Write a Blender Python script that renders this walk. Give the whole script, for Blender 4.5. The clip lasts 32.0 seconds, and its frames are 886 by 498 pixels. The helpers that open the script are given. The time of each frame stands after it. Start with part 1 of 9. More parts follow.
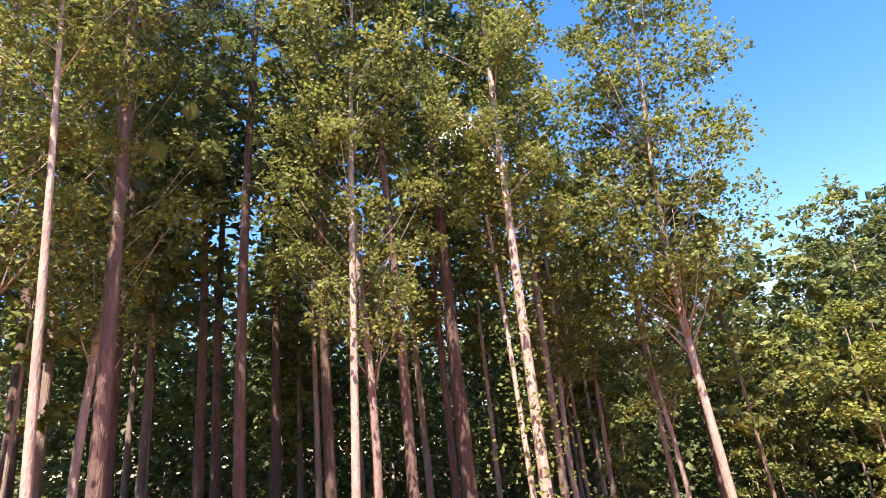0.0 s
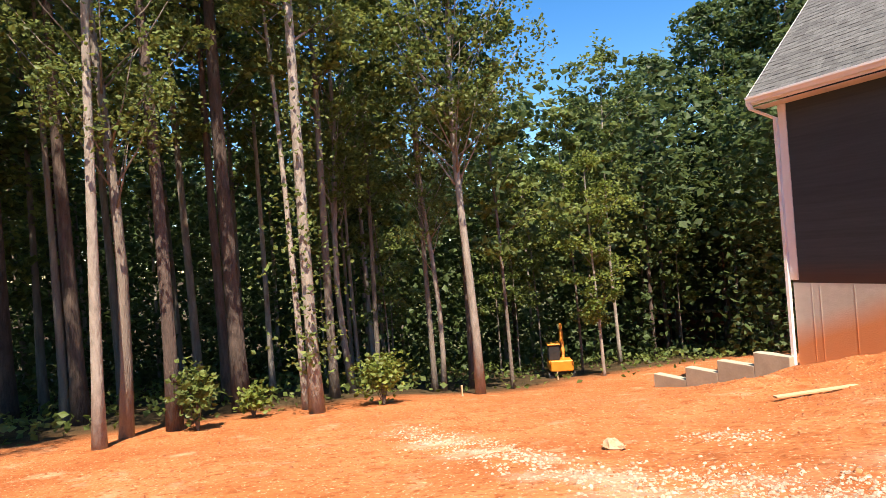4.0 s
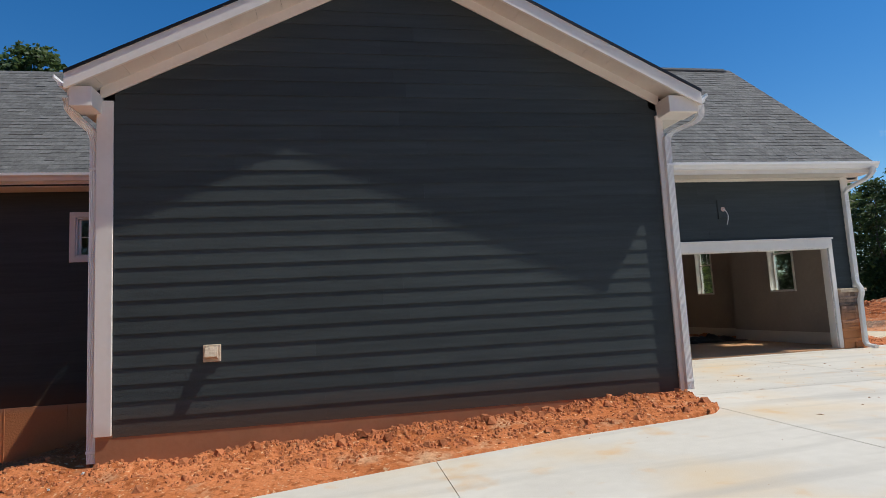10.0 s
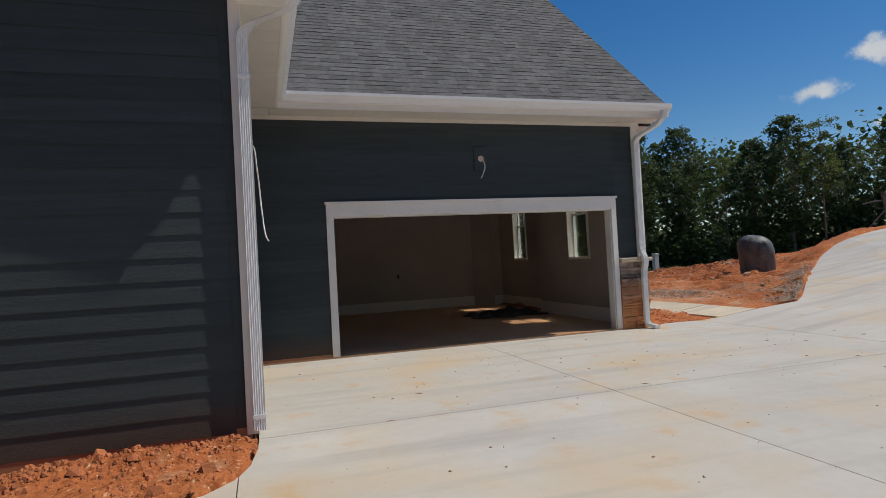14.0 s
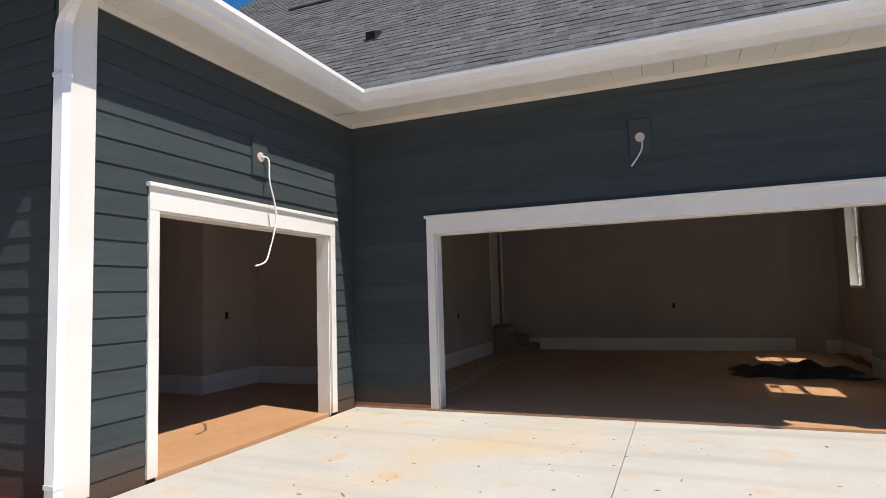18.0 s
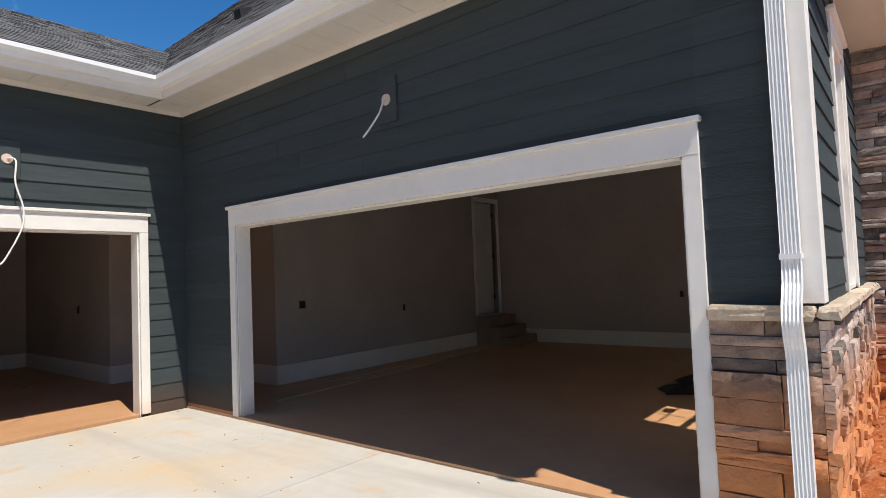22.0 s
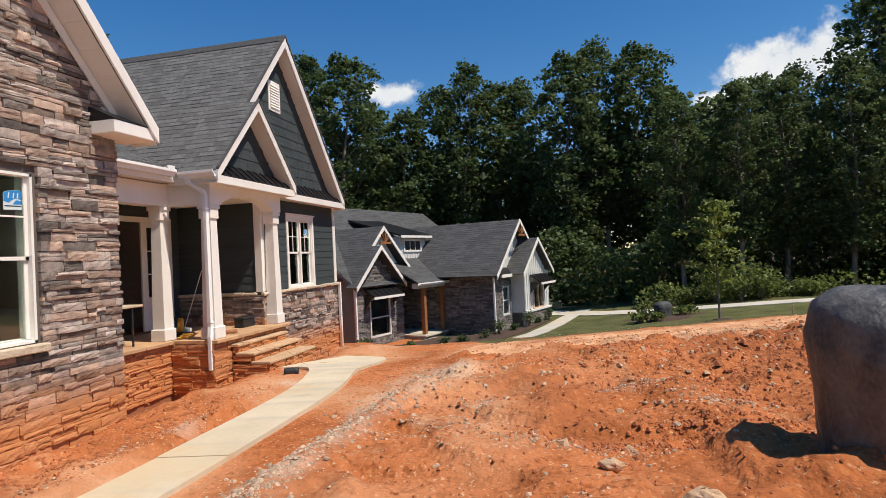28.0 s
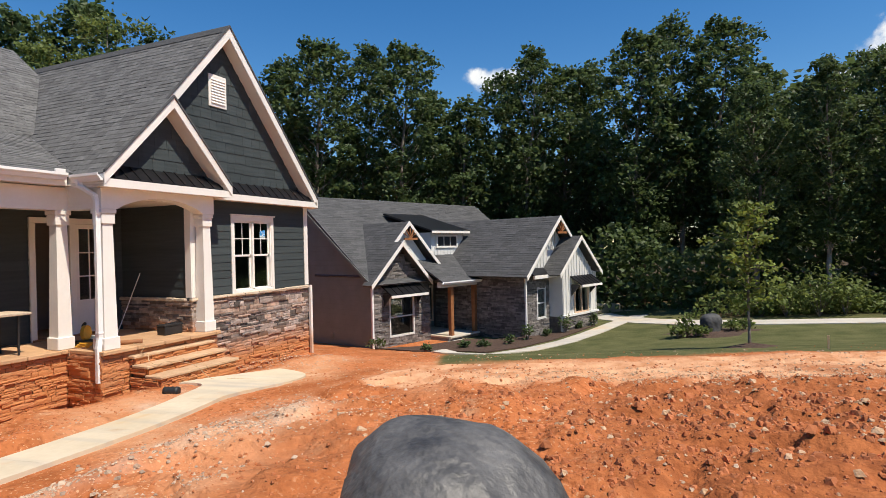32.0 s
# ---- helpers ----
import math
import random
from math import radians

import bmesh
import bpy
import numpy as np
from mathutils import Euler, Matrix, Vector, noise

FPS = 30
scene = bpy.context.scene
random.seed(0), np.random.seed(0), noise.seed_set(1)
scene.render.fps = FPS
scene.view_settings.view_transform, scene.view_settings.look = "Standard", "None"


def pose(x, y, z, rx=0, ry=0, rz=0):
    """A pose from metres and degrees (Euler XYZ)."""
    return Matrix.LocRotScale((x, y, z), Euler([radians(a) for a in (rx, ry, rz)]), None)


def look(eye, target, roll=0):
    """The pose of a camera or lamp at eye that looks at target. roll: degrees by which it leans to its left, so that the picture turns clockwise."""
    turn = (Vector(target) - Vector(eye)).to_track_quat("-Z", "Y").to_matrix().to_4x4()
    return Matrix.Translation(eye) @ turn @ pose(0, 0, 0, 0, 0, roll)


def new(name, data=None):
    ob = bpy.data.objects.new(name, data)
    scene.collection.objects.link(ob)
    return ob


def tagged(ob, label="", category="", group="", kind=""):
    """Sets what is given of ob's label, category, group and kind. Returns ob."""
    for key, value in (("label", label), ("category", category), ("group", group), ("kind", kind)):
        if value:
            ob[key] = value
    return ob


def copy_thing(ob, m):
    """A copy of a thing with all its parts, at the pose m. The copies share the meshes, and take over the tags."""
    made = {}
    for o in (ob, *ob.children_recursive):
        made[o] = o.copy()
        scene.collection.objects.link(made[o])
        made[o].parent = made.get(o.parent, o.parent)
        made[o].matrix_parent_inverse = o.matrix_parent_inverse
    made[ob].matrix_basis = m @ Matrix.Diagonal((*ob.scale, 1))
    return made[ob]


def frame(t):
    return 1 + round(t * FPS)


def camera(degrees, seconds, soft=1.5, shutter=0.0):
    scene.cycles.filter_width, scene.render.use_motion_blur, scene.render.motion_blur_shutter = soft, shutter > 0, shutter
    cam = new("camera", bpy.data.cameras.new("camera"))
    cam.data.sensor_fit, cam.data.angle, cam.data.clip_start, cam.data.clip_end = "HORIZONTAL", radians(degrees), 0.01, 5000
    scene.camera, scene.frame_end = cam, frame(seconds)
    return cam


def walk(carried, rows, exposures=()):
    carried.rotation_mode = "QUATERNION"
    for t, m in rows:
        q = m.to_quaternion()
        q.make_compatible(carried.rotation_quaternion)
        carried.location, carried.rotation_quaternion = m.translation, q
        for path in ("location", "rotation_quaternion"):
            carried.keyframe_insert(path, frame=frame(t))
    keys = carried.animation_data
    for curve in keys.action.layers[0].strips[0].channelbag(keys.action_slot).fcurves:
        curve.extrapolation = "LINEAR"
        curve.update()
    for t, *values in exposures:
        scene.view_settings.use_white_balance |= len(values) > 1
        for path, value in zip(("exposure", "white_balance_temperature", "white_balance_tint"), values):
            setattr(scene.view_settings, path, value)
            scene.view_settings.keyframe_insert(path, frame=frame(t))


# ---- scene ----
cam = camera(74.7, 32.0, soft=0.65)
PATH = [
    (0, (-6.070, -11.830, 1.450), (-7.956, -11.602, 2.075), -6.0),
    (0.5, (-6.066, -11.832, 1.446), (-8.002, -11.529, 1.846), -5.3),
    (1, (-5.977, -11.848, 1.409), (-7.929, -11.503, 1.673), -4.7),
    (1.5, (-5.986, -11.809, 1.402), (-7.937, -11.409, 1.578), -4.5),
    (2, (-5.993, -11.747, 1.39), (-7.937, -11.289, 1.495), -4.4),
    (2.5, (-6.037, -11.675, 1.385), (-7.967, -11.154, 1.428), -4.3),
    (4.5, (-6.426, -11.473, 1.153), (-8.134, -10.433, 1.184), -4.0),
    (5, (-6.422, -11.545, 1.112), (-8.021, -10.346, 1.18), -3.3),
    (5.5, (-6.471, -11.642, 1.12), (-7.94, -10.289, 1.224), -3.0),
    (6, (-6.419, -11.572, 1.125), (-7.753, -10.089, 1.262), -2.6),
    (6.5, (-6.236, -11.616, 1.138), (-7.422, -10.015, 1.312), -2.2),
    (7, (-6.079, -11.634, 1.206), (-7.059, -9.905, 1.43), -1.7),
    (7.5, (-5.915, -11.565, 1.236), (-6.684, -9.741, 1.517), -1.4),
    (8, (-5.723, -11.396, 1.259), (-6.263, -9.499, 1.586), -1.2),
    (8.5, (-5.523, -11.252, 1.259), (-5.834, -9.306, 1.601), -1.3),
    (9, (-5.202, -11.098, 1.245), (-5.293, -9.127, 1.573), -1.8),
    (9.5, (-4.752, -10.995, 1.257), (-4.617, -9.016, 1.518), -2.7),
    (10, (-4.299, -10.823, 1.259), (-3.944, -8.866, 1.468), -3.0),
    (10.5, (-3.802, -10.687, 1.29), (-3.279, -8.764, 1.452), -2.9),
    (11, (-3.293, -10.474, 1.328), (-2.652, -8.583, 1.443), -2.9),
    (11.5, (-2.737, -10.302, 1.337), (-2.028, -8.434, 1.42), -2.9),
    (12, (-2.184, -10.018, 1.34), (-1.45, -8.158, 1.386), -3.0),
    (12.5, (-1.619, -9.789, 1.367), (-0.889, -7.927, 1.401), -2.9),
    (13, (-1.036, -9.477, 1.402), (-0.342, -7.602, 1.425), -2.9),
    (13.5, (-0.449, -9.221, 1.424), (0.21, -7.333, 1.45), -3.0),
    (15.5, (1.699, -8.15, 1.303), (1.884, -6.161, 1.401), -3.5),
    (16, (2.174, -7.837, 1.324), (2.167, -5.84, 1.442), -3.7),
    (16.5, (2.662, -7.512, 1.344), (2.46, -5.527, 1.482), -3.6),
    (17, (3.148, -7.25, 1.374), (2.746, -5.296, 1.517), -2.9),
    (17.5, (3.558, -6.913, 1.389), (2.965, -5.009, 1.54), -2.2),
    (18, (3.961, -6.612, 1.405), (3.213, -4.764, 1.561), -1.7),
    (18.5, (4.364, -6.222, 1.417), (3.468, -4.441, 1.575), -1.6),
    (19, (4.818, -5.87, 1.444), (3.796, -4.159, 1.61), -1.6),
    (19.5, (5.221, -5.493, 1.446), (4.079, -3.859, 1.611), -1.4),
    (20, (5.581, -5.165, 1.453), (4.339, -3.605, 1.608), -1.4),
    (20.5, (5.971, -4.836, 1.445), (4.64, -3.349, 1.573), -1.5),
    (21, (6.354, -4.435, 1.453), (4.989, -2.977, 1.56), -1.7),
    (21.5, (6.73, -4.067, 1.477), (5.393, -2.583, 1.576), -2.0),
    (22, (7.128, -3.622, 1.501), (5.869, -2.07, 1.594), -2.3),
    (22.5, (7.591, -3.218, 1.521), (6.459, -1.572, 1.616), -2.8),
    (23, (8.033, -2.799, 1.531), (7.026, -1.073, 1.618), -3.4),
    (23.5, (8.509, -2.43, 1.546), (7.622, -0.64, 1.638), -4.0),
    (24, (8.977, -2.059, 1.556), (8.179, -0.227, 1.651), -4.4),
    (24.5, (9.463, -1.706, 1.585), (8.747, 0.159, 1.675), -4.4),
    (25, (9.95, -1.364, 1.634), (9.304, 0.527, 1.713), -4.0),
    (25.5, (10.485, -0.962, 1.73), (9.911, 0.954, 1.78), -3.7),
    (26, (10.973, -0.627, 1.833), (10.474, 1.309, 1.864), -2.9),
    (26.5, (11.409, -0.223, 1.851), (10.94, 1.721, 1.886), -2.4),
    (28.5, (13.19, 1.092, 2.068), (12.731, 3.039, 2.085), -2.8),
    (29, (13.606, 1.479, 2.096), (13.115, 3.417, 2.105), -3.1),
    (29.5, (13.992, 1.782, 2.156), (13.465, 3.711, 2.152), -2.7),
    (30, (14.353, 2.116, 2.208), (13.772, 4.03, 2.19), -2.5),
    (30.5, (14.714, 2.43, 2.289), (14.069, 4.323, 2.264), -2.0),
    (31, (15.04, 2.752, 2.296), (14.333, 4.623, 2.266), -1.9),
    (31.5, (15.418, 3.042, 2.332), (14.666, 4.896, 2.312), -1.6),
    (32, (15.776, 3.323, 2.396), (14.972, 5.154, 2.388), -1.3),
]
walk(cam, [(t, look(eye, target, roll)) for t, eye, target, roll in PATH],
     [(0.0, 1.98, 7700, 32), (1.0, 1.90, 7900, 30), (2.0, 1.52, 7800, 16), (6.0, 1.09, 6750, 10), (7.0, 0.98, 6500, 8), (8.0, 0.53, 6450, 7), (9.0, 0.29, 6300, 6), (11.0, -0.46, 6400, 8),
      (13.5, -0.64, 6500, 9), (16.0, -0.15, 6500, 10), (19.0, 0.15, 6500, 10), (22.0, 0.10, 6550, 10), (24.0, 0.03, 6700, 10), (26.0, -0.09, 6900, 10), (29.0, 0.09, 6900, 10), (32.0, 0.17, 6900, 10)])
SUN = Vector((4.07, -1.0, 7.0)).normalized()
world = bpy.data.worlds.new("sky")
scene.world = world
world.use_nodes = True
wn = world.node_tree.nodes
sky = wn.new("ShaderNodeTexSky")
sky.sky_type = "NISHITA"
sky.sun_disc = False
sky.sun_elevation = math.asin(SUN.z)
sky.sun_rotation = math.atan2(SUN.x, SUN.y)
sky.air_density, sky.dust_density, sky.ozone_density = 1.0, 0.1, 3.0
wn["Background"].inputs["Strength"].default_value = 0.122
deep = wn.new("ShaderNodeHueSaturation")
deep.inputs["Saturation"].default_value = 1.36
deep.inputs["Hue"].default_value = 0.504
world.node_tree.links.new(sky.outputs[0], deep.inputs["Color"])
world.node_tree.links.new(deep.outputs[0], wn["Background"].inputs["Color"])
sun_data = bpy.data.lights.new("sun", "SUN")
sun_data.energy, sun_data.angle, sun_data.color = 5.0, radians(0.53), (1.0, 0.935, 0.83)
sun = new("sun", sun_data)
sun.matrix_world = look(SUN * 60, (0, 0, 0))


# ---- materials ----
def mat(name, c1, c2=None, scale=6.0, rough=0.7, bump=0.0, bscale=40.0, metal=0.0, vary=0.0, stain=None, island=0.0,
        spec=0.5, stretch=(1, 1, 1)):
    """A procedural surface: two colours mixed by coarse and fine noise, relief, a change from piece to piece, and mud up to a height."""
    m = bpy.data.materials.new(name)
    m.use_nodes = True
    nt = m.node_tree
    n, link = nt.nodes, nt.links.new
    bs = n["Principled BSDF"]
    bs.inputs["Roughness"].default_value = rough
    bs.inputs["Metallic"].default_value = metal
    bs.inputs["Specular IOR Level"].default_value = spec
    geo = n.new("ShaderNodeNewGeometry")
    mp = n.new("ShaderNodeMapping")
    mp.inputs["Scale"].default_value = stretch
    link(geo.outputs["Position"], mp.inputs["Vector"])
    pos = mp.outputs[0]
    c2 = c2 or tuple(min(1, v * 1.25) for v in c1)
    big = n.new("ShaderNodeTexNoise")
    big.inputs["Scale"].default_value = scale
    big.inputs["Detail"].default_value = 5
    fine = n.new("ShaderNodeTexNoise")
    fine.inputs["Scale"].default_value = scale * 9
    fine.inputs["Detail"].default_value = 3
    link(pos, big.inputs["Vector"])
    link(pos, fine.inputs["Vector"])
    add = n.new("ShaderNodeMath")
    add.operation = "MULTIPLY_ADD"
    link(fine.outputs["Fac"], add.inputs[0])
    add.inputs[1].default_value = 0.45
    link(big.outputs["Fac"], add.inputs[2])
    ramp = n.new("ShaderNodeMapRange")
    ramp.inputs["From Min"].default_value = 0.48
    ramp.inputs["From Max"].default_value = 0.98
    link(add.outputs[0], ramp.inputs["Value"])
    mix = n.new("ShaderNodeMix")
    mix.data_type = "RGBA"
    link(ramp.outputs[0], mix.inputs["Factor"])
    mix.inputs["A"].default_value = (*c1, 1)
    mix.inputs["B"].default_value = (*c2, 1)
    col = mix.outputs["Result"]
    if vary or island:
        if island:
            rnd = geo.outputs["Random Per Island"]
        else:
            rnd = n.new("ShaderNodeObjectInfo").outputs["Random"]
        mr = n.new("ShaderNodeMapRange")
        mr.inputs["To Min"].default_value = 1 - (vary or island)
        mr.inputs["To Max"].default_value = 1 + (vary or island)
        link(rnd, mr.inputs["Value"])
        hsv = n.new("ShaderNodeHueSaturation")
        link(mr.outputs[0], hsv.inputs["Value"])
        link(col, hsv.inputs["Color"])
        col = hsv.outputs[0]
    if stain:
        z0, z1, sc = stain[:3]
        sep = n.new("ShaderNodeSeparateXYZ")
        link(geo.outputs["Position"], sep.inputs[0])
        wob = n.new("ShaderNodeMath")
        wob.operation = "MULTIPLY_ADD"
        link(big.outputs["Fac"], wob.inputs[0])
        wob.inputs[1].default_value = -0.5 * (z1 - z0)
        level = sep.outputs["Z"]
        if len(stain) > 3:
            axis, a0, a1, rise = stain[3]
            sl = n.new("ShaderNodeMapRange")
            sl.inputs["From Min"].default_value, sl.inputs["From Max"].default_value = a0, a1
            sl.inputs["To Min"].default_value, sl.inputs["To Max"].default_value = 0.0, rise
            link(sep.outputs[axis], sl.inputs["Value"])
            lift = n.new("ShaderNodeMath")
            lift.operation = "SUBTRACT"
            link(level, lift.inputs[0])
            link(sl.outputs[0], lift.inputs[1])
            level = lift.outputs[0]
        link(level, wob.inputs[2])
        sr = n.new("ShaderNodeMapRange")
        sr.inputs["From Min"].default_value = z0 - 0.25 * (z1 - z0)
        sr.inputs["From Max"].default_value = z1 - 0.25 * (z1 - z0)
        sr.inputs["To Min"].default_value = 0.9
        sr.inputs["To Max"].default_value = 0.0
        link(wob.outputs[0], sr.inputs["Value"])
        sm = n.new("ShaderNodeMix")
        sm.data_type = "RGBA"
        link(sr.outputs[0], sm.inputs["Factor"])
        link(col, sm.inputs["A"])
        sm.inputs["B"].default_value = (*sc, 1)
        col = sm.outputs["Result"]
    link(col, bs.inputs["Base Color"])
    if bump:
        bn = n.new("ShaderNodeTexNoise")
        bn.inputs["Scale"].default_value = bscale
        bn.inputs["Detail"].default_value = 6
        link(pos, bn.inputs["Vector"])
        bp = n.new("ShaderNodeBump")
        bp.inputs["Strength"].default_value = min(1.0, bump)
        bp.inputs["Distance"].default_value = 0.6 / bscale
        link(bn.outputs["Fac"], bp.inputs["Height"])
        link(bp.outputs[0], bs.inputs["Normal"])
    return m


def leaf_mat(name, c1, c2):
    m = mat(name, c1, c2, scale=0.9, rough=0.55, island=0.4, spec=0.35)
    nt = m.node_tree
    bs = nt.nodes["Principled BSDF"]
    tr = nt.nodes.new("ShaderNodeBsdfTranslucent")
    src = bs.inputs["Base Color"].links[0].from_socket
    hs = nt.nodes.new("ShaderNodeHueSaturation")
    hs.inputs["Hue"].default_value = 0.485
    hs.inputs["Value"].default_value = 1.5
    nt.links.new(src, hs.inputs["Color"])
    nt.links.new(hs.outputs[0], tr.inputs["Color"])
    mx = nt.nodes.new("ShaderNodeMixShader")
    mx.inputs[0].default_value = 0.38
    nt.links.new(bs.outputs[0], mx.inputs[1])
    nt.links.new(tr.outputs[0], mx.inputs[2])
    nt.links.new(mx.outputs[0], nt.nodes["Material Output"].inputs["Surface"])
    return m


M_SIDING = mat("siding_paint", (0.047, 0.058, 0.061), (0.062, 0.075, 0.078), 3, 0.6, 0.35, 60, vary=0.10, stretch=(0.4, 0.4, 6), spec=0.1, stain=(0.0, 0.42, (0.10, 0.06, 0.04)))
M_TRIM = mat("white_trim_paint", (0.77, 0.735, 0.685), (0.83, 0.80, 0.755), 2, 0.5, 0.08, 80, stain=(-0.15, 0.25, (0.62, 0.42, 0.28)))
M_SOFFIT = mat("white_soffit", (0.67, 0.625, 0.57), (0.73, 0.69, 0.635), 2, 0.55)
M_GUTTER = mat("white_aluminium", (0.80, 0.80, 0.79), (0.85, 0.85, 0.84), 3, 0.35)
M_SHINGLE = mat("shingle", (0.098, 0.097, 0.096), (0.168, 0.166, 0.163), 14, 0.92, 0.7, 110, island=0.20, spec=0.2)
M_SHINGLE_P = mat("shingle_piece", (0.098, 0.098, 0.098), (0.168, 0.166, 0.163), 14, 0.92, 0.7, 110, vary=0.20, spec=0.2)
M_SHINGLE_D = mat("charcoal_shingle", (0.060, 0.061, 0.063), (0.105, 0.106, 0.108), 14, 0.92, 0.7, 90, island=0.18, spec=0.2)
M_METAL = mat("black_metal_roof", (0.012, 0.012, 0.014), (0.02, 0.02, 0.022), 4, 0.35, metal=0.3)
M_CONC = mat("driveway_concrete", (0.50, 0.465, 0.41), (0.58, 0.545, 0.485), 0.9, 0.85, 0.3, 90, vary=0.05)
def concrete_stains(m):
    """Faint rust-yellow clay stains and broom bands on the slab."""
    nt = m.node_tree
    n, link = nt.nodes, nt.links.new
    bs = n["Principled BSDF"]
    col = bs.inputs["Base Color"].links[0].from_socket
    geo = n.new("ShaderNodeNewGeometry")
    for sc, lo, hi, c, st in ((0.55, 0.50, 0.72, (0.60, 0.45, 0.27), (1, 1, 1)), (2.2, 0.60, 0.74, (0.58, 0.38, 0.20), (1, 1, 1)), (1.1, 0.52, 0.75, (0.40, 0.37, 0.33), (0.25, 2.2, 1))):
        mp = n.new("ShaderNodeMapping")
        mp.inputs["Scale"].default_value = st
        mp.inputs["Rotation"].default_value = (0, 0, 0.35)
        link(geo.outputs["Position"], mp.inputs["Vector"])
        t = n.new("ShaderNodeTexNoise")
        t.inputs["Scale"].default_value = sc
        t.inputs["Detail"].default_value = 7
        link(mp.outputs[0], t.inputs["Vector"])
        r = n.new("ShaderNodeMapRange")
        r.inputs["From Min"].default_value, r.inputs["From Max"].default_value, r.inputs["To Max"].default_value = lo, hi, 0.75
        link(t.outputs["Fac"], r.inputs["Value"])
        mx = n.new("ShaderNodeMix")
        mx.data_type = "RGBA"
        link(r.outputs[0], mx.inputs["Factor"])
        link(col, mx.inputs["A"])
        mx.inputs["B"].default_value = (*c, 1)
        col = mx.outputs["Result"]
    link(col, bs.inputs["Base Color"])


concrete_stains(M_CONC)
M_WALK = mat("walkway_concrete", (0.56, 0.47, 0.33), (0.66, 0.57, 0.43), 1.4, 0.85, 0.3, 90, vary=0.05)
concrete_stains(M_WALK)
M_FOUND = mat("foundation_concrete", (0.40, 0.36, 0.31), (0.50, 0.46, 0.41), 0.9, 0.85, 0.25, 30, stain=(-1.45, -0.85, (0.55, 0.195, 0.058), ("X", -14.2, -11.4, 1.25)))
M_FOUND2 = mat("muddy_foundation", (0.36, 0.155, 0.075), (0.43, 0.20, 0.10), 2.0, 0.9, 0.08, 30)
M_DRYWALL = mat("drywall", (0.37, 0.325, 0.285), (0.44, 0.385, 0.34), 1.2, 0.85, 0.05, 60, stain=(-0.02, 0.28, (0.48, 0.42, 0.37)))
M_GFLOOR = mat("garage_floor", (0.50, 0.265, 0.13), (0.60, 0.345, 0.19), 1.0, 0.5, 0.15, 50)
M_STONE = mat("ledge_stone", (0.16, 0.13, 0.115), (0.42, 0.345, 0.30), 8, 0.9, 0.6, 38, vary=0.72, stain=(0.42, 0.98, (0.56, 0.215, 0.07), ("Y", 12.9, 13.4, -0.55)))
M_STONE_W = mat("warm_ledge_stone", (0.21, 0.145, 0.112), (0.45, 0.325, 0.255), 8, 0.9, 0.6, 38, vary=0.5, stain=(0.42, 0.98, (0.56, 0.215, 0.07), ("Y", 12.9, 13.4, -0.55)))
M_STONE_I = mat("ledge_stone_run", (0.16, 0.13, 0.115), (0.42, 0.345, 0.30), 8, 0.9, 0.6, 38, island=0.72, stain=(0.42, 0.98, (0.56, 0.215, 0.07), ("Y", 12.9, 13.4, -0.55)))
M_STONE_WI = mat("warm_ledge_stone_run", (0.21, 0.145, 0.112), (0.45, 0.325, 0.255), 8, 0.9, 0.6, 38, island=0.5, stain=(0.42, 0.98, (0.56, 0.215, 0.07), ("Y", 12.9, 13.4, -0.55)))
M_STONE_NI = mat("grey_ledge_stone_run", (0.10, 0.09, 0.085), (0.23, 0.21, 0.195), 6, 0.9, 0.6, 30, island=0.5)
M_MORTAR = mat("stone_backing", (0.10, 0.085, 0.075), (0.16, 0.13, 0.11), 8, 0.95, 0.5, 60, stain=(0.32, 1.0, (0.30, 0.11, 0.045)))
M_STONE_N = mat("grey_ledge_stone", (0.10, 0.09, 0.085), (0.23, 0.21, 0.195), 6, 0.9, 1.0, 30, vary=0.5)
M_MORTAR_N = mat("grey_stone_backing", (0.08, 0.07, 0.065), (0.13, 0.12, 0.11), 6, 0.95, 0.5, 60)
M_CAP = mat("stone_cap", (0.46, 0.36, 0.26), (0.62, 0.51, 0.39), 9, 0.85, 0.9, 30)
M_BARK = mat("grey_bark", (0.13, 0.105, 0.085), (0.24, 0.20, 0.165), 3, 0.95, 1.0, 14, stretch=(3, 3, 0.5), vary=0.25)
M_BARK_PALE = mat("pale_bark", (0.20, 0.165, 0.135), (0.36, 0.31, 0.265), 5, 0.9, 0.7, 14, stretch=(2, 2, 0.7), vary=0.15)
M_PINE = mat("pine_bark", (0.06, 0.042, 0.034), (0.14, 0.098, 0.08), 4, 0.95, 1.0, 12, stretch=(3, 3, 0.6), vary=0.2)
M_LEAF = leaf_mat("summer_leaves", (0.085, 0.120, 0.031), (0.158, 0.200, 0.053))
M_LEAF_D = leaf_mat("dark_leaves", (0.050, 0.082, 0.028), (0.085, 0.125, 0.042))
M_LEAF_Y = leaf_mat("yellow_green_leaves", (0.105, 0.150, 0.030), (0.185, 0.225, 0.048))
M_NEEDLE = leaf_mat("pine_needles", (0.04, 0.075, 0.026), (0.075, 0.115, 0.04))
M_ROCK_D = mat("dark_boulder", (0.03, 0.032, 0.034), (0.10, 0.10, 0.10), 4, 0.7, 0.5, 14)
M_ROCK = mat("grey_plastic_rock", (0.030, 0.030, 0.031), (0.150, 0.146, 0.140), 3.4, 0.5, 0.45, 9, stretch=(1.2, 1.2, 0.8))
M_GRAVEL = mat("gravel_stone", (0.36, 0.245, 0.165), (0.55, 0.42, 0.31), 12, 0.9, island=0.35)
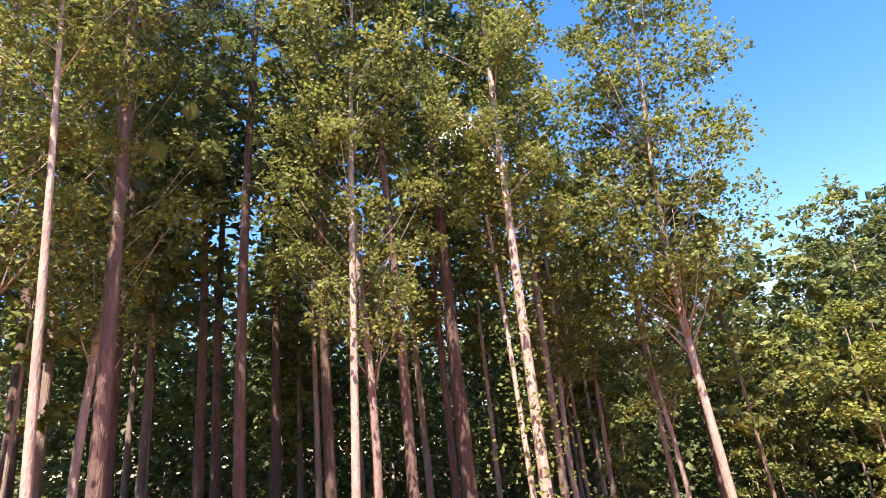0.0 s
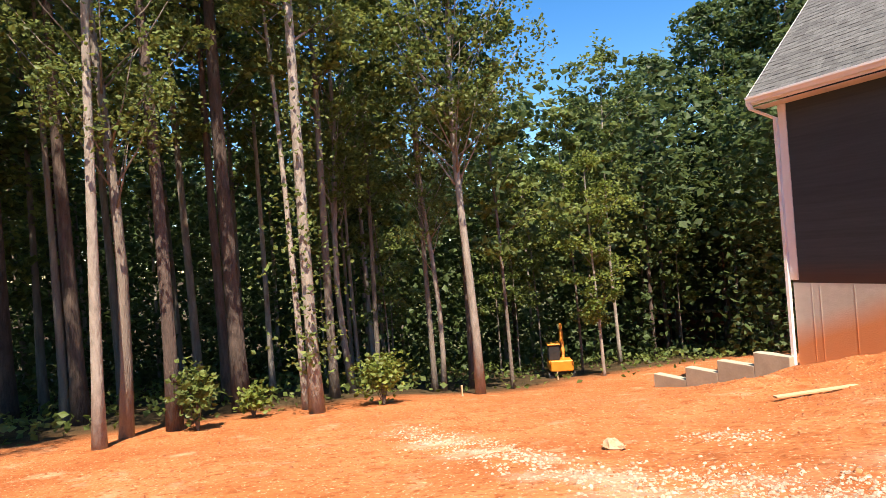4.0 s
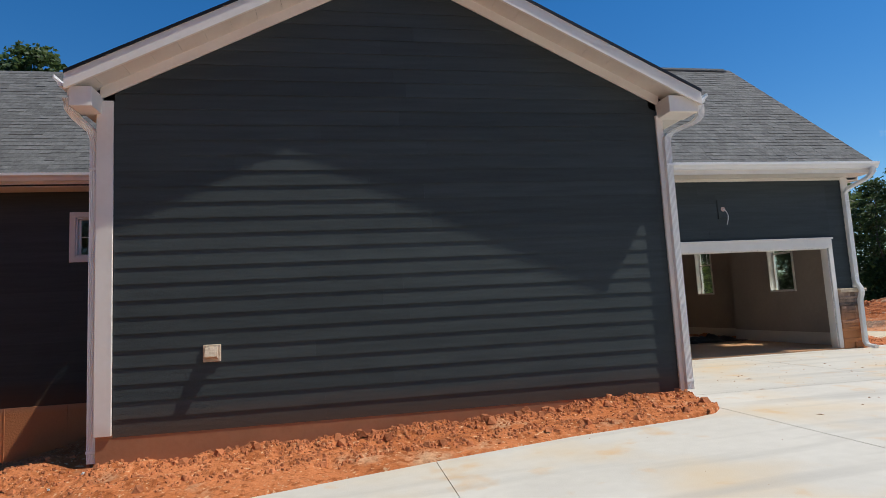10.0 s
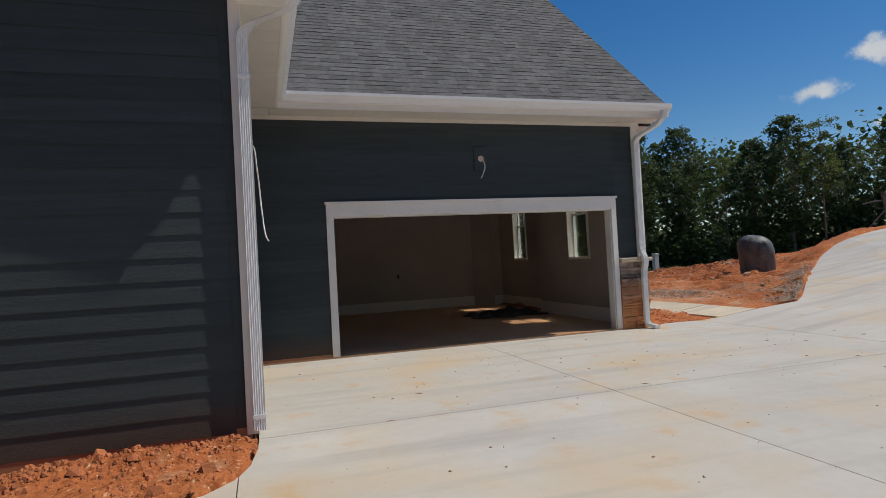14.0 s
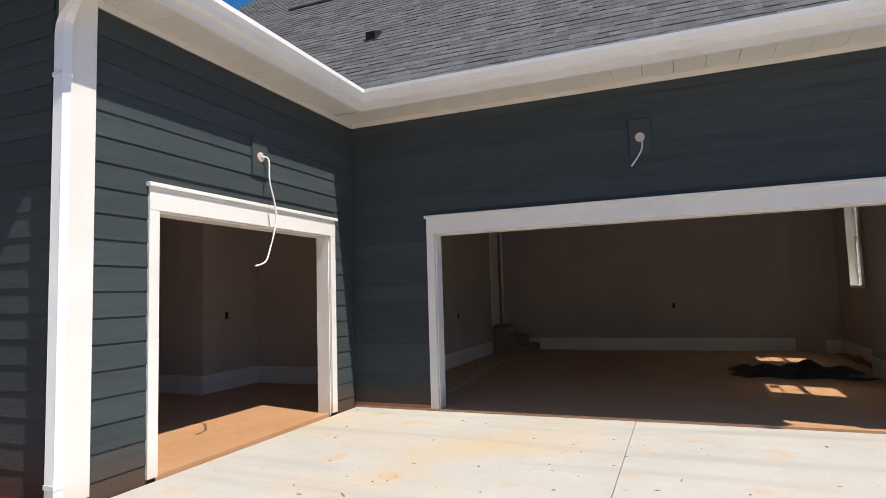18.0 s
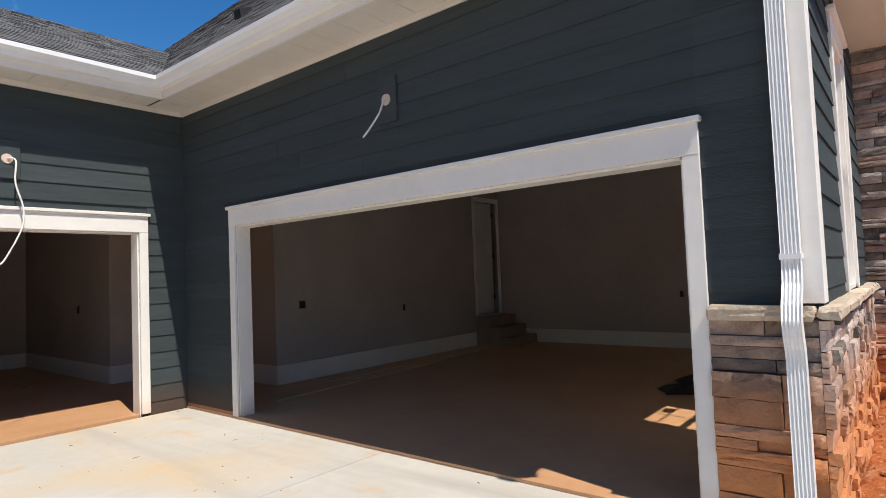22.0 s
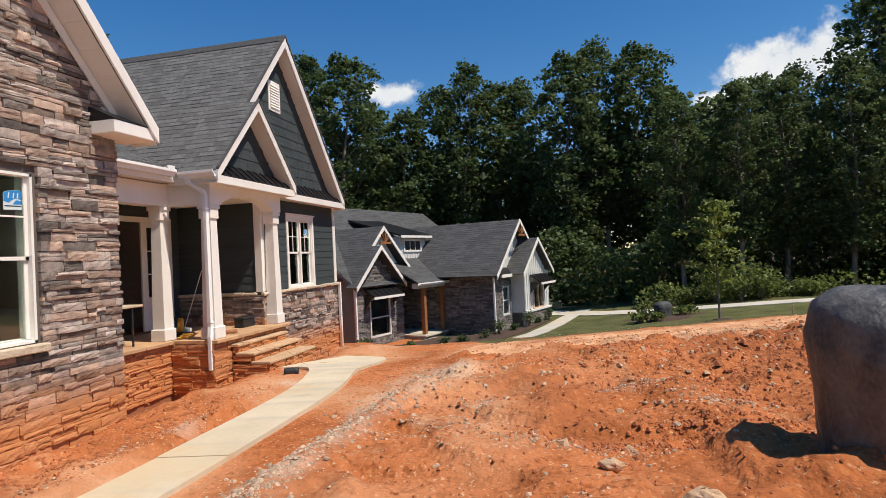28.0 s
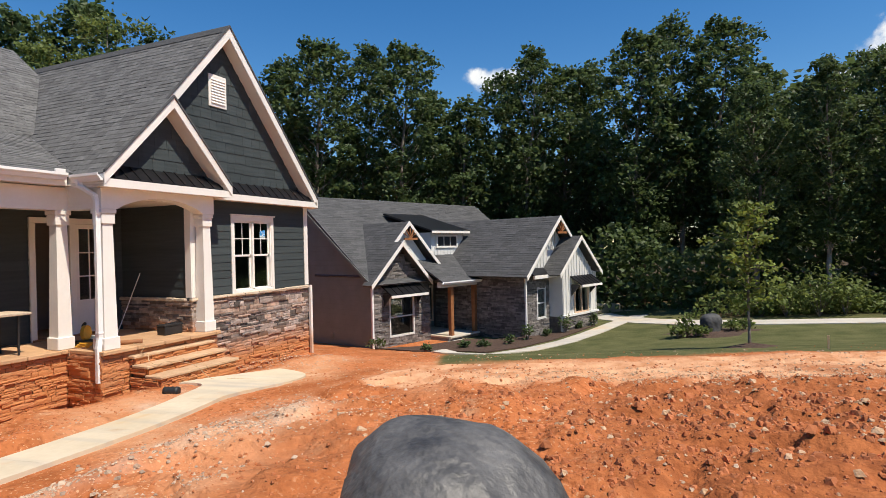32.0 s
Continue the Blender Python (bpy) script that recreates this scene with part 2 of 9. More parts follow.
M_GRAVEL_B = mat("blue_grey_gravel", (0.20, 0.195, 0.19), (0.38, 0.37, 0.35), 12, 0.9, island=0.4)
M_STEP = mat("bare_step_concrete", (0.36, 0.31, 0.23), (0.48, 0.42, 0.32), 2.5, 0.9, 0.3, 40)
M_CLOD = mat("clay_clods", (0.34, 0.108, 0.038), (0.48, 0.172, 0.070), 5, 0.95, 0.6, 50, island=0.25)
# also colours the sheets that stand in for shade behind window panes
M_BLACK = mat("black_plastic_and_room_shade", (0.015, 0.015, 0.016), (0.025, 0.025, 0.027), 5, 0.5)
M_YELLOW = mat("machine_yellow", (0.58, 0.28, 0.02), (0.66, 0.34, 0.035), 3, 0.45)
M_ORANGE = mat("machine_orange", (0.60, 0.20, 0.018), (0.70, 0.27, 0.03), 3, 0.45)
M_WOOD = mat("raw_timber", (0.50, 0.34, 0.19), (0.60, 0.43, 0.26), 5, 0.75, 0.3, 60, stretch=(1, 1, 1))
M_CEDAR = mat("stained_cedar", (0.24, 0.09, 0.03), (0.36, 0.15, 0.06), 5, 0.6, 0.3, 60)
M_BB = mat("pale_board_and_batten", (0.60, 0.60, 0.58), (0.68, 0.68, 0.66), 2, 0.6)
M_BEIGE = mat("grey_vinyl_siding", (0.150, 0.180, 0.158), (0.19, 0.222, 0.196), 2, 0.6)
M_MULCH = mat("dark_mulch", (0.045, 0.025, 0.018), (0.10, 0.06, 0.04), 9, 0.95, 1.0, 30)


def cloud_mat():
    """Soft white vapour, thinning out towards the rim of its sheet."""
    m = bpy.data.materials.new("cloud_white")
    m.use_nodes = True
    n, link = m.node_tree.nodes, m.node_tree.links.new
    n.remove(n["Principled BSDF"])
    tc = n.new("ShaderNodeTexCoord")
    ln = n.new("ShaderNodeVectorMath")
    ln.operation = "LENGTH"
    link(tc.outputs["Object"], ln.inputs[0])
    geo = n.new("ShaderNodeNewGeometry")
    nz = n.new("ShaderNodeTexNoise")
    nz.inputs["Scale"].default_value = 0.026
    nz.inputs["Detail"].default_value = 9
    nz.inputs["Roughness"].default_value = 0.58
    link(geo.outputs["Position"], nz.inputs["Vector"])
    ad = n.new("ShaderNodeMath")
    ad.operation = "MULTIPLY_ADD"
    link(nz.outputs["Fac"], ad.inputs[0])
    ad.inputs[1].default_value = 2.6
    neg = n.new("ShaderNodeMath")
    neg.operation = "MULTIPLY"
    neg.inputs[1].default_value = -1.0
    link(ln.outputs["Value"], neg.inputs[0])
    link(neg.outputs[0], ad.inputs[2])
    al = n.new("ShaderNodeMapRange")
    al.interpolation_type = "SMOOTHSTEP"
    al.inputs["From Min"].default_value, al.inputs["From Max"].default_value = 0.55, 1.05
    link(ad.outputs[0], al.inputs["Value"])
    # sunlit white and bluish shade are painted by noise and given off as emission
    shade = n.new("ShaderNodeMix")
    shade.data_type = "RGBA"
    link(nz.outputs["Fac"], shade.inputs["Factor"])
    shade.inputs["A"].default_value = (0.55, 0.66, 0.80, 1)
    shade.inputs["B"].default_value = (1.0, 1.0, 1.0, 1)
    em = n.new("ShaderNodeEmission")
    em.inputs["Strength"].default_value = 1.0
    link(shade.outputs["Result"], em.inputs["Color"])
    tr = n.new("ShaderNodeBsdfTransparent")
    mx = n.new("ShaderNodeMixShader")
    link(al.outputs[0], mx.inputs[0])
    link(tr.outputs[0], mx.inputs[1])
    link(em.outputs[0], mx.inputs[2])
    link(mx.outputs[0], n["Material Output"].inputs["Surface"])
    return m


M_WHITE = cloud_mat()


def glass_mat():
    m = bpy.data.materials.new("window_glass")
    m.use_nodes = True
    bs = m.node_tree.nodes["Principled BSDF"]
    bs.inputs["Base Color"].default_value = (0.64, 0.75, 0.73, 1)
    bs.inputs["Roughness"].default_value = 0.02
    bs.inputs["Transmission Weight"].default_value = 1.0
    bs.inputs["IOR"].default_value = 1.8
    return m


M_GLASS = glass_mat()


def ground_mat():
    """Red clay with pale stony patches; grass and forest floor where the plan has them."""
    m = mat("red_clay", (0.41, 0.125, 0.040), (0.56, 0.20, 0.080), 0.55, 0.95, 1.0, 13, spec=0.15)
    nt = m.node_tree
    n, link = nt.nodes, nt.links.new
    bs = n["Principled BSDF"]
    col = bs.inputs["Base Color"].links[0].from_socket
    geo = n.new("ShaderNodeNewGeometry")

    def blend(col, fac, colour):
        mx = n.new("ShaderNodeMix")
        mx.data_type = "RGBA"
        link(fac, mx.inputs["Factor"])
        link(col, mx.inputs["A"])
        if isinstance(colour, tuple):
            mx.inputs["B"].default_value = (*colour, 1)
        else:
            link(colour, mx.inputs["B"])
        return mx.outputs["Result"]

    def noisy(scale, lo, hi, detail=6):
        t = n.new("ShaderNodeTexNoise")
        t.inputs["Scale"].default_value = scale
        t.inputs["Detail"].default_value = detail
        link(geo.outputs["Position"], t.inputs["Vector"])
        r = n.new("ShaderNodeMapRange")
        r.inputs["From Min"].default_value, r.inputs["From Max"].default_value = lo, hi
        link(t.outputs["Fac"], r.inputs["Value"])
        return r.outputs[0]

    col = blend(col, noisy(0.35, 0.52, 0.68), (0.35, 0.105, 0.034))
    col = blend(col, noisy(2.6, 0.53, 0.66, 9), (0.33, 0.100, 0.031))
    col = blend(col, noisy(1.3, 0.60, 0.74, 8), (0.57, 0.33, 0.19))
    col = blend(col, noisy(11, 0.55, 0.64, 9), (0.31, 0.092, 0.029))
    col = blend(col, noisy(23, 0.60, 0.68, 6), (0.62, 0.36, 0.20))
    for name, c1, c2, sc in (("grass", (0.072, 0.082, 0.030), (0.130, 0.128, 0.055), 1.1), ("forest", (0.045, 0.032, 0.016), (0.085, 0.056, 0.028), 2.0),
                             ("dusty", (0.54, 0.25, 0.12), (0.72, 0.42, 0.245), 2.6), ("churned", (0.26, 0.080, 0.028), (0.42, 0.140, 0.050), 7.0), ("gravelly", (0.50, 0.40, 0.30), (0.68, 0.58, 0.47), 6.0)):
        at = n.new("ShaderNodeAttribute")
        at.attribute_name = name
        two = n.new("ShaderNodeMix")
        two.data_type = "RGBA"
        link(noisy(sc, 0.35, 0.65), two.inputs["Factor"])
        two.inputs["A"].default_value = (*c1, 1)
        two.inputs["B"].default_value = (*c2, 1)
        col = blend(col, at.outputs["Fac"], two.outputs["Result"])
    link(col, bs.inputs["Base Color"])
    return m


M_GROUND = ground_mat()


# ---- mesh helpers ----
class MB:
    """Collects vertices and faces of one mesh."""

    def __init__(self):
        self.v, self.f = [], []

    def box(self, a, b, c=0.0):
        (x0, y0, z0), (x1, y1, z1) = [tuple(min(p, q) for p, q in zip(a, b)), tuple(max(p, q) for p, q in zip(a, b))]
        k = len(self.v)
        if c <= 0 or min(x1 - x0, y1 - y0, z1 - z0) < 2.2 * c:
            self.v += [(x0, y0, z0), (x1, y0, z0), (x1, y1, z0), (x0, y1, z0), (x0, y0, z1), (x1, y0, z1), (x1, y1, z1), (x0, y1, z1)]
            for q in ((0, 3, 2, 1), (4, 5, 6, 7), (0, 1, 5, 4), (1, 2, 6, 5), (2, 3, 7, 6), (3, 0, 4, 7)):
                self.f.append(tuple(k + i for i in q))
            return self
        ix = {}
        lim = ((x0, x1), (y0, y1), (z0, z1))
        for corner in range(8):
            s = [(corner >> n) & 1 for n in range(3)]
            for ax in range(3):
                p = [lim[n][s[n]] + (0 if n == ax else (c if s[n] == 0 else -c)) for n in range(3)]
                ix[corner, ax] = len(self.v)
                self.v.append(tuple(p))
        def face(ids):
            self.f.append(tuple(ids))
        for ax in range(3):
            o = [n for n in range(3) if n != ax]
            for s in (0, 1):
                ring = []
                for i, j in ((0, 0), (1, 0), (1, 1), (0, 1)):
                    ring.append(ix[(s << ax) | (i << o[0]) | (j << o[1]), ax])
                face(ring if (s == 1) == (ax != 1) else ring[::-1])
            for i in (0, 1):
                for j in (0, 1):
                    c0 = (i << o[0]) | (j << o[1])
                    c1 = c0 | (1 << ax)
                    face((ix[c0, o[0]], ix[c1, o[0]], ix[c1, o[1]], ix[c0, o[1]]))
        for corner in range(8):
            face((ix[corner, 0], ix[corner, 1], ix[corner, 2]))
        return self

    def prism(self, profile, d):
        """A closed outline of 3D points pushed along d."""
        k, n = len(self.v), len(profile)
        self.v += [tuple(p) for p in profile] + [tuple(Vector(p) + Vector(d)) for p in profile]
        self.f.append(tuple(range(k + n - 1, k - 1, -1)))
        self.f.append(tuple(range(k + n, k + 2 * n)))
        for i in range(n):
            j = (i + 1) % n
            self.f.append((k + i, k + j, k + n + j, k + n + i))
        return self

    def tube(self, pts, radii, sides=8, caps=True):
        k = len(self.v)
        up = Vector((0, 0, 1))
        for i, (p, r) in enumerate(zip(pts, radii)):
            p = Vector(p)
            d = (Vector(pts[min(i + 1, len(pts) - 1)]) - Vector(pts[max(i - 1, 0)])).normalized()
            a = d.cross(up if abs(d.z) < 0.9 else Vector((1, 0, 0))).normalized()
            b = d.cross(a)
            for s in range(sides):
                w = 2 * math.pi * s / sides
                self.v.append(tuple(p + (a * math.cos(w) + b * math.sin(w)) * r))
        for i in range(len(pts) - 1):
            for s in range(sides):
                t = (s + 1) % sides
                self.f.append((k + i * sides + s, k + i * sides + t, k + (i + 1) * sides + t, k + (i + 1) * sides + s))
        if caps:
            self.f.append(tuple(k + s for s in range(sides - 1, -1, -1)))
            e = k + (len(pts) - 1) * sides
            self.f.append(tuple(e + s for s in range(sides)))
        return self

    def mesh(self, name, material, smooth=False):
        me = bpy.data.meshes.new(name)
        me.from_pydata(self.v, [], self.f)
        me.materials.append(material)
        if smooth:
            me.polygons.foreach_set("use_smooth", [True] * len(me.polygons))
        me.update()
        b = bmesh.new()
        if len(self.f) < 4000:
            b.from_mesh(me)
            bmesh.ops.recalc_face_normals(b, faces=b.faces)
            b.to_mesh(me)
        b.free()
        return me


def part(name, mb, material, parent=None, label="", smooth=False):
    """Links a mesh as one object under a thing."""
    me = mb.mesh(name, material, smooth) if isinstance(mb, MB) else mb
    ob = new(name, me)
    ob.parent = parent
    if label:
        ob["label"] = label
    return ob


def thing(name, label, category, group="", at=(0, 0, 0), kind=""):
    ob = new(name)
    ob.location = at
    return tagged(ob, label, category, group, kind)


def structure(name, mb, material, label, smooth=False):
    return tagged(part(name, mb, material, None, "", smooth), label, name.split("_")[0], "", "structure")


def boxes(*bs, c=0.0):
    m = MB()
    for a, b in bs:
        m.box(a, b, c)
    return m


def holes(u0, u1, z0, z1, openings):
    """The rectangles that are left of a wall once its openings are cut."""
    us = sorted({u0, u1, *[min(max(u, u0), u1) for o in openings for u in o[:2]]})
    zs = sorted({z0, z1, *[min(max(z, z0), z1) for o in openings for z in o[2:]]})
    out = []
    for a, b in zip(us, us[1:]):
        for c, d in zip(zs, zs[1:]):
            if not any(o[0] < (a + b) / 2 < o[1] and o[2] < (c + d) / 2 < o[3] for o in openings):
                out.append((a, b, c, d))
    return out


class Face:
    """A wall's outer face: u runs along it, n out of it, z up."""

    def __init__(self, origin, u, n):
        self.o, self.u, self.n = Vector(origin), Vector(u), Vector(n)

    def p(self, u, n, z):
        q = self.o + self.u * u + self.n * n
        return (q.x, q.y, self.o.z + z)

    def box(self, mb, u0, u1, n0, n1, z0, z1, c=0.0):
        if c and abs(self.u.x) in (0.0, 1.0):
            mb.box(self.p(u0, n0, z0), self.p(u1, n1, z1), c)
        else:
            mb.prism([self.p(u0, n0, z0), self.p(u1, n0, z0), self.p(u1, n1, z0), self.p(u0, n1, z0)], (0, 0, z1 - z0))
        return mb

    def matrix(self, u, n, z, w, d, h):
        """Maps a unit block (0..1 along, 0..1 out, 0..1 up) onto the wall."""
        m = Matrix.Identity(4)
        for r in range(3):
            m[r][0] = self.u[r] * w
            m[r][1] = self.n[r] * d
            m[r][3] = self.p(u, n, z)[r]
        m[2][2] = h
        return m


def wall(name, face, u0, u1, z0, z1, openings, thick, material, label, parent=None):
    mb = MB()
    for a, b, c, d in holes(u0, u1, z0, z1, openings):
        face.box(mb, a, b, -thick, 0, c, d)
    if parent:
        return part(name, mb, material, parent)
    return structure(name, mb, material, label)


EXPO = 0.1825


def siding(parent, face, u0, u1, z0, z1, openings=(), top=None, name="plank", expo=EXPO, material=None, reach=3.6, gap=0.0015):
    """Lap siding plank by plank. top(u) is the height to which the wall goes at u."""
    rows = int(math.ceil((z1 - z0) / expo))
    for r in range(rows):
        zb, zt = z0 + r * expo, min(z0 + (r + 1) * expo, z1)
        cuts = [(u0, u1)]
        for o in openings:
            if o[2] < zb + 0.6 * expo and o[3] > zb + 0.4 * expo:
                cuts = [q for a, b in cuts for q in ((a, min(b, o[0])), (max(a, o[1]), b)) if q[1] - q[0] > 0.02]
        for a, b in cuts:
            stops = [a]
            while b - stops[-1] > reach * 1.25:
                stops.append(stops[-1] + reach * random.uniform(0.55, 1.0))
            stops.append(b)
            for p, q in zip(stops, stops[1:]):
                pb, qb, pt, qt = p, q, p, q
                if top:
                    pb, qb = clip_top(top, p, q, zb)
                    pt, qt = clip_top(top, p, q, zt)
                    if pb is None:
                        continue
                    if pt is None:
                        pt = qt = (pb + qb) / 2
                g = gap if q < b else 0.0
                drop = random.uniform(0, 0.02) if gap > 0.002 else 0.0
                mb = MB()
                mb.v = [face.p(pb, 0.001, zb), face.p(qb - g, 0.001, zb), face.p(qb - g, 0.0165, zb - 0.004 - drop), face.p(pb, 0.0165, zb - 0.004 - drop),
                        face.p(pt, 0.001, zt), face.p(qt - g, 0.001, zt), face.p(qt - g, 0.0055, zt), face.p(pt, 0.0055, zt)]
                mb.f = [(0, 1, 2, 3), (4, 7, 6, 5), (3, 2, 6, 7), (0, 4, 5, 1), (0, 3, 7, 4), (1, 5, 6, 2)]
                part(name, mb, material or M_SIDING, parent)


def clip_top(top, p, q, z):
    us = np.linspace(p, q, 200)
    ok = [u for u in us if top(u) >= z - 1e-6]
    return (ok[0], ok[-1]) if ok else (None, None)


def stone_kinds():
    kinds = []
    for k in range(12):
        nu, nz = 5, 3
        vs, fs = [], []
        for j in range(nz + 1):
            for i in range(nu + 1):
                edge = i in (0, nu) or j in (0, nz)
                d = random.uniform(0.74, 0.92) if edge else random.uniform(0.86, 1.0)
                vs.append((i / nu + (0 if i in (0, nu) else random.uniform(-.05, .05)) + (random.uniform(-.012, .012) if edge else 0), d,
                           j / nz + (0 if j in (0, nz) else random.uniform(-.08, .08)) + (random.uniform(-.03, .03) if edge else 0)))
        for j in range(nz):
            for i in range(nu):
                a = j * (nu + 1) + i
                fs.append((a, a + 1, a + nu + 2, a + nu + 1))
        k0 = len(vs)
        ring = list(range(nu)) + [i * (nu + 1) + nu for i in range(nz)] + [nz * (nu + 1) + i for i in range(nu, 0, -1)] + [i * (nu + 1) for i in range(nz, 0, -1)]
        for i in ring:
            vs.append((vs[i][0], 0.0, vs[i][2]))
        for i in range(len(ring)):
            j = (i + 1) % len(ring)
            fs.append((ring[i], ring[j], k0 + j, k0 + i)[::-1])
        for m in (M_STONE, M_STONE_W, M_STONE_N):
            me = bpy.data.meshes.new("stone")
            me.from_pydata(vs, [], fs)
            me.materials.append(m)
            me.update()
            kinds.append(me)
    return kinds


STONES = stone_kinds()


def stonework(parent, face, u0, u1, z0, z1, openings=(), top=None, limit=300, ends=(0.0, 0.0), size=1.0, warm=0.38, grey=False, long=1.0):
    """Ledge stone laid course by course; past the limit the stones go into one joined part."""
    z, count, rest, restf, tone = z0, 0, [], [], []
    while z < z1 - 0.02:
        h = min(random.choice((0.045, 0.055, 0.065, 0.08, 0.095, 0.115)) * size, z1 - z)
        u = u0 - ends[0]
        while u < u1 + ends[1] - 0.01:
            w = random.uniform(0.12, 0.50) * size * long
            if u + w > u1 + ends[1] - 0.1:
                w = u1 + ends[1] - u
            cz = z + h / 2
            part_w = w
            us = u
            for o in openings:
                if o[2] < cz < o[3] and us < o[1] and us + part_w > o[0]:
                    if us < o[0]:
                        part_w = o[0] - us
                    else:
                        part_w = us + part_w - o[1]
                        us = o[1]
            if part_w > 0.03 and (not top or top(us + part_w / 2) > cz - 0.05):
                two = h > 0.09 and random.random() < 0.35
                for zz, hh in (((z, h * 0.5), (z + h * 0.5, h * 0.5)) if two else ((z, h),)):
                    i = random.randrange(12) * 3 + (2 if grey else int(random.random() < warm))
                    m = face.matrix(us + 0.003, 0.0, zz + 0.003, part_w - 0.006, random.uniform(0.03, 0.085), hh - 0.005)
                    if count < limit:
                        ob = new("stone", STONES[i])
                        ob.parent = parent
                        ob.matrix_basis = m
                        count += 1
                    else:
                        k = len(rest)
                        rest += [tuple(m @ v.co) for v in STONES[i].vertices]
                        restf += [tuple(k + q for q in p.vertices) for p in STONES[i].polygons]
                        tone += [i % 3 % 2] * len(STONES[i].polygons)
            u += w
        z += h
    if rest:
        me = bpy.data.meshes.new("stone_facing")
        me.from_pydata(rest, [], restf)
        me.materials.append(M_STONE_NI if grey else M_STONE_I)
        me.materials.append(M_STONE_WI)
        me.polygons.foreach_set("material_index", tone)
        ob = part("stone_facing", me, M_STONE, parent)
        ob["kind"] = "stuff"


# ---- the lie of the land ----
def step01(a, b, x):
    t = np.clip((x - a) / (b - a), 0, 1)
    return t * t * (3 - 2 * t)


def gz(x, y):
    """Height of the smooth ground."""
    x, y = np.asarray(x, float), np.asarray(y, float)
    r = np.maximum(0, -6.5 - x)
    z = -0.28 * np.clip(-x / 6.5, 0, 1) - 0.145 * np.minimum(r, 60) - 0.065 * np.clip(y + 9, -12, 40) * np.minimum(1, r / 6)
    hill = 0.11 * np.clip(x - 8, 0, 14) + 0.055 * np.clip(x - 22, 0, 68)
    z = z + hill * (1 - 0.5 * step01(1.5, 6.0, y - 0.75 * np.clip(x - 15, 0, 40)))
    fall = 0.55 * np.clip((y - 10.4) / 6.6, 0, 1) + 1.4 * np.clip((y - 17) / 8, 0, 1) + 0.15 * np.clip((y - 25) / 15, 0, 1)
    z = z - 0.40 * step01(-13.5, -18.5, x) * step01(-7, -1, y)
    return z - fall * np.clip((x + 12) / 8, 0.3, 1) * (1 - 0.22 * np.clip((x - 8) / 10, 0, 1))


DRIVE = [(-6.78, -5.7), (-2.0, -5.06), (-0.6, -5.0), (-0.3, -4.93), (-0.12, -4.75), (-0.03, -4.5), (0.02, -4.1), (0.03, -3.5), (0.03, -0.02), (6.95, -0.02), (7.2, 0.22), (7.8, 0.2),
         (8.3, 0.1), (9.35, 0.0), (10.1, -0.12), (10.6, 0.2), (14.1, 2.95), (18, 5.9), (21, 7.75), (24, 8.5), (28, 10.1), (40, 15.5), (70, 32), (74, 28), (40, 6), (26, -6), (18, -18), (-6.78, -18)]
WALK = [(8.80, 0.04), (8.79, 3.0), (8.74, 6.0), (8.66, 8.6), (8.42, 10.0), (8.08, 10.95), (7.66, 11.65), (7.22, 12.0), (6.86, 12.1)]


def in_poly(poly, x, y):
    inside = np.zeros(np.shape(x), bool)
    for (x0, y0), (x1, y1) in zip(poly, poly[1:] + poly[:1]):
        hit = (y0 > y) != (y1 > y)
        inside ^= hit & (x < (x1 - x0) * (y - y0) / ((y1 - y0) or 1e-9) + x0)
    return inside


def clip_poly(poly, axis, value, keep_less):
    out = []
    for p, q in zip(poly, poly[1:] + poly[:1]):
        a, b = (p[axis] <= value) == keep_less, (q[axis] <= value) == keep_less
        if a:
            out.append(p)
        if a != b:
            t = (value - p[axis]) / (q[axis] - p[axis])
            out.append(tuple(p[n] + t * (q[n] - p[n]) for n in range(2)))
    return out


def near_walk(x, y):
    best = np.full(np.shape(x), 99.0)
    for (x0, y0), (x1, y1) in zip(WALK, WALK[1:]):
        t = np.clip(((x - x0) * (x1 - x0) + (y - y0) * (y1 - y0)) / ((x1 - x0) ** 2 + (y1 - y0) ** 2), 0, 1)
        best = np.minimum(best, np.hypot(x - x0 - t * (x1 - x0), y - y0 - t * (y1 - y0)))
    return best


def wave(x, y, k, seed):
    """Cheap smooth noise from a few crossed waves."""
    rng = np.random.RandomState(seed)
    z = 0
    for n in range(7):
        a, p = rng.uniform(0, 6.28), rng.uniform(0, 6.28)
        f = k * rng.uniform(0.6, 1.7)
        z = z + np.sin((x * math.cos(a) + y * math.sin(a)) * f + p + 1.3 * np.sin((x * math.sin(a) - y * math.cos(a)) * f * 0.7 + p))
    return z / 7


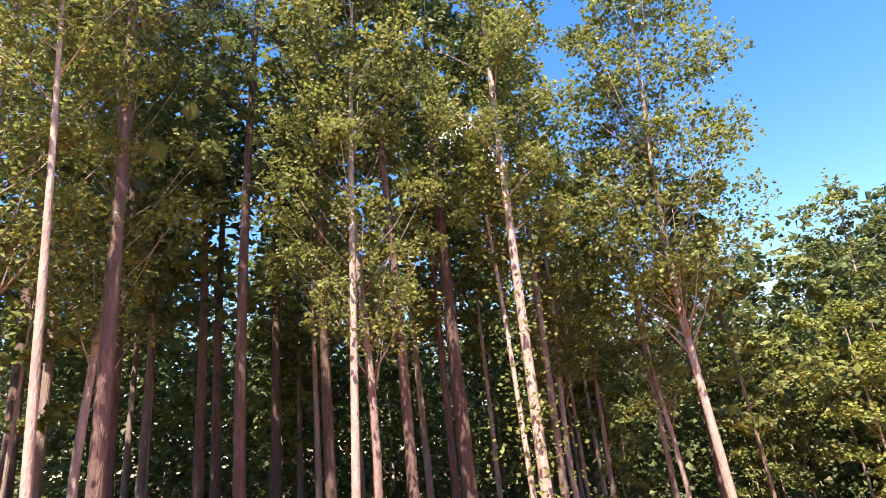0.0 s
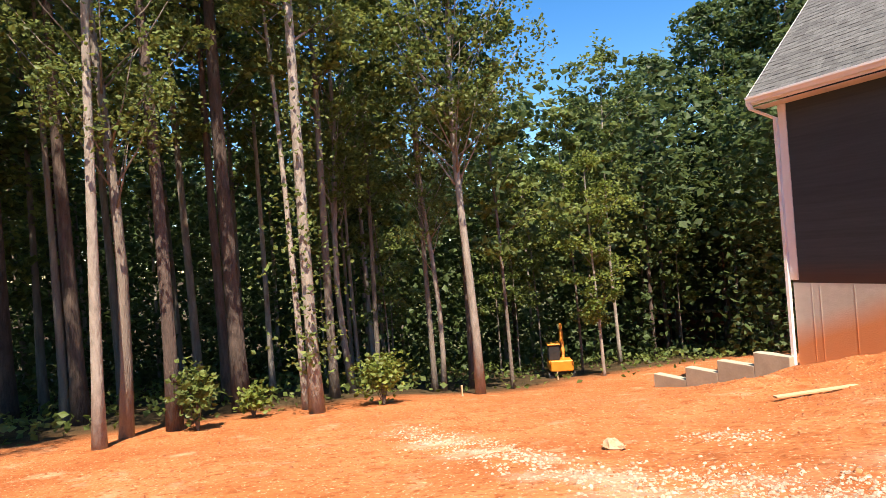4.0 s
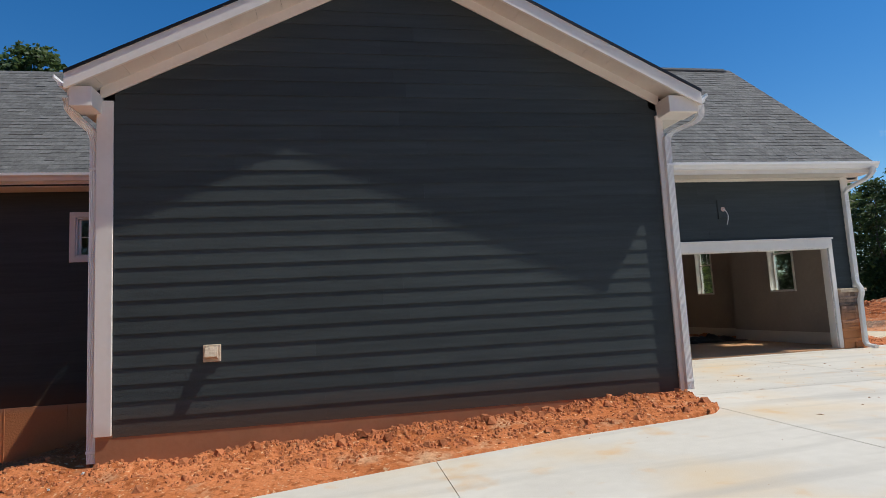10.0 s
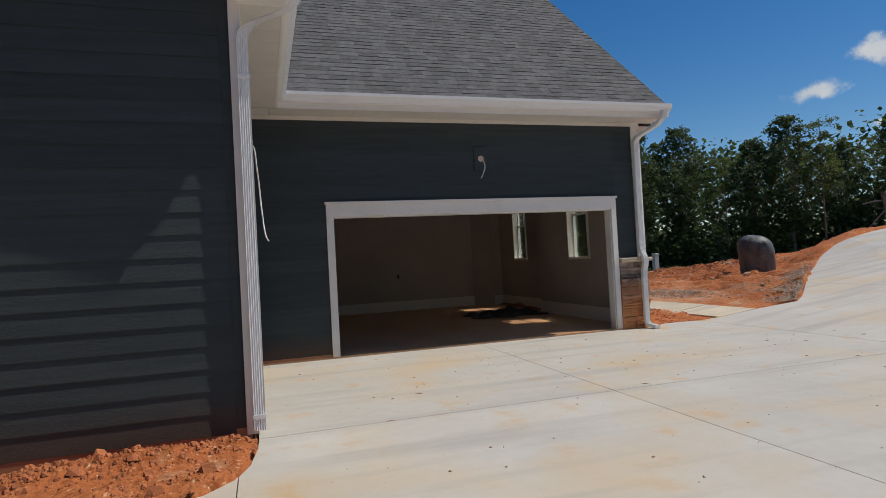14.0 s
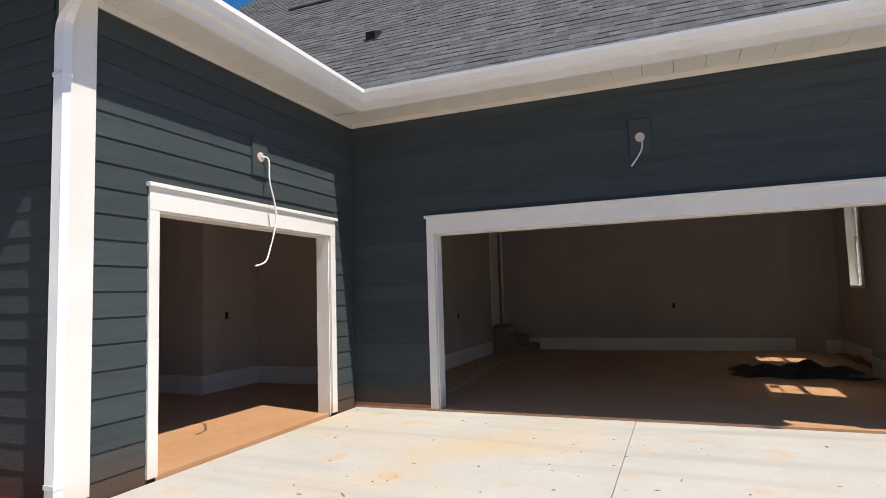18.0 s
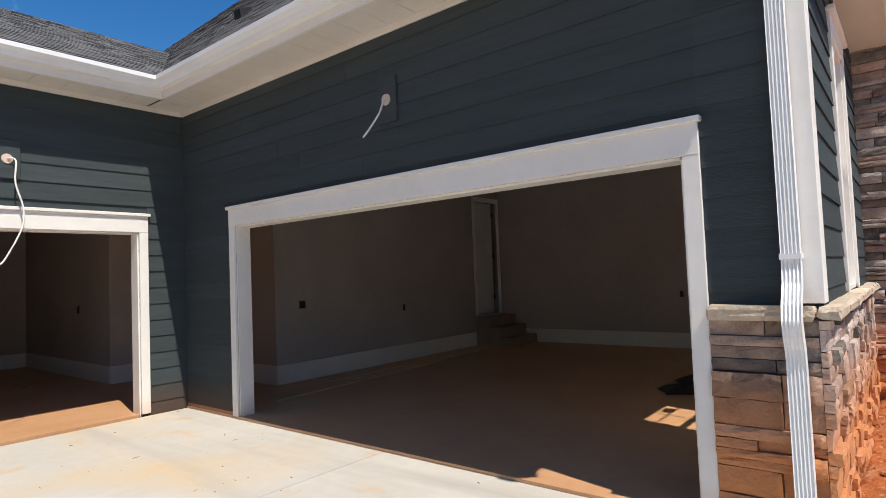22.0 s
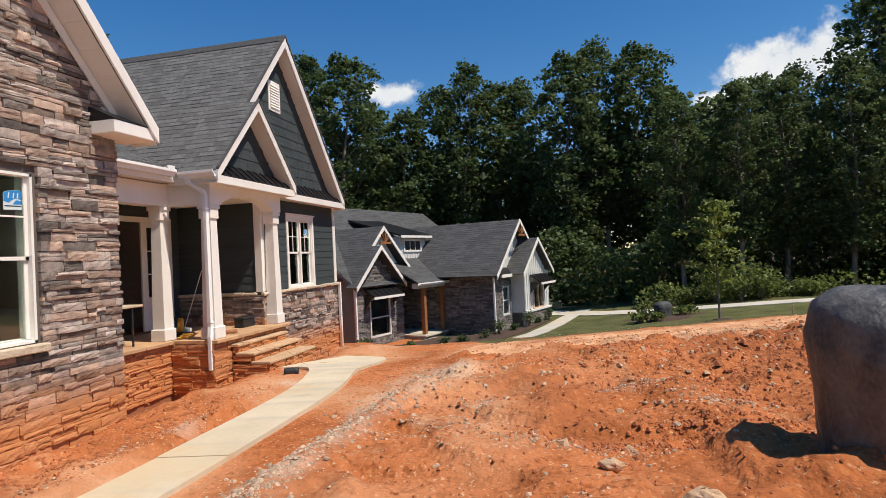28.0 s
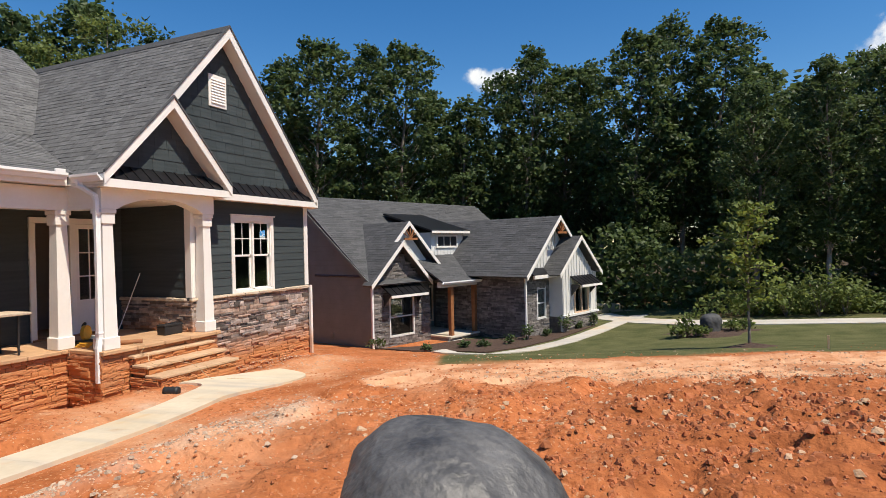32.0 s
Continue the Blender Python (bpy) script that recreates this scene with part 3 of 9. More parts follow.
def relief(x, y):
    """Lumps, heaps and ruts of the graded clay."""
    near = step01(40, 20, np.hypot(x, y))
    z = near * (0.035 * wave(x, y, 1.6, 1) + 0.02 * wave(x, y, 5, 2) + 0.018 * wave(x, y, 12, 3) + 0.014 * wave(x, y, 19, 4))
    heap = lambda cx, cy, sx, sy, h: h * np.exp(-((x - cx) / sx) ** 2 - ((y - cy) / sy) ** 2)
    heaps = heap(-8.4, -3.4, 1.1, 1.0, 0.34) + heap(-9.9, -2.2, 1.4, 1.3, 0.26) + heap(-7.3, -3.7, 0.8, 0.6, 0.16) + heap(-7.8, -0.6, 1.6, 1.2, 0.22) + heap(-12.2, 0.5, 2.3, 1.0, 0.42)
    heaps = heaps + heap(5.9, 17.9, 0.9, 0.7, 0.14) + heap(7.2, 15.2, 1.2, 0.9, 0.18) + heap(-13.4, -1.6, 1.2, 0.9, 0.2)
    bed = step01(-5.6, -4.7, y) * step01(-3.6, -4.1, y) * step01(-7.2, -6.6, x) * step01(0.1, -0.2, x)
    z = z + heaps * (1 + 0.35 * wave(x, y, 6, 5)) + bed * (0.03 + 0.02 * wave(x, y, 9, 6) + np.exp(-((y + 4.08) / 0.16) ** 2) * (0.085 + 0.07 * wave(x, y, 3.5, 61) + 0.05 * wave(x, y, 14, 62)) + np.exp(-((y + 4.78 + 0.1 * x / 6.5) / 0.14) ** 2) * (0.05 + 0.05 * wave(x, y, 11, 63)))
    front = step01(6.6, 6.9, x) * step01(8.6, 8.2, x) * step01(0.3, 0.8, y) * step01(9.5, 8.5, y)
    field = step01(9.8, 10.8, x) * step01(14.5, 12.0, y)
    z = z + field * (0.04 * wave(x, y, 7.5, 41) + 0.03 * wave(x, y, 14, 42))
    z = z + field * 0.09 * (step01(0.0, 0.13, wave(x, y, 2.1, 44)) + step01(0.05, 0.16, wave(x, y, 3.3, 45))) + step01(9.4, 9.7, x) * step01(1.5, 2.5, y) * step01(9.5, 8.6, y) * 0.13 * np.exp(-((x - 10.08 - 0.1 * np.clip(y - 4.5, 0, 6) + 0.08 * wave(x, y, 2.5, 48)) / 0.24) ** 2)
    rill = y - 6.55 + 0.45 * (x - 12.3) - 0.16 * (x - 12.3) ** 2 + 0.09 * wave(x, y, 3.5, 46) + 0.04 * wave(x, y, 9, 47)
    along = step01(10.9, 11.4, x) * step01(14.3, 13.8, x)
    z = z + along * (0.075 * step01(0.0, 0.09, rill) * step01(1.6, 0.2, rill) - 0.045 * np.exp(-((rill + 0.05) / 0.07) ** 2))
    for off in (0.0, 1.6):
        rut = np.abs(y - 13.6 - off - 0.12 * (x - 12) + 0.25 * wave(x, y, 0.8, 43))
        z = z + near * (0.05 * np.exp(-((rut - 0.32) / 0.14) ** 2) - 0.06 * np.exp(-(rut / 0.18) ** 2)) * step01(8.5, 9.5, x)
    return z + front * (0.10 + 0.06 * wave(x, y, 7, 8) + 0.035 * wave(x, y, 13, 9))


def ground():
    fine_x = np.concatenate([np.arange(-15, -7.05, 0.14), np.arange(-7, 0.35, 0.07), np.arange(0.4, 9.45, 0.14), np.arange(9.5, 16.95, 0.085), np.arange(17, 19.01, 0.14)])
    fine_y = np.concatenate([np.arange(-8, -5.75, 0.14), np.arange(-5.7, -3.65, 0.06), np.arange(-3.6, 2.95, 0.14), np.arange(3, 11.95, 0.085), np.arange(12, 20.01, 0.14)])
    grow = lambda a, s: a + s * np.cumsum(0.25 * 1.13 ** np.arange(54))
    xs = np.concatenate([grow(-15, -1)[::-1], fine_x, grow(19, 1)])
    ys = np.concatenate([grow(-8, -1)[::-1], fine_y, grow(20, 1)])
    X, Y = np.meshgrid(xs, ys)
    Z = gz(X, Y) + relief(X, Y)
    slab = in_poly(DRIVE, X, Y)
    wk = near_walk(X, Y) < 0.62
    Z = np.where(slab, gz(X, Y) - 0.13 - 0.25 * step01(14, 18, X), Z)
    Z = np.where(wk & ~slab, np.minimum(Z, gz(X, Y) - 0.02), Z)
    for (x0, y0), (x1, y1) in (((9.6, -0.05), (10.15, -0.08)), ((10.15, -0.08), (14.1, 2.95)), ((14.1, 2.95), (19, 6.9))):
        t = np.clip(((X - x0) * (x1 - x0) + (Y - y0) * (y1 - y0)) / ((x1 - x0) ** 2 + (y1 - y0) ** 2), 0, 1)
        Z = np.where(slab, Z, Z - 0.06 * step01(0.6, 0.1, np.hypot(X - x0 - t * (x1 - x0), Y - y0 - t * (y1 - y0))))
    house = ((X > -6.8) & (X < 6.6) & (Y > -3.75) & (Y < 16)) | ((X > -14.1) & (X < 5) & (Y > 0.9) & (Y < 16))
    Z = np.where(house, Z - 0.5, Z)
    nv = X.size
    me = bpy.data.meshes.new("ground")
    k = np.arange(nv).reshape(X.shape)
    quads = np.stack([k[:-1, :-1], k[:-1, 1:], k[1:, 1:], k[1:, :-1]], -1).reshape(-1, 4)
    me.from_pydata(np.stack([X, Y, Z], -1).reshape(-1, 3).tolist(), [], quads.tolist())
    me.polygons.foreach_set("use_smooth", [True] * len(me.polygons))
    wob = 1.2 * wave(X, Y, 0.7, 21)
    line = 14.8 + 0.33 * np.clip(X - 10.8, 0, 30) + 2.4 * np.clip(10.4 - X, 0, 6) + 0.25 * wob
    grass = step01(0, 0.6, Y - line) * step01(1, 2.5, X)
    forest = np.maximum(step01(-20.2, -22.5, X + 0.35 * (Y + 8) * 0.5 + wob), np.maximum(step01(41, 44, Y + wob + 9.5 * step01(13, 17, X)), step01(48, 56, X)))
    grass = np.maximum(grass, step01(-33, -36, X) * step01(15, 19, Y))
    forest = forest * (1 - step01(-33, -36, X) * step01(15, 19, Y))
    forest = np.maximum(forest, step01(-16.5, -17.8, Y + 0.12 * (X + 17) + wob) * step01(-8, -12, X))
    stony = np.maximum(step01(0.95, 0.7, near_walk(X, Y)) * step01(0.5, 0.8, 0.5 + 0.5 * wave(X, Y, 4, 31)) * step01(8.8, 8.4, X) * 0.5,
                       step01(1.3, 0.4, np.hypot((X + 7.9) / 1.3, (Y + 6.6) / 1.4)) * step01(0.3, 0.8, 0.5 + 0.5 * wave(X, Y, 5, 33)) * 0.55)
    ridge = step01(0.42, 0.12, np.abs(X - 10.0 - 0.1 * np.clip(Y - 4.5, 0, 6) + 0.12 * wave(X, Y, 2, 35)) / (1 + 0.9 * step01(7, 8.3, Y))) * step01(1.5, 2.5, Y) * step01(10.6, 9.6, Y)
    stony = np.maximum(stony, 0.45 * ridge * step01(0.25, 0.75, 0.5 + 0.6 * wave(X, Y, 5, 36)))
    track = step01(0.6, 0.1, np.abs(Y + 8.2 - 0.75 * np.clip(X + 10, 0, 4) + 0.25 * wave(X, Y, 1.5, 37))) * step01(-7.2, -8.2, X) * step01(-15.5, -13.5, X)
    stony = np.maximum(stony, 0.5 * track * step01(0.4, 0.8, 0.5 + 0.6 * wave(X, Y, 4, 38)))
    churned = step01(14.2, 15.6, X + 0.5 * wob) * step01(6.2, 7.5, Y) * step01(13.4, 11.8, Y + 0.4 * wob) * step01(20, 18, X)
    churned = np.maximum(churned, 0.7 * step01(0.15, 0.5, wave(X, Y, 1.4, 51)) * step01(10.8, 11.6, X) * step01(2.5, 4, Y) * step01(16, 14, Y))
    churned = np.maximum(churned, 0.6 * step01(6.6, 6.9, X) * step01(8.3, 7.9, X) * step01(0.3, 0.8, Y) * step01(7, 6, Y) * step01(-0.1, 0.35, wave(X, Y, 2.5, 52)))
    churned = np.maximum(churned, 0.75 * step01(9.6, 10.2, X) * step01(16, 13.5, X) * step01(6.5, 4.5, Y) * step01(-0.3, 0.2, wave(X, Y, 2.2, 55)))
    dusty = step01(0.6, 0.0, np.abs(Y - 13.6 - 0.25 * (X - 12)) - 1.4 + 0.4 * wob) * step01(9.5, 10.5, X) * 0.95
    dusty = np.maximum(dusty, 0.5 * step01(0.2, 0.6, wave(X, Y, 1.0, 53)) * step01(9.5, 10, X) * step01(13, 11, Y))
    dusty = np.maximum(dusty, 0.6 * step01(-0.15, 0.35, wave(X, Y, 1.1, 54)) * step01(6.8, 7.1, X) * step01(12.8, 11.6, X) * step01(1, 2.5, Y) * step01(17, 15, Y))
    dusty = dusty * (1 - grass)
    for name, a in (("grass", grass), ("forest", forest), ("gravelly", np.clip(stony, 0, 1)), ("churned", churned), ("dusty", dusty)):
        at = me.attributes.new(name, "FLOAT", "POINT")
        at.data.foreach_set("value", a.reshape(-1).astype(np.float32))
    me.materials.append(M_GROUND)
    me.update()
    return tagged(new("ground", me), "bare red clay ground with stones, ruts and patches of gravel", "ground", "", "structure")


ground()


def slab_piece(parent, poly, thick=0.1, name="slab", gap=0.004, lift=0.0, material=None):
    cx, cy = sum(p[0] for p in poly) / len(poly), sum(p[1] for p in poly) / len(poly)
    pts = [(x + gap * np.sign(cx - x), y + gap * np.sign(cy - y)) for x, y in poly]
    mb = MB()
    n = len(pts)
    mb.v = [(x, y, float(gz(x, y)) + lift) for x, y in pts] + [(x, y, float(gz(x, y)) + lift - thick) for x, y in pts]
    mb.f = [tuple(range(n)), tuple(range(2 * n - 1, n - 1, -1))] + [(i, n + i, n + (i + 1) % n, (i + 1) % n) for i in range(n)]
    part(name, mb, material or M_CONC, parent)


def driveway():
    top = thing("driveway", "pale new concrete driveway with saw-cut joints and clay stains", "driveway", kind="structure")
    xs = [-7.6, -3.46, -0.1, 3.45, 8.0, 12, 14, 16, 18, 20, 22, 25, 30, 36, 44, 56, 75]
    ys = [-18.1, -12, -8, -3.85, 0.8, 2.5, 4, 6, 8, 10, 12, 17, 24, 37]
    for x0, x1 in zip(xs, xs[1:]):
        for y0, y1 in zip(ys, ys[1:]):
            q = DRIVE
            for ax, v, less in ((0, x1, True), (0, x0, False), (1, y1, True), (1, y0, False)):
                q = clip_poly(q, ax, v, less)
            if len(q) > 2:
                slab_piece(top, q)


def walkway():
    top = thing("walkway", "pale concrete garden walkway curving to the porch steps", "walkway", kind="structure")
    left, right = [], []
    pts = [Vector(p) for p in WALK]
    dense = []
    for i in range(len(pts) - 1):
        for k in range(4):
            a, b, c, d = pts[max(i - 1, 0)], pts[i], pts[i + 1], pts[min(i + 2, len(pts) - 1)]
            t = k / 4
            dense.append(0.5 * (2 * b + (c - a) * t + (2 * a - 5 * b + 4 * c - d) * t * t + (3 * b - 3 * c + d - a) * t ** 3))
    dense.append(pts[-1])
    for i, p in enumerate(dense):
        d = (dense[min(i + 1, len(dense) - 1)] - dense[max(i - 1, 0)]).normalized()
        nrm = Vector((d.y, -d.x))
        f = i / (len(dense) - 1)
        left.append(p - nrm * (0.43 + 0.69 * float(step01(0.70, 1.0, f))))
        right.append(p + nrm * (0.43 + 1.2 * float(step01(0.52, 0.88, f))))
    for i in range(0, len(dense) - 2, 2):
        q = [tuple(left[i]), tuple(left[i + 1]), tuple(left[i + 2]), tuple(right[i + 2]), tuple(right[i + 1]), tuple(right[i])]
        slab_piece(top, q, 0.11, gap=0.0015, lift=0.006 + 0.03 * min(1.0, i / 8), material=M_WALK)


driveway()
walkway()

# ---- the house ----
FG = Face((-6.9, -3.87, 0), (1, 0, 0), (0, -1, 0))
FS = Face((0, -3.87, 0), (0, 1, 0), (1, 0, 0))
FD = Face((0, 0, 0), (1, 0, 0), (0, -1, 0))
FF = Face((6.72, 0, 0), (0, 1, 0), (1, 0, 0))
FB = Face((7.0, 3.75, 0), (0, 1, 0), (1, 0, 0))
FL = Face((-14.35, 0.80, 0), (1, 0, 0), (0, -1, 0))
FW = Face((5.66, 13.3, 0), (0, 1, 0), (1, 0, 0))
SLOPE_G = 0.5
g_top = lambda u: 3.90 + SLOPE_G * (3.45 - abs(u - 3.45)) + 0.02
S_OPEN = (0.78, 3.31, -0.3, 2.16)
D_OPEN = (1.18, 6.08, -0.3, 2.16)
F_WIN = (1.53, 2.35, 1.275, 3.20)
B_WIN = (1.31, 2.09, 1.30, 3.12)
L_WIN = (5.30, 6.62, 2.58, 3.31)
W_WIN = (0.67, 1.98, 1.45, 3.13)


def house_walls():
    mb = MB()
    mb.prism([FG.p(0, 0, -0.4), FG.p(6.9, 0, -0.4), FG.p(6.9, 0, 3.75), FG.p(3.45, 0, 5.48), FG.p(0, 0, 3.75)], (0, 0.14, 0))
    w = structure("wall_garage_gable", mb, M_SIDING, "dark slate-grey lap-sided gable wall of the garage")
    siding(w, FG, 0.15, 6.76, 0.085, 5.75, top=g_top)
    found = MB()
    FG.box(found, -0.02, 6.88, 0.002, 0.012, -0.5, 0.115)
    part("foundation", found, M_FOUND2, w, "mud-stained concrete foundation band")
    w = wall("wall_single_bay", FS, 0.14, 3.87, -0.4, 3.72, [S_OPEN], 0.14, M_SIDING, "dark slate-grey lap-sided wall with a single garage opening")
    siding(w, FS, 0.21, 3.87, -0.044, 3.72, [(S_OPEN[0] - 0.1, S_OPEN[1] + 0.1, -1, 2.40)], expo=0.194)
    w = wall("wall_double_bay", FD, -0.0, 6.72, -0.4, 3.72, [D_OPEN], 0.14, M_SIDING, "dark slate-grey lap-sided wall with a double garage opening")
    siding(w, FD, 0.02, 6.18, 0.07, 3.72, [(D_OPEN[0] - 0.1, D_OPEN[1] + 0.1, -1, 2.40)])
    siding(w, FD, 6.18, 6.70, 1.165, 3.72, [])
    stonework(w, FD, 6.18, 6.72, -0.12, 1.19, limit=80, size=1.3, long=0.7)
    band = MB()
    FD.box(band, 0.02, 1.07, 0.002, 0.012, -0.02, 0.068)
    part("foundation", band, M_FOUND2, w, "mud-stained concrete foundation band")
    wall("stone_backing", FD, 6.18, 6.72, -0.3, 1.2, [], -0.012, M_MORTAR, "", w)
    w = wall("wall_front", FF, 0.14, 3.75, -0.4, 3.75, [F_WIN], 0.14, M_SIDING, "dark slate-grey lap-sided front wall over a ledge-stone base")
    siding(w, FF, 0.12, 3.74, 1.165, 3.72, [(F_WIN[0] - 0.09, F_WIN[1] + 0.09, 1.27, 3.37)])
    stonework(w, FF, 0.0, 3.75, -0.15, 1.19, ends=(0.05, 0), size=1.45, long=0.55)
    wall("stone_backing", FF, 0.0, 3.75, -0.3, 1.2, [], -0.012, M_MORTAR, "", w)
    b_top = lambda u: 3.84 + 1.13 * (1.6 - abs(u - 1.6)) + 0.2
    w = wall("wall_stone_bay", FB, 0, 3.2, -0.4, 3.85, [B_WIN], 0.14, M_MORTAR, "brown and grey ledge-stone projecting bay with a steep gable")
    gab = MB()
    gab.prism([FB.p(0, 0, 3.85), FB.p(3.2, 0, 3.85), FB.p(1.6, 0, 5.72)], (-0.14, 0, 0))
    part("gable_wall", gab, M_MORTAR, w)
    stonework(w, FB, 0, 3.2, -0.15, 5.7, [(B_WIN[0] - 0.04, B_WIN[1] + 0.04, B_WIN[2] - 0.12, B_WIN[3] + 0.04)], top=b_top, ends=(0.05, 0.05))
    fs = Face((6.72, 3.75, 0), (1, 0, 0), (0, -1, 0))
    side = wall("wall_stone_return", fs, 0, 0.28, -0.4, 3.75, [], 0.14, M_MORTAR, "narrow ledge-stone return of the bay")
    stonework(side, fs, 0, 0.28, -0.15, 3.72, ends=(0, 0.05))
    fn = Face((7.0, 6.95, 0), (-1, 0, 0), (0, 1, 0))
    side = wall("wall_stone_return_north", fn, 0, 0.30, -0.4, 3.75, [], 0.06, M_MORTAR, "ledge-stone side of the bay facing the porch")
    w = wall("wall_rear_wing", FL, 0, 9.5, -0.06, 3.9, [L_WIN], 0.14, M_SIDING, "dark lap-sided rear wing wall above a tall concrete foundation")
    siding(w, FL, 0.14, 7.6, -0.05, 3.78, [(L_WIN[0] - 0.1, L_WIN[1] + 0.1, L_WIN[2] - 0.1, L_WIN[3] + 0.1)])
    mb = MB()
    FL.box(mb, 0.02, 9.5, -0.14, 0.03, -2.6, -0.06)
    fd = part("foundation", mb, M_FOUND, w, "poured concrete foundation stained with clay")
    for u in (0.4, 0.57, 1.24, 2.24, 3.25, 4.2, 5.2, 6.2):
        mb = MB()
        FL.box(mb, u, u + 0.014, 0.03, 0.036, -2.2, -0.07)
        part("form_seam", mb, M_FOUND, fd)
    mb = MB()
    mb.prism([(-14.35, 0.94, -2.6), (-14.35, 6.8, -2.6), (-14.35, 6.8, 3.9), (-14.35, 3.65, 7.1), (-14.35, 0.94, 4.0)], (0.14, 0, 0))
    structure("wall_west", mb, M_SIDING, "dark end wall of the rear wing")
    w = wall("wall_north_wing", FW, -0.47, 3.48, -1.0, 3.75, [W_WIN], 0.14, M_SIDING, "dark lap-sided front wing above a ledge-stone base")
    siding(w, FW, -0.47, 3.36, 1.42, 3.60, [(W_WIN[0] - 0.1, W_WIN[1] + 0.1, 1.36, 3.27)])
    stonework(w, FW, -0.61, 3.48, -0.75, 1.33, ends=(0.05, 0.04))
    wall("stone_backing", FW, -0.6, 3.48, -1.0, 1.34, [], -0.012, M_MORTAR, "", w)
    # added box behind the service door blocks outdoor light so its gap stays dark
    structure("wall_service_lobby", boxes(((-1.1, 6.1, 0.5), (-1.0, 7.5, 3.4)), ((-1.0, 6.1, 0.5), (-0.14, 6.2, 3.4)), ((-1.0, 7.34, 0.5), (-0.14, 7.5, 3.4)), ((-1.0, 6.2, 3.3), (-0.14, 7.34, 3.4)), ((-1.0, 6.2, 0.5), (-0.14, 7.34, 0.62))), M_DRYWALL, "added drywall box that keeps daylight out of the service door gap")
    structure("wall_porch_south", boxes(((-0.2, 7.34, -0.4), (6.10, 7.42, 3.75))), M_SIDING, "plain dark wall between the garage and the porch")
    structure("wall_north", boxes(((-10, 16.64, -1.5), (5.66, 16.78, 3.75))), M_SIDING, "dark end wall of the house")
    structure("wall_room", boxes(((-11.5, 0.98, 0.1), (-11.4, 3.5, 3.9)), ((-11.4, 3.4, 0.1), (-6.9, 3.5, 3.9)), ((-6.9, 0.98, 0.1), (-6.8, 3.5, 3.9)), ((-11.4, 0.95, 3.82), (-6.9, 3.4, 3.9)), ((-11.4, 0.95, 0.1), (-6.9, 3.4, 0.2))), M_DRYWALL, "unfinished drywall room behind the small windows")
    structure("wall_wing_room", boxes(((2.9, 13.4, 0.3), (3.0, 16.5, 3.7)), ((3.0, 13.32, 3.6), (5.5, 16.5, 3.7)), ((3.0, 13.32, 0.3), (5.5, 16.5, 0.4))), M_DRYWALL, "unfinished drywall room behind the wing window")
    structure("wall_back", boxes(((-10, 12.0, -1.5), (-9.86, 16.56, 4)), ((-14.2, 6.7, -2.6), (-9.86, 6.84, 4)), ((-10, 6.84, -1.5), (-9.86, 12, 4))), M_SIDING, "plain back wall of the house")


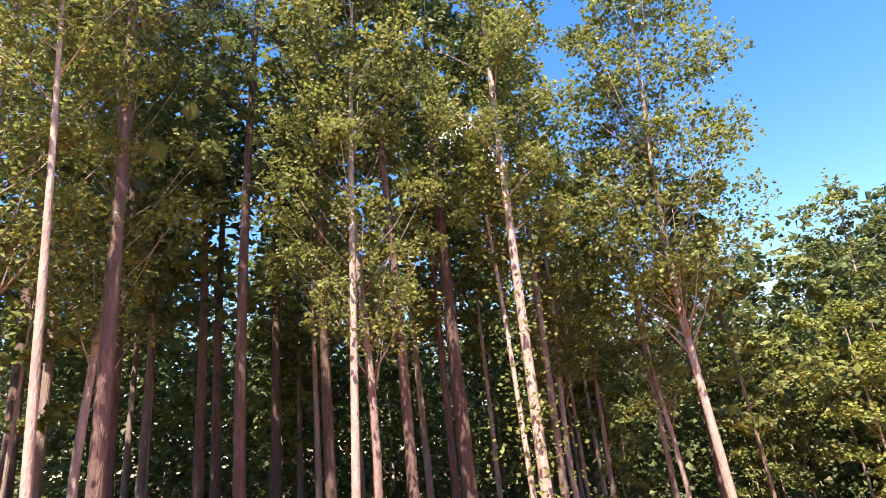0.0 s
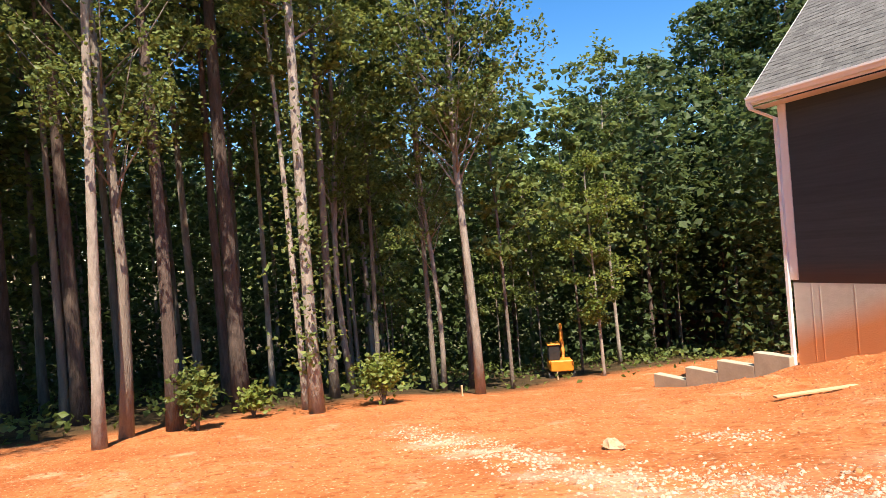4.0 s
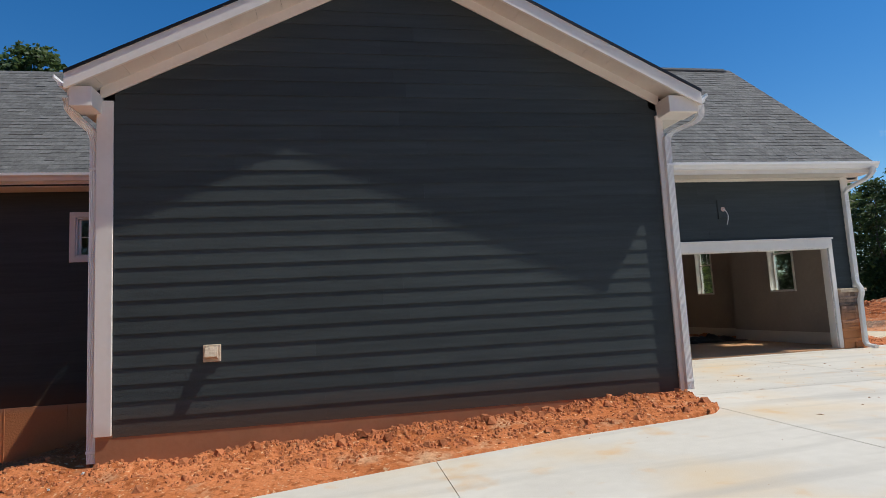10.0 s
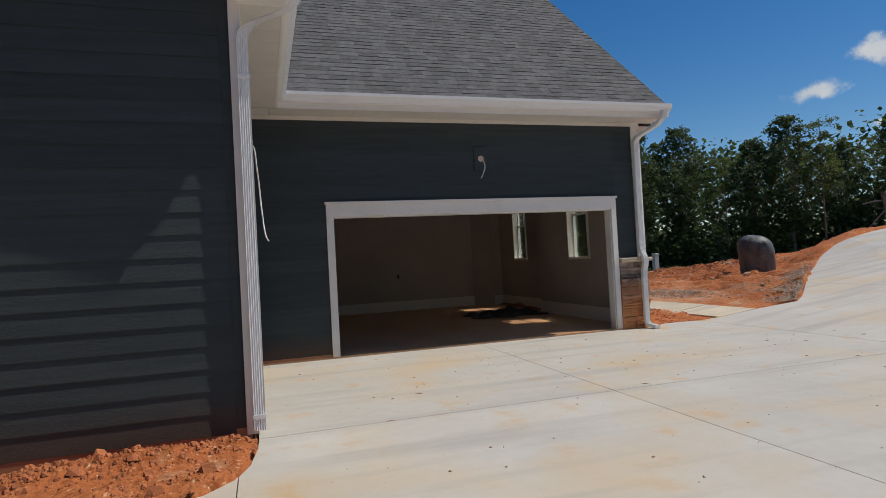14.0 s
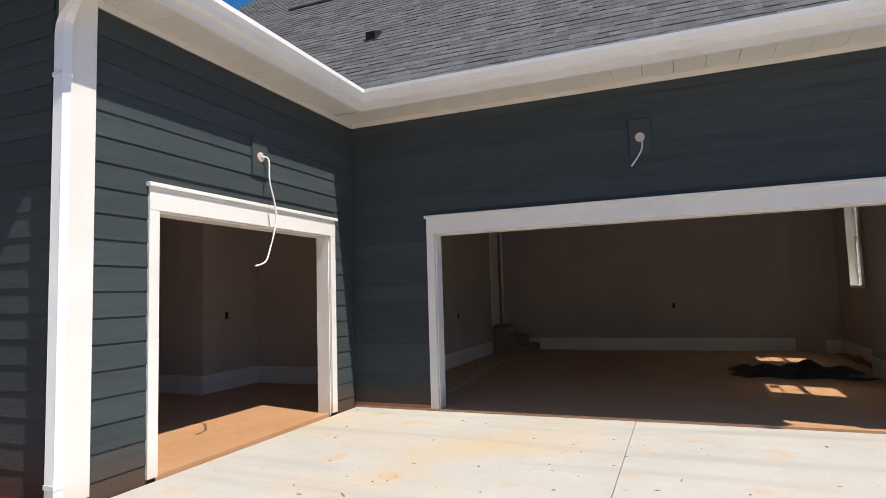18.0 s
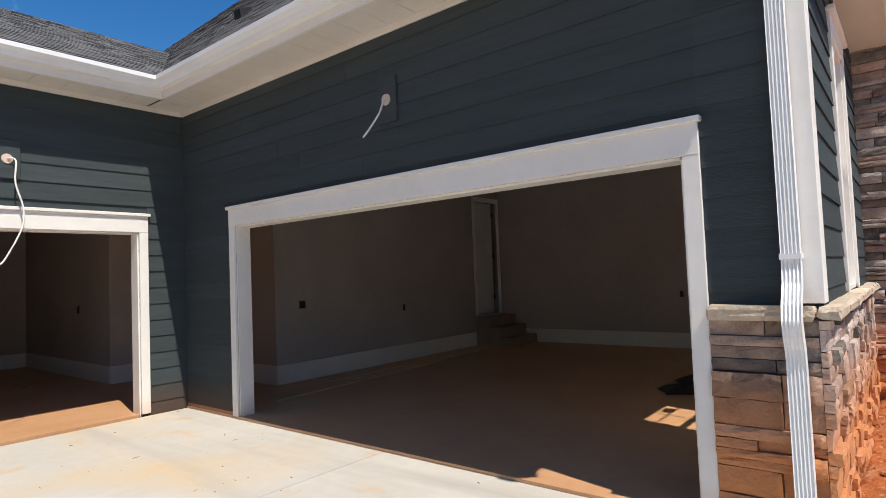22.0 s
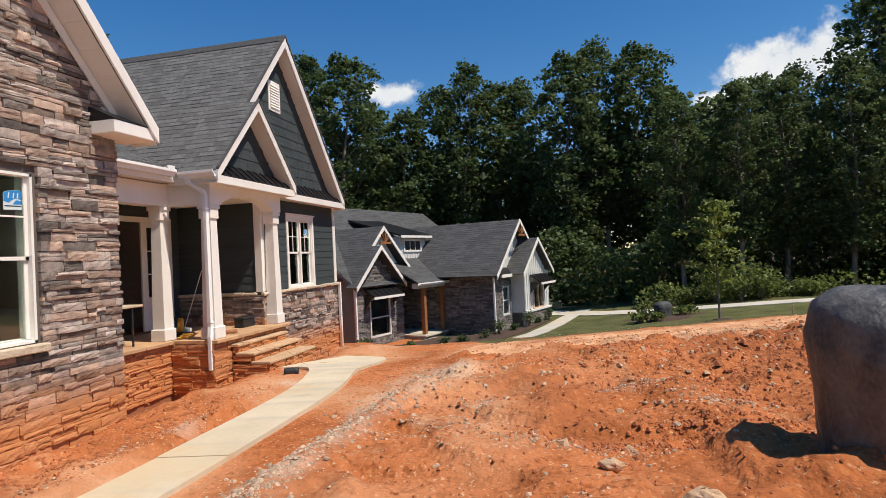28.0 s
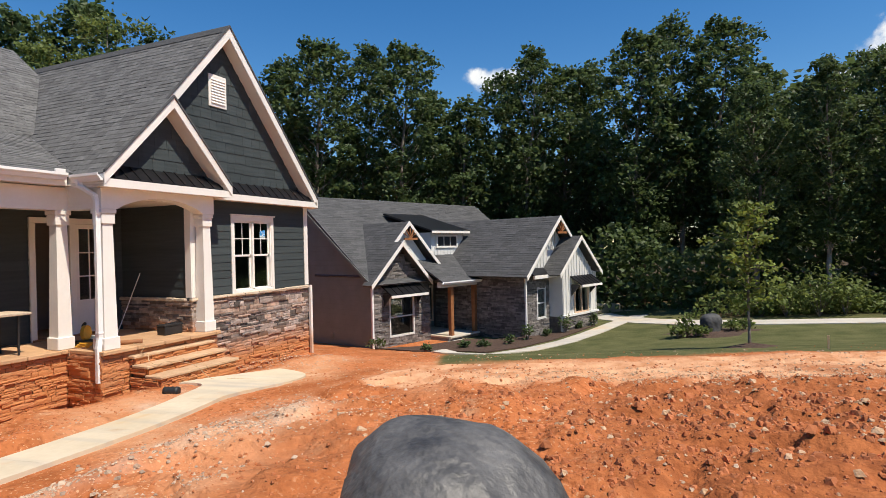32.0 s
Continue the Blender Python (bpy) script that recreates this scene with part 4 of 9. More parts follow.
def garage_inside():
    floor = MB()
    outline = [(-6.76, -3.73), (-0.02, -3.73), (-0.02, -0.02), (6.60, -0.02), (6.60, 3.88), (6.87, 3.88), (6.87, 6.88), (6.58, 6.88), (6.11, 7.32), (-0.1, 7.32), (-0.1, 1.38), (-2.7, 1.38), (-2.7, 0.15), (-6.76, 0.15)]
    floor.prism([(x, y, -0.2) for x, y in outline], (0, 0, 0.225))
    structure("floor_garage", floor, M_GFLOOR, "dusty clay-stained concrete garage floor")
    ceil = MB()
    ceil.prism([(x, y, 3.40) for x, y in [(-6.74, -3.71), (-0.16, -3.71), (-0.16, 0.16), (6.55, 0.16), (6.55, 3.9), (6.82, 3.9), (6.82, 6.84), (6.55, 6.84), (6.09, 7.29), (-0.09, 7.29), (-0.09, 1.37), (-2.69, 1.37), (-2.69, 0.14), (-6.74, 0.14)]], (0, 0, 0.1))
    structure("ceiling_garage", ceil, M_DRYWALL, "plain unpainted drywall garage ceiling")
    t = 0.03
    fi = lambda o, u, n: Face(o, u, n)
    runs = [("a", fi((-6.74, -3.712, 0), (1, 0, 0), (0, 1, 0)), 6.58, []), ("b", fi((-0.155, -3.73, 0), (0, 1, 0), (-1, 0, 0)), 3.87, [(0.64, 3.17, -1, 2.16)]),
            ("c", fi((-0.14, 0.155, 0), (1, 0, 0), (0, 1, 0)), 6.70, [(1.32, 6.22, -1, 2.16)]), ("d", fi((6.56, 0.14, 0), (0, 1, 0), (-1, 0, 0)), 3.75, [(F_WIN[0] - 0.14, F_WIN[1] - 0.14, F_WIN[2] + 0.04, F_WIN[3])]),
            ("k", fi((6.83, 3.89, 0), (0, 1, 0), (-1, 0, 0)), 2.96, [(B_WIN[0] - 0.14, B_WIN[1] - 0.14, B_WIN[2] + 0.01, B_WIN[3])]), ("l", fi((6.56, 3.89, 0), (1, 0, 0), (0, 1, 0)), 0.27, []),
            ("m", fi((6.56, 6.85, 0), (1, 0, 0), (0, -1, 0)), 0.27, []),
            ("e", fi((-0.1, 7.3, 0), (1, 0, 0), (0, -1, 0)), 6.20, []), ("f", fi((-0.1, 1.38, 0), (0, 1, 0), (1, 0, 0)), 5.92, [(4.99, 5.80, 0.64, 3.06)]),
            ("g", fi((-2.7, 1.38, 0), (1, 0, 0), (0, -1, 0)), 2.6, []), ("h", fi((-2.7, 0.15, 0), (0, 1, 0), (1, 0, 0)), 1.23, []),
            ("i", fi((-6.76, 0.15, 0), (1, 0, 0), (0, -1, 0)), 4.06, []), ("j", fi((-6.76, -3.73, 0), (0, 1, 0), (1, 0, 0)), 3.88, [])]
    for name, f, length, op in runs:
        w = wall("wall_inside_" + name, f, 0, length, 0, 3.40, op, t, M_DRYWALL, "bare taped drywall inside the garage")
        if name in "efghijdklm":
            base = MB()
            for a, b, c, d in holes(0, length, 0.0, 0.30, [(4.90, 5.92, -1, 1)] if name == "f" else []):
                f.box(base, a, b, 0.001, 0.016, c + 0.01, d)
            part("baseboard", base, M_SOFFIT, w, "pale unpainted base band")


house_walls()
garage_inside()
skew = MB()
skew.prism([(6.09, 7.30, 0.0), (6.57, 6.86, 0.0), (6.60, 6.90, 0.0), (6.11, 7.335, 0.0)], (0, 0, 3.40))
structure("wall_inside_n", skew, M_DRYWALL, "bare taped drywall across the garage corner")
skew = MB()
skew.prism([(6.10, 7.342, -0.4), (6.61, 6.90, -0.4), (6.66, 6.945, -0.4), (6.10, 7.42, -0.4)], (0, 0, 4.15))
structure("wall_porch_corner", skew, M_SIDING, "plain dark wall behind the stone bay")
bead = boxes(((-2.735, 0.146, 0.0), (-2.696, 0.19, 3.40)), ((-0.14, 1.376, 0.0), (-0.096, 1.42, 3.40)))
structure("wall_inside_corner", bead, M_DRYWALL, "taped drywall corner inside the single bay")


# ---- roofs ----
def roof_plane(parent, a, b, c, d, exposure=0.145, pieces=0, thick=0.06, tab=(0.15, 0.34), cover=None):
    """A shingled slope: a-b the eave, d-c the ridge."""
    a, b, c, d = [Vector(p) for p in (a, b, c, d)]
    nrm = (b - a).cross(d - a).normalized()
    if nrm.z < 0:
        nrm = -nrm
    deck = MB()
    deck.prism([a, b, c, d], -nrm * thick)
    part("roof_deck", deck, cover or M_SHINGLE, parent)
    rows = max(1, int((d - a).length / exposure))
    vs, fs = [], []
    made = 0
    for r in range(rows):
        t0, t1 = r / rows, min(1.0, (r + 1.06) / rows)
        p0, q0, p1, q1 = a.lerp(d, t0), b.lerp(c, t0), a.lerp(d, t1), b.lerp(c, t1)
        length = (q0 - p0).length
        s = -random.uniform(0, 0.3)
        while s < length:
            w = random.uniform(*tab)
            lo, hi = max(0, s) / length, min(length, s + w) / length
            s += w
            if hi <= lo:
                continue
            h = random.choice((0.003, 0.005, 0.009))
            sag = random.choice((0.0, 0.0, 0.012)) * (p1 - p0).normalized()
            pts = [p0.lerp(q0, lo) - sag, p0.lerp(q0, hi) - sag, p1.lerp(q1, hi), p1.lerp(q1, lo)]
            v = [tuple(p + nrm * (h + 0.004)) for p in pts[:2]] + [tuple(p + nrm * 0.003) for p in pts[2:]] + [tuple(p) for p in pts[:2]]
            if made < pieces:
                mb = MB()
                mb.v, mb.f = v, [(0, 1, 2, 3), (4, 5, 1, 0), (4, 0, 3), (5, 2, 1)]
                part("shingle", mb, M_SHINGLE_P, parent)
                made += 1
            else:
                k = len(vs)
                vs += v
                fs += [(k, k + 1, k + 2, k + 3), (k + 4, k + 5, k + 1, k), (k + 4, k, k + 3), (k + 5, k + 2, k + 1)]
    me = bpy.data.meshes.new("shingles")
    me.from_pydata(vs, [], fs)
    me.materials.append(cover or M_SHINGLE)
    me.update()
    ob = part("shingles", me, cover or M_SHINGLE, parent)
    ob["kind"] = "stuff"


def gutter_profile(p, out, h=0.13, d=0.13):
    """K-style gutter section at a point, opening upwards; out points away from the wall."""
    o = Vector(out)
    z = Vector((0, 0, 1))
    q = Vector(p)
    return [q, q - z * h, q - z * h + o * d * 0.55, q - z * h * 0.62 + o * d * 0.72, q - z * h * 0.35 + o * d, q - z * 0.02 + o * d, q + o * d, q + o * (d - 0.012),
            q - z * 0.03 + o * (d - 0.012), q - z * (h - 0.012) + o * 0.012, q + o * 0.012]


def gutter(parent, a, b, out):
    mb = MB()
    mb.prism(gutter_profile(a, out), Vector(b) - Vector(a))
    part("gutter", mb, M_GUTTER, parent, "white aluminium gutter")


def board(parent, name, a, b, t, h, out, material=M_TRIM):
    """A board along a-b, its top edge on the line, h deep, t thick towards out."""
    a, b, o = Vector(a), Vector(b), Vector(out)
    mb = MB()
    mb.prism([a, a + o * t, a + o * t - Vector((0, 0, h)), a - Vector((0, 0, h))], b - a)
    return part(name, mb, material, parent)


def flat(parent, name, pts, thick, material):
    mb = MB()
    mb.prism(pts, (0, 0, thick))
    return part(name, mb, material, parent)


def soffit_run(parent, x0, y0, x1, y1, z, along, step=0.31):
    """Vented soffit in panels with open joints."""
    lo, hi = (x0, x1) if along == "x" else (y0, y1)
    s = lo
    while s < hi - 0.01:
        e = min(hi, s + step)
        mb = MB()
        if along == "x":
            mb.box((s, y0, z), (e - 0.004, y1, z + 0.012))
        else:
            mb.box((x0, s, z), (x1, e - 0.004, z + 0.012))
        part("soffit_panel", mb, M_SOFFIT, parent)
        s = e


def roofs():
    # garage wing: ridge along y over the gable wall
    r = thing("roof_garage_wing", "dark grey asphalt-shingle gable roof with white fascia", "roof", kind="structure")
    zr, xm, yf, yb = 5.86, -3.45, -4.20, 3.0
    roof_z = lambda x: zr - SLOPE_G * abs(x - xm)
    for sgn, over_x, y_end in ((1, 0.42, -0.45), (-1, 0.24, 0.3)):
        x_w = xm + sgn * 3.45
        x_e = x_w + sgn * over_x
        ze = roof_z(x_e)
        pts = [(x_e, yf, ze), (x_e, yb, ze), (xm, yb, zr), (xm, yf, zr)]
        roof_plane(r, *(pts if sgn > 0 else [pts[1], pts[0], pts[3], pts[2]]))
        board(r, "fascia", (x_e - sgn * 0.03, yf + 0.05, ze - 0.03), (x_e - sgn * 0.03, y_end, ze - 0.03), 0.025, 0.20, (sgn, 0, 0))
        gutter(r, (x_e - sgn * 0.004, yf + 0.02, ze - 0.01), (x_e - sgn * 0.004, y_end - 0.01, ze - 0.01), (sgn, 0, 0))
        lo, hi = sorted((x_w, x_e - sgn * 0.03))
        soffit_run(r, lo, -3.85, hi, y_end, 3.70, "y")
        board(r, "rake_board", (x_e, yf, ze - 0.015), (xm, yf, zr - 0.015), 0.03, 0.17, (0, -1, 0))
        board(r, "rake_drip_edge", (x_e, yf - 0.03, ze + 0.02), (xm, yf - 0.03, zr + 0.02), 0.015, 0.035, (0, -1, 0), M_METAL)
        board(r, "frieze_board", (x_w, -3.885, roof_z(x_w) - 0.10), (xm, -3.885, zr - 0.10), 0.024, 0.20, (0, -1, 0))
        n = 13
        for k in range(n):
            f0, f1 = k / n, (k + 0.985) / n
            p = lambda f, y: (x_e + (xm - x_e) * f, y, ze + (zr - ze) * f - 0.17)
            flat(r, "soffit_panel", [p(f0, yf + 0.01), p(f1, yf + 0.01), p(f1, -3.87), p(f0, -3.87)], 0.012, M_SOFFIT)
        ret = MB()
        ret.box((x_w - sgn * 0.02, yf + 0.02, 3.66), (x_e - sgn * 0.03, -3.85, 3.88), 0.006)
        part("eave_return", ret, M_TRIM, r)
    # double bay: ridge along x
    r = thing("roof_double_bay", "dark grey asphalt-shingle roof over the double garage", "roof", kind="structure")
    ye, z0, s, yr = -0.47, 3.93, 0.96, 3.35
    top = z0 + s * (yr - ye)
    roof_plane(r, (0.2, ye, z0), (7.04, ye, z0), (6.79, yr, top), (0.2, yr, top), pieces=300)
    roof_plane(r, (-6.6, ye, z0), (0.2, ye, z0), (0.2, yr, top), (-6.1, yr, top))
    roof_plane(r, (7.04, 2 * yr - ye, z0), (-3.4, 2 * yr - ye, z0), (-3.4, yr, top), (6.79, yr, top))
    roof_plane(r, (-6.1, yr, top), (0.2, yr, top), (0.2, 7.0, z0 + s * 7.47), (-4.8, 7.0, z0 + s * 7.47))
    board(r, "fascia", (0.4, ye + 0.05, z0 - 0.03), (7.05, ye + 0.05, z0 - 0.03), 0.025, 0.20, (0, -1, 0))
    gutter(r, (0.5, ye + 0.024, z0 - 0.01), (7.07, ye + 0.024, z0 - 0.01), (0, -1, 0))
    soffit_run(r, 0.0, ye + 0.05, 7.0, 0.0, 3.70, "x")
    part("frieze_board", boxes(((0.03, -0.03, 3.64), (6.70, -0.002, 3.699)), c=0.003), M_SOFFIT, r)
    part("frieze_board", boxes(((0.002, -3.70, 3.64), (0.03, -0.031, 3.699)), c=0.003), M_SOFFIT, r)
    for sgn in (-1, 1):
        board(r, "rake_board", (7.04, yr + sgn * (yr - ye), z0 - 0.02), (6.79, yr, top - 0.02), 0.03, 0.2, (1, 0, 0))
    vent = MB()
    vent.prism([(-3.4, yr - 0.14, top - 0.10), (-3.4, yr - 0.14, top - 0.065), (-3.4, yr, top + 0.045), (-3.4, yr + 0.14, top - 0.065), (-3.4, yr + 0.14, top - 0.10), (-3.4, yr, top + 0.01)], (10.0, 0, 0))
    part("ridge_vent", vent, M_SHINGLE_D, r, "dark ridge vent cap")
    gable = MB()
    gable.prism([(6.72, -0.1, 3.9), (6.72, 6.8, 3.9), (6.72, yr, top - 0.25)], (-0.12, 0, 0))
    part("gable_wall", gable, M_SIDING, r)
    metal_skirt(r, 6.72, 0.0, 3.75, 3.78, 0.34, 0.30)
    # stone bay gable
    r = thing("roof_stone_bay", "steep dark shingle gable roof with white rake boards", "roof", kind="structure")
    ym, half, ze, sl = 5.35, 1.98, 3.86, 1.13
    zr = ze + half * sl
    for sgn in (-1, 1):
        roof_plane(r, (7.4, ym + sgn * half, ze), (3.0, ym + sgn * half, ze), (3.0, ym, zr), (7.4, ym, zr))
        board(r, "rake_board", (7.4, ym + sgn * half, ze + 0.02), (7.4, ym, zr + 0.02), 0.03, 0.2, (1, 0, 0))
        board(r, "frieze_board", (7.07, ym + sgn * (half - 0.33), ze + 0.33 * sl - 0.2), (7.07, ym, zr - 0.26), 0.02, 0.14, (1, 0, 0))
        n = 9
        for k in range(n):
            f0, f1 = k / n, (k + 0.98) / n
            p = lambda f, x: (x, ym + sgn * half * (1 - f), ze + half * sl * f - 0.20)
            flat(r, "soffit_panel", [p(f0, 7.39), p(f1, 7.39), p(f1, 7.03), p(f0, 7.03)], 0.012, M_SOFFIT)
        y0, y1 = sorted((ym + sgn * half, ym + sgn * (half - 0.72)))
        ret = MB()
        ret.box((6.9, y0, 3.70), (7.4, y1, 3.86), 0.01)
        part("eave_return", ret, M_TRIM, r)
        cap = MB()
        cap.prism([(7.0, y0, 3.865), (7.41, y0, 3.865), (7.0, y0, 4.06)], (0, y1 - y0, 0))
        part("return_cap", cap, M_METAL, r, "black metal cap over the eave return")
    # rear wing
    r = thing("roof_rear_wing", "grey asphalt-shingle roof over the rear wing", "roof", kind="structure")
    ye, z0, yr, top = 0.30, 4.03, 3.65, 7.30
    roof_plane(r, (-14.75, ye, z0), (-4.5, ye, z0), (-4.5, yr, top), (-14.75, yr, top))
    roof_plane(r, (-4.5, 2 * yr - ye, z0), (-14.75, 2 * yr - ye, z0), (-14.75, yr, top), (-4.5, yr, top))
    board(r, "fascia", (-14.75, ye + 0.05, z0 - 0.03), (-6.9, ye + 0.05, z0 - 0.03), 0.025, 0.16, (0, -1, 0))
    gutter(r, (-14.72, ye + 0.024, z0 - 0.01), (-7.35, ye + 0.024, z0 - 0.01), (0, -1, 0))
    soffit_run(r, -14.7, ye + 0.05, -6.9, 0.80, 3.80, "x")
    for sgn in (-1, 1):
        board(r, "rake_board", (-14.75, yr + sgn * (yr - ye), z0), (-14.75, yr, top), 0.03, 0.18, (-1, 0, 0))
    # main roof behind the porch
    r = thing("roof_main", "dark grey asphalt-shingle main roof sloping to the porch", "roof", kind="structure")
    roof_plane(r, (5.40, 6.0, 3.88), (5.40, 13.0, 3.88), (2.33, 13.0, 5.05), (2.33, 6.0, 5.05))
    roof_plane(r, (2.33, 6.0, 5.05), (2.33, 13.4, 5.05), (-1.6, 13.4, 8.13), (-1.6, 6.0, 8.13))
    board(r, "fascia", (5.35, 7.1, 3.85), (5.35, 10.2, 3.85), 0.025, 0.2, (1, 0, 0))
    gutter(r, (5.374, 7.15, 3.87), (5.374, 10.15, 3.87), (1, 0, 0))
    flat(r, "soffit_panel", [(4.9, 7.0, 3.66), (5.35, 7.0, 3.66), (5.35, 10.3, 3.66), (4.9, 10.3, 3.66)], 0.012, M_SOFFIT)
    # north gable
    r = thing("roof_north_gable", "steep dark shingle gable roof with white rake boards", "roof", kind="structure")
    ym, half, ze, zr, xf = 13.66, 3.25, 3.78, 7.55, 5.96
    for sgn in (-1, 1):
        cut = 0.44 if sgn < 0 else 0.0
        yc, zc = ym + sgn * half * (1 - cut), ze + (zr - ze) * cut
        if cut:
            roof_plane(r, (5.3, ym + sgn * half, ze), (-4.0, ym + sgn * half, ze), (-4.0, yc, zc), (5.3, yc, zc))
        roof_plane(r, (xf, yc, zc), (-4.0, yc, zc), (-4.0, ym, zr), (xf, ym, zr))
        board(r, "rake_board", (xf, yc, zc), (xf, ym, zr), 0.03, 0.24, (1, 0, 0))
        board(r, "shingle_edge", (xf, yc, zc + 0.06), (xf, ym, zr + 0.06), 0.05, 0.055, (1, 0, 0), M_SHINGLE_D)
        p = lambda f, x: (x, ym + sgn * half * (1 - f), ze + (zr - ze) * f - 0.24)
        flat(r, "soffit", [p(cut, xf - 0.01), p(1, xf - 0.01), p(1, 5.66), p(cut, 5.66)], 0.012, M_SOFFIT)
    cap = MB()
    cap.prism([(5.98, ym - 0.13, zr - 0.12), (5.98, ym, zr + 0.06), (5.98, ym + 0.13, zr - 0.12), (5.98, ym, zr + 0.01)], (-7.6, 0, 0))
    part("ridge_vent", cap, M_SHINGLE_D, r, "dark shingled ridge vent")
    gable = MB()
    gable.prism([(5.66, ym - 3.1, 3.7), (5.66, ym + 3.1, 3.7), (5.66, ym, zr - 0.25)], (-0.12, 0, 0))
    part("gable_wall", gable, M_SIDING, r)
    fgab = Face((5.66, ym - 3.1, 0), (0, 1, 0), (1, 0, 0))
    siding(r, fgab, 0.0, 6.2, 4.05, 7.3, top=lambda u: 3.70 + 1.16 * (3.1 - abs(u - 3.1)), name="shake", expo=0.23, reach=0.37, gap=0.006)
    metal_skirt(r, 5.66, 13.1, 16.86, 3.72, 0.31, 0.33, 0.22)
    vent = part("gable_vent", boxes(((5.67, 13.28, 5.72), (5.70, 13.82, 6.46)), c=0.008), M_TRIM, r, "white louvred gable vent")
    for k in range(9):
        mb = MB()
        z = 5.80 + k * 0.066
        mb.prism([(5.70, 13.34, z), (5.725, 13.34, z), (5.705, 13.34, z + 0.05)], (0, 0.42, 0))
        part("louvre", mb, M_TRIM, vent)
    # porch gable
    r = thing("roof_porch_gable", "small shingle porch gable with white rakes and a metal skirt", "roof", kind="structure")
    ym, half, ze, zr, xf = 11.79, 1.53, 3.83, 5.48, 6.26
    for sgn in (-1, 1):
        roof_plane(r, (xf, ym + sgn * half, ze), (2.5, ym + sgn * half, ze), (2.5, ym, zr), (xf, ym, zr))
        board(r, "rake_board", (xf, ym + sgn * half, ze), (xf, ym, zr), 0.03, 0.2, (1, 0, 0))
        board(r, "shingle_edge", (xf, ym + sgn * half, ze + 0.055), (xf, ym, zr + 0.055), 0.05, 0.05, (1, 0, 0), M_SHINGLE_D)
        p = lambda f, x: (x, ym + sgn * half * (1 - f), ze + (zr - ze) * f - 0.2)
        flat(r, "soffit", [p(0, xf - 0.01), p(1, xf - 0.01), p(1, 5.94), p(0, 5.94)], 0.012, M_SOFFIT)
    gable = MB()
    gable.prism([(5.94, ym - half + 0.1, 3.75), (5.94, ym + half - 0.1, 3.75), (5.94, ym, zr - 0.2)], (-0.12, 0, 0))
    part("gable_wall", gable, M_SIDING, r)
    fg = Face((5.94, ym - half + 0.1, 0), (0, 1, 0), (1, 0, 0))
    siding(r, fg, 0.0, 2 * half - 0.2, 4.05, 5.3, top=lambda u: 3.72 + (zr - ze) / half * (half - 0.1 - abs(u - half + 0.1)), name="shake", expo=0.23, reach=0.37, gap=0.006)
    metal_skirt(r, 5.94, ym - half, ym + half, 3.74, 0.31, 0.30, 0.24)
    board(r, "fascia", (5.2, ym - half + 0.05, ze - 0.03), (6.2, ym - half + 0.05, ze - 0.03), 0.025, 0.2, (0, -1, 0))
    gutter(r, (5.49, ym - half + 0.024, ze), (6.25, ym - half + 0.024, ze), (0, -1, 0))
    flat(r, "soffit", [(5.0, ym - half + 0.02, 3.64), (6.24, ym - half + 0.02, 3.64), (6.24, 10.45, 3.64), (5.0, 10.45, 3.64)], 0.012, M_SOFFIT)
    splash = MB()
    splash.box((5.30, 10.06, 3.86), (5.49, 10.10, 3.93))
    splash.box((5.47, 9.92, 3.86), (5.505, 10.10, 3.93))
    part("splash_guard", splash, M_GUTTER, r, "white metal splash guard at the gutter corner")


def metal_skirt(parent, x, y0, y1, z, depth, rise, inset=0.0):
    mb = MB()
    a, b = y0 + inset, y1 - inset
    mb.prism([(x, a, z + rise), (x, a, z), (x + depth, a, z), (x + depth, a, z + 0.02)], (0, b - a, 0))
    sk = part("metal_skirt_roof", mb, M_METAL, parent, "black standing-seam metal skirt roof")
    n = max(2, int((y1 - y0) / 0.3))
    for k in range(n + 1):
        y = a + (b - a - 0.02) * k / n
        rib = MB()
        rib.prism([(x, y, z + rise + 0.03), (x, y, z + rise - 0.01), (x + depth, y, z + 0.01), (x + depth, y, z + 0.05)], (0, 0.02, 0))
        part("seam", rib, M_METAL, sk)
    board(parent, "fascia", (x + depth - 0.01, y0, z), (x + depth - 0.01, y1, z), 0.03, 0.15, (1, 0, 0))
    flat(parent, "soffit", [(x, y0, z - 0.14), (x + depth, y0, z - 0.14), (x + depth, y1, z - 0.14), (x, y1, z - 0.14)], 0.012, M_SOFFIT)


roofs()


# ---- trees ----
def leaf_mesh(name, centres, size, material, flat_bias=0.4, seed=0, slim=0.5):
    """Small folded leaves round the given centres."""
    rng = np.random.RandomState(seed)
    c = np.asarray(centres)
    n = len(c)
    a = rng.normal(size=(n, 3))
    a[:, 2] *= 0.6
    a /= np.linalg.norm(a, axis=1)[:, None]
    up = rng.normal(size=(n, 3)) + np.array((0, 0, flat_bias * 2.5))
    b = np.cross(a, up)
    b /= np.linalg.norm(b, axis=1)[:, None] + 1e-9
    nn = np.cross(a, b)
    s = size * rng.uniform(0.6, 1.35, n)[:, None]
    v = np.stack([c - a * s * 0.6, c + b * s * slim + nn * s * 0.12, c + a * s * 0.6 - nn * s * 0.1, c - b * s * slim + nn * s * 0.12], 1).reshape(-1, 3)
    k = np.arange(n) * 4
    f = np.stack([k, k + 1, k + 2, k + 3], 1)
    me = bpy.data.meshes.new(name)
    me.from_pydata(v.tolist(), [], f.tolist())
    me.materials.append(material)
    me.update()
    return me


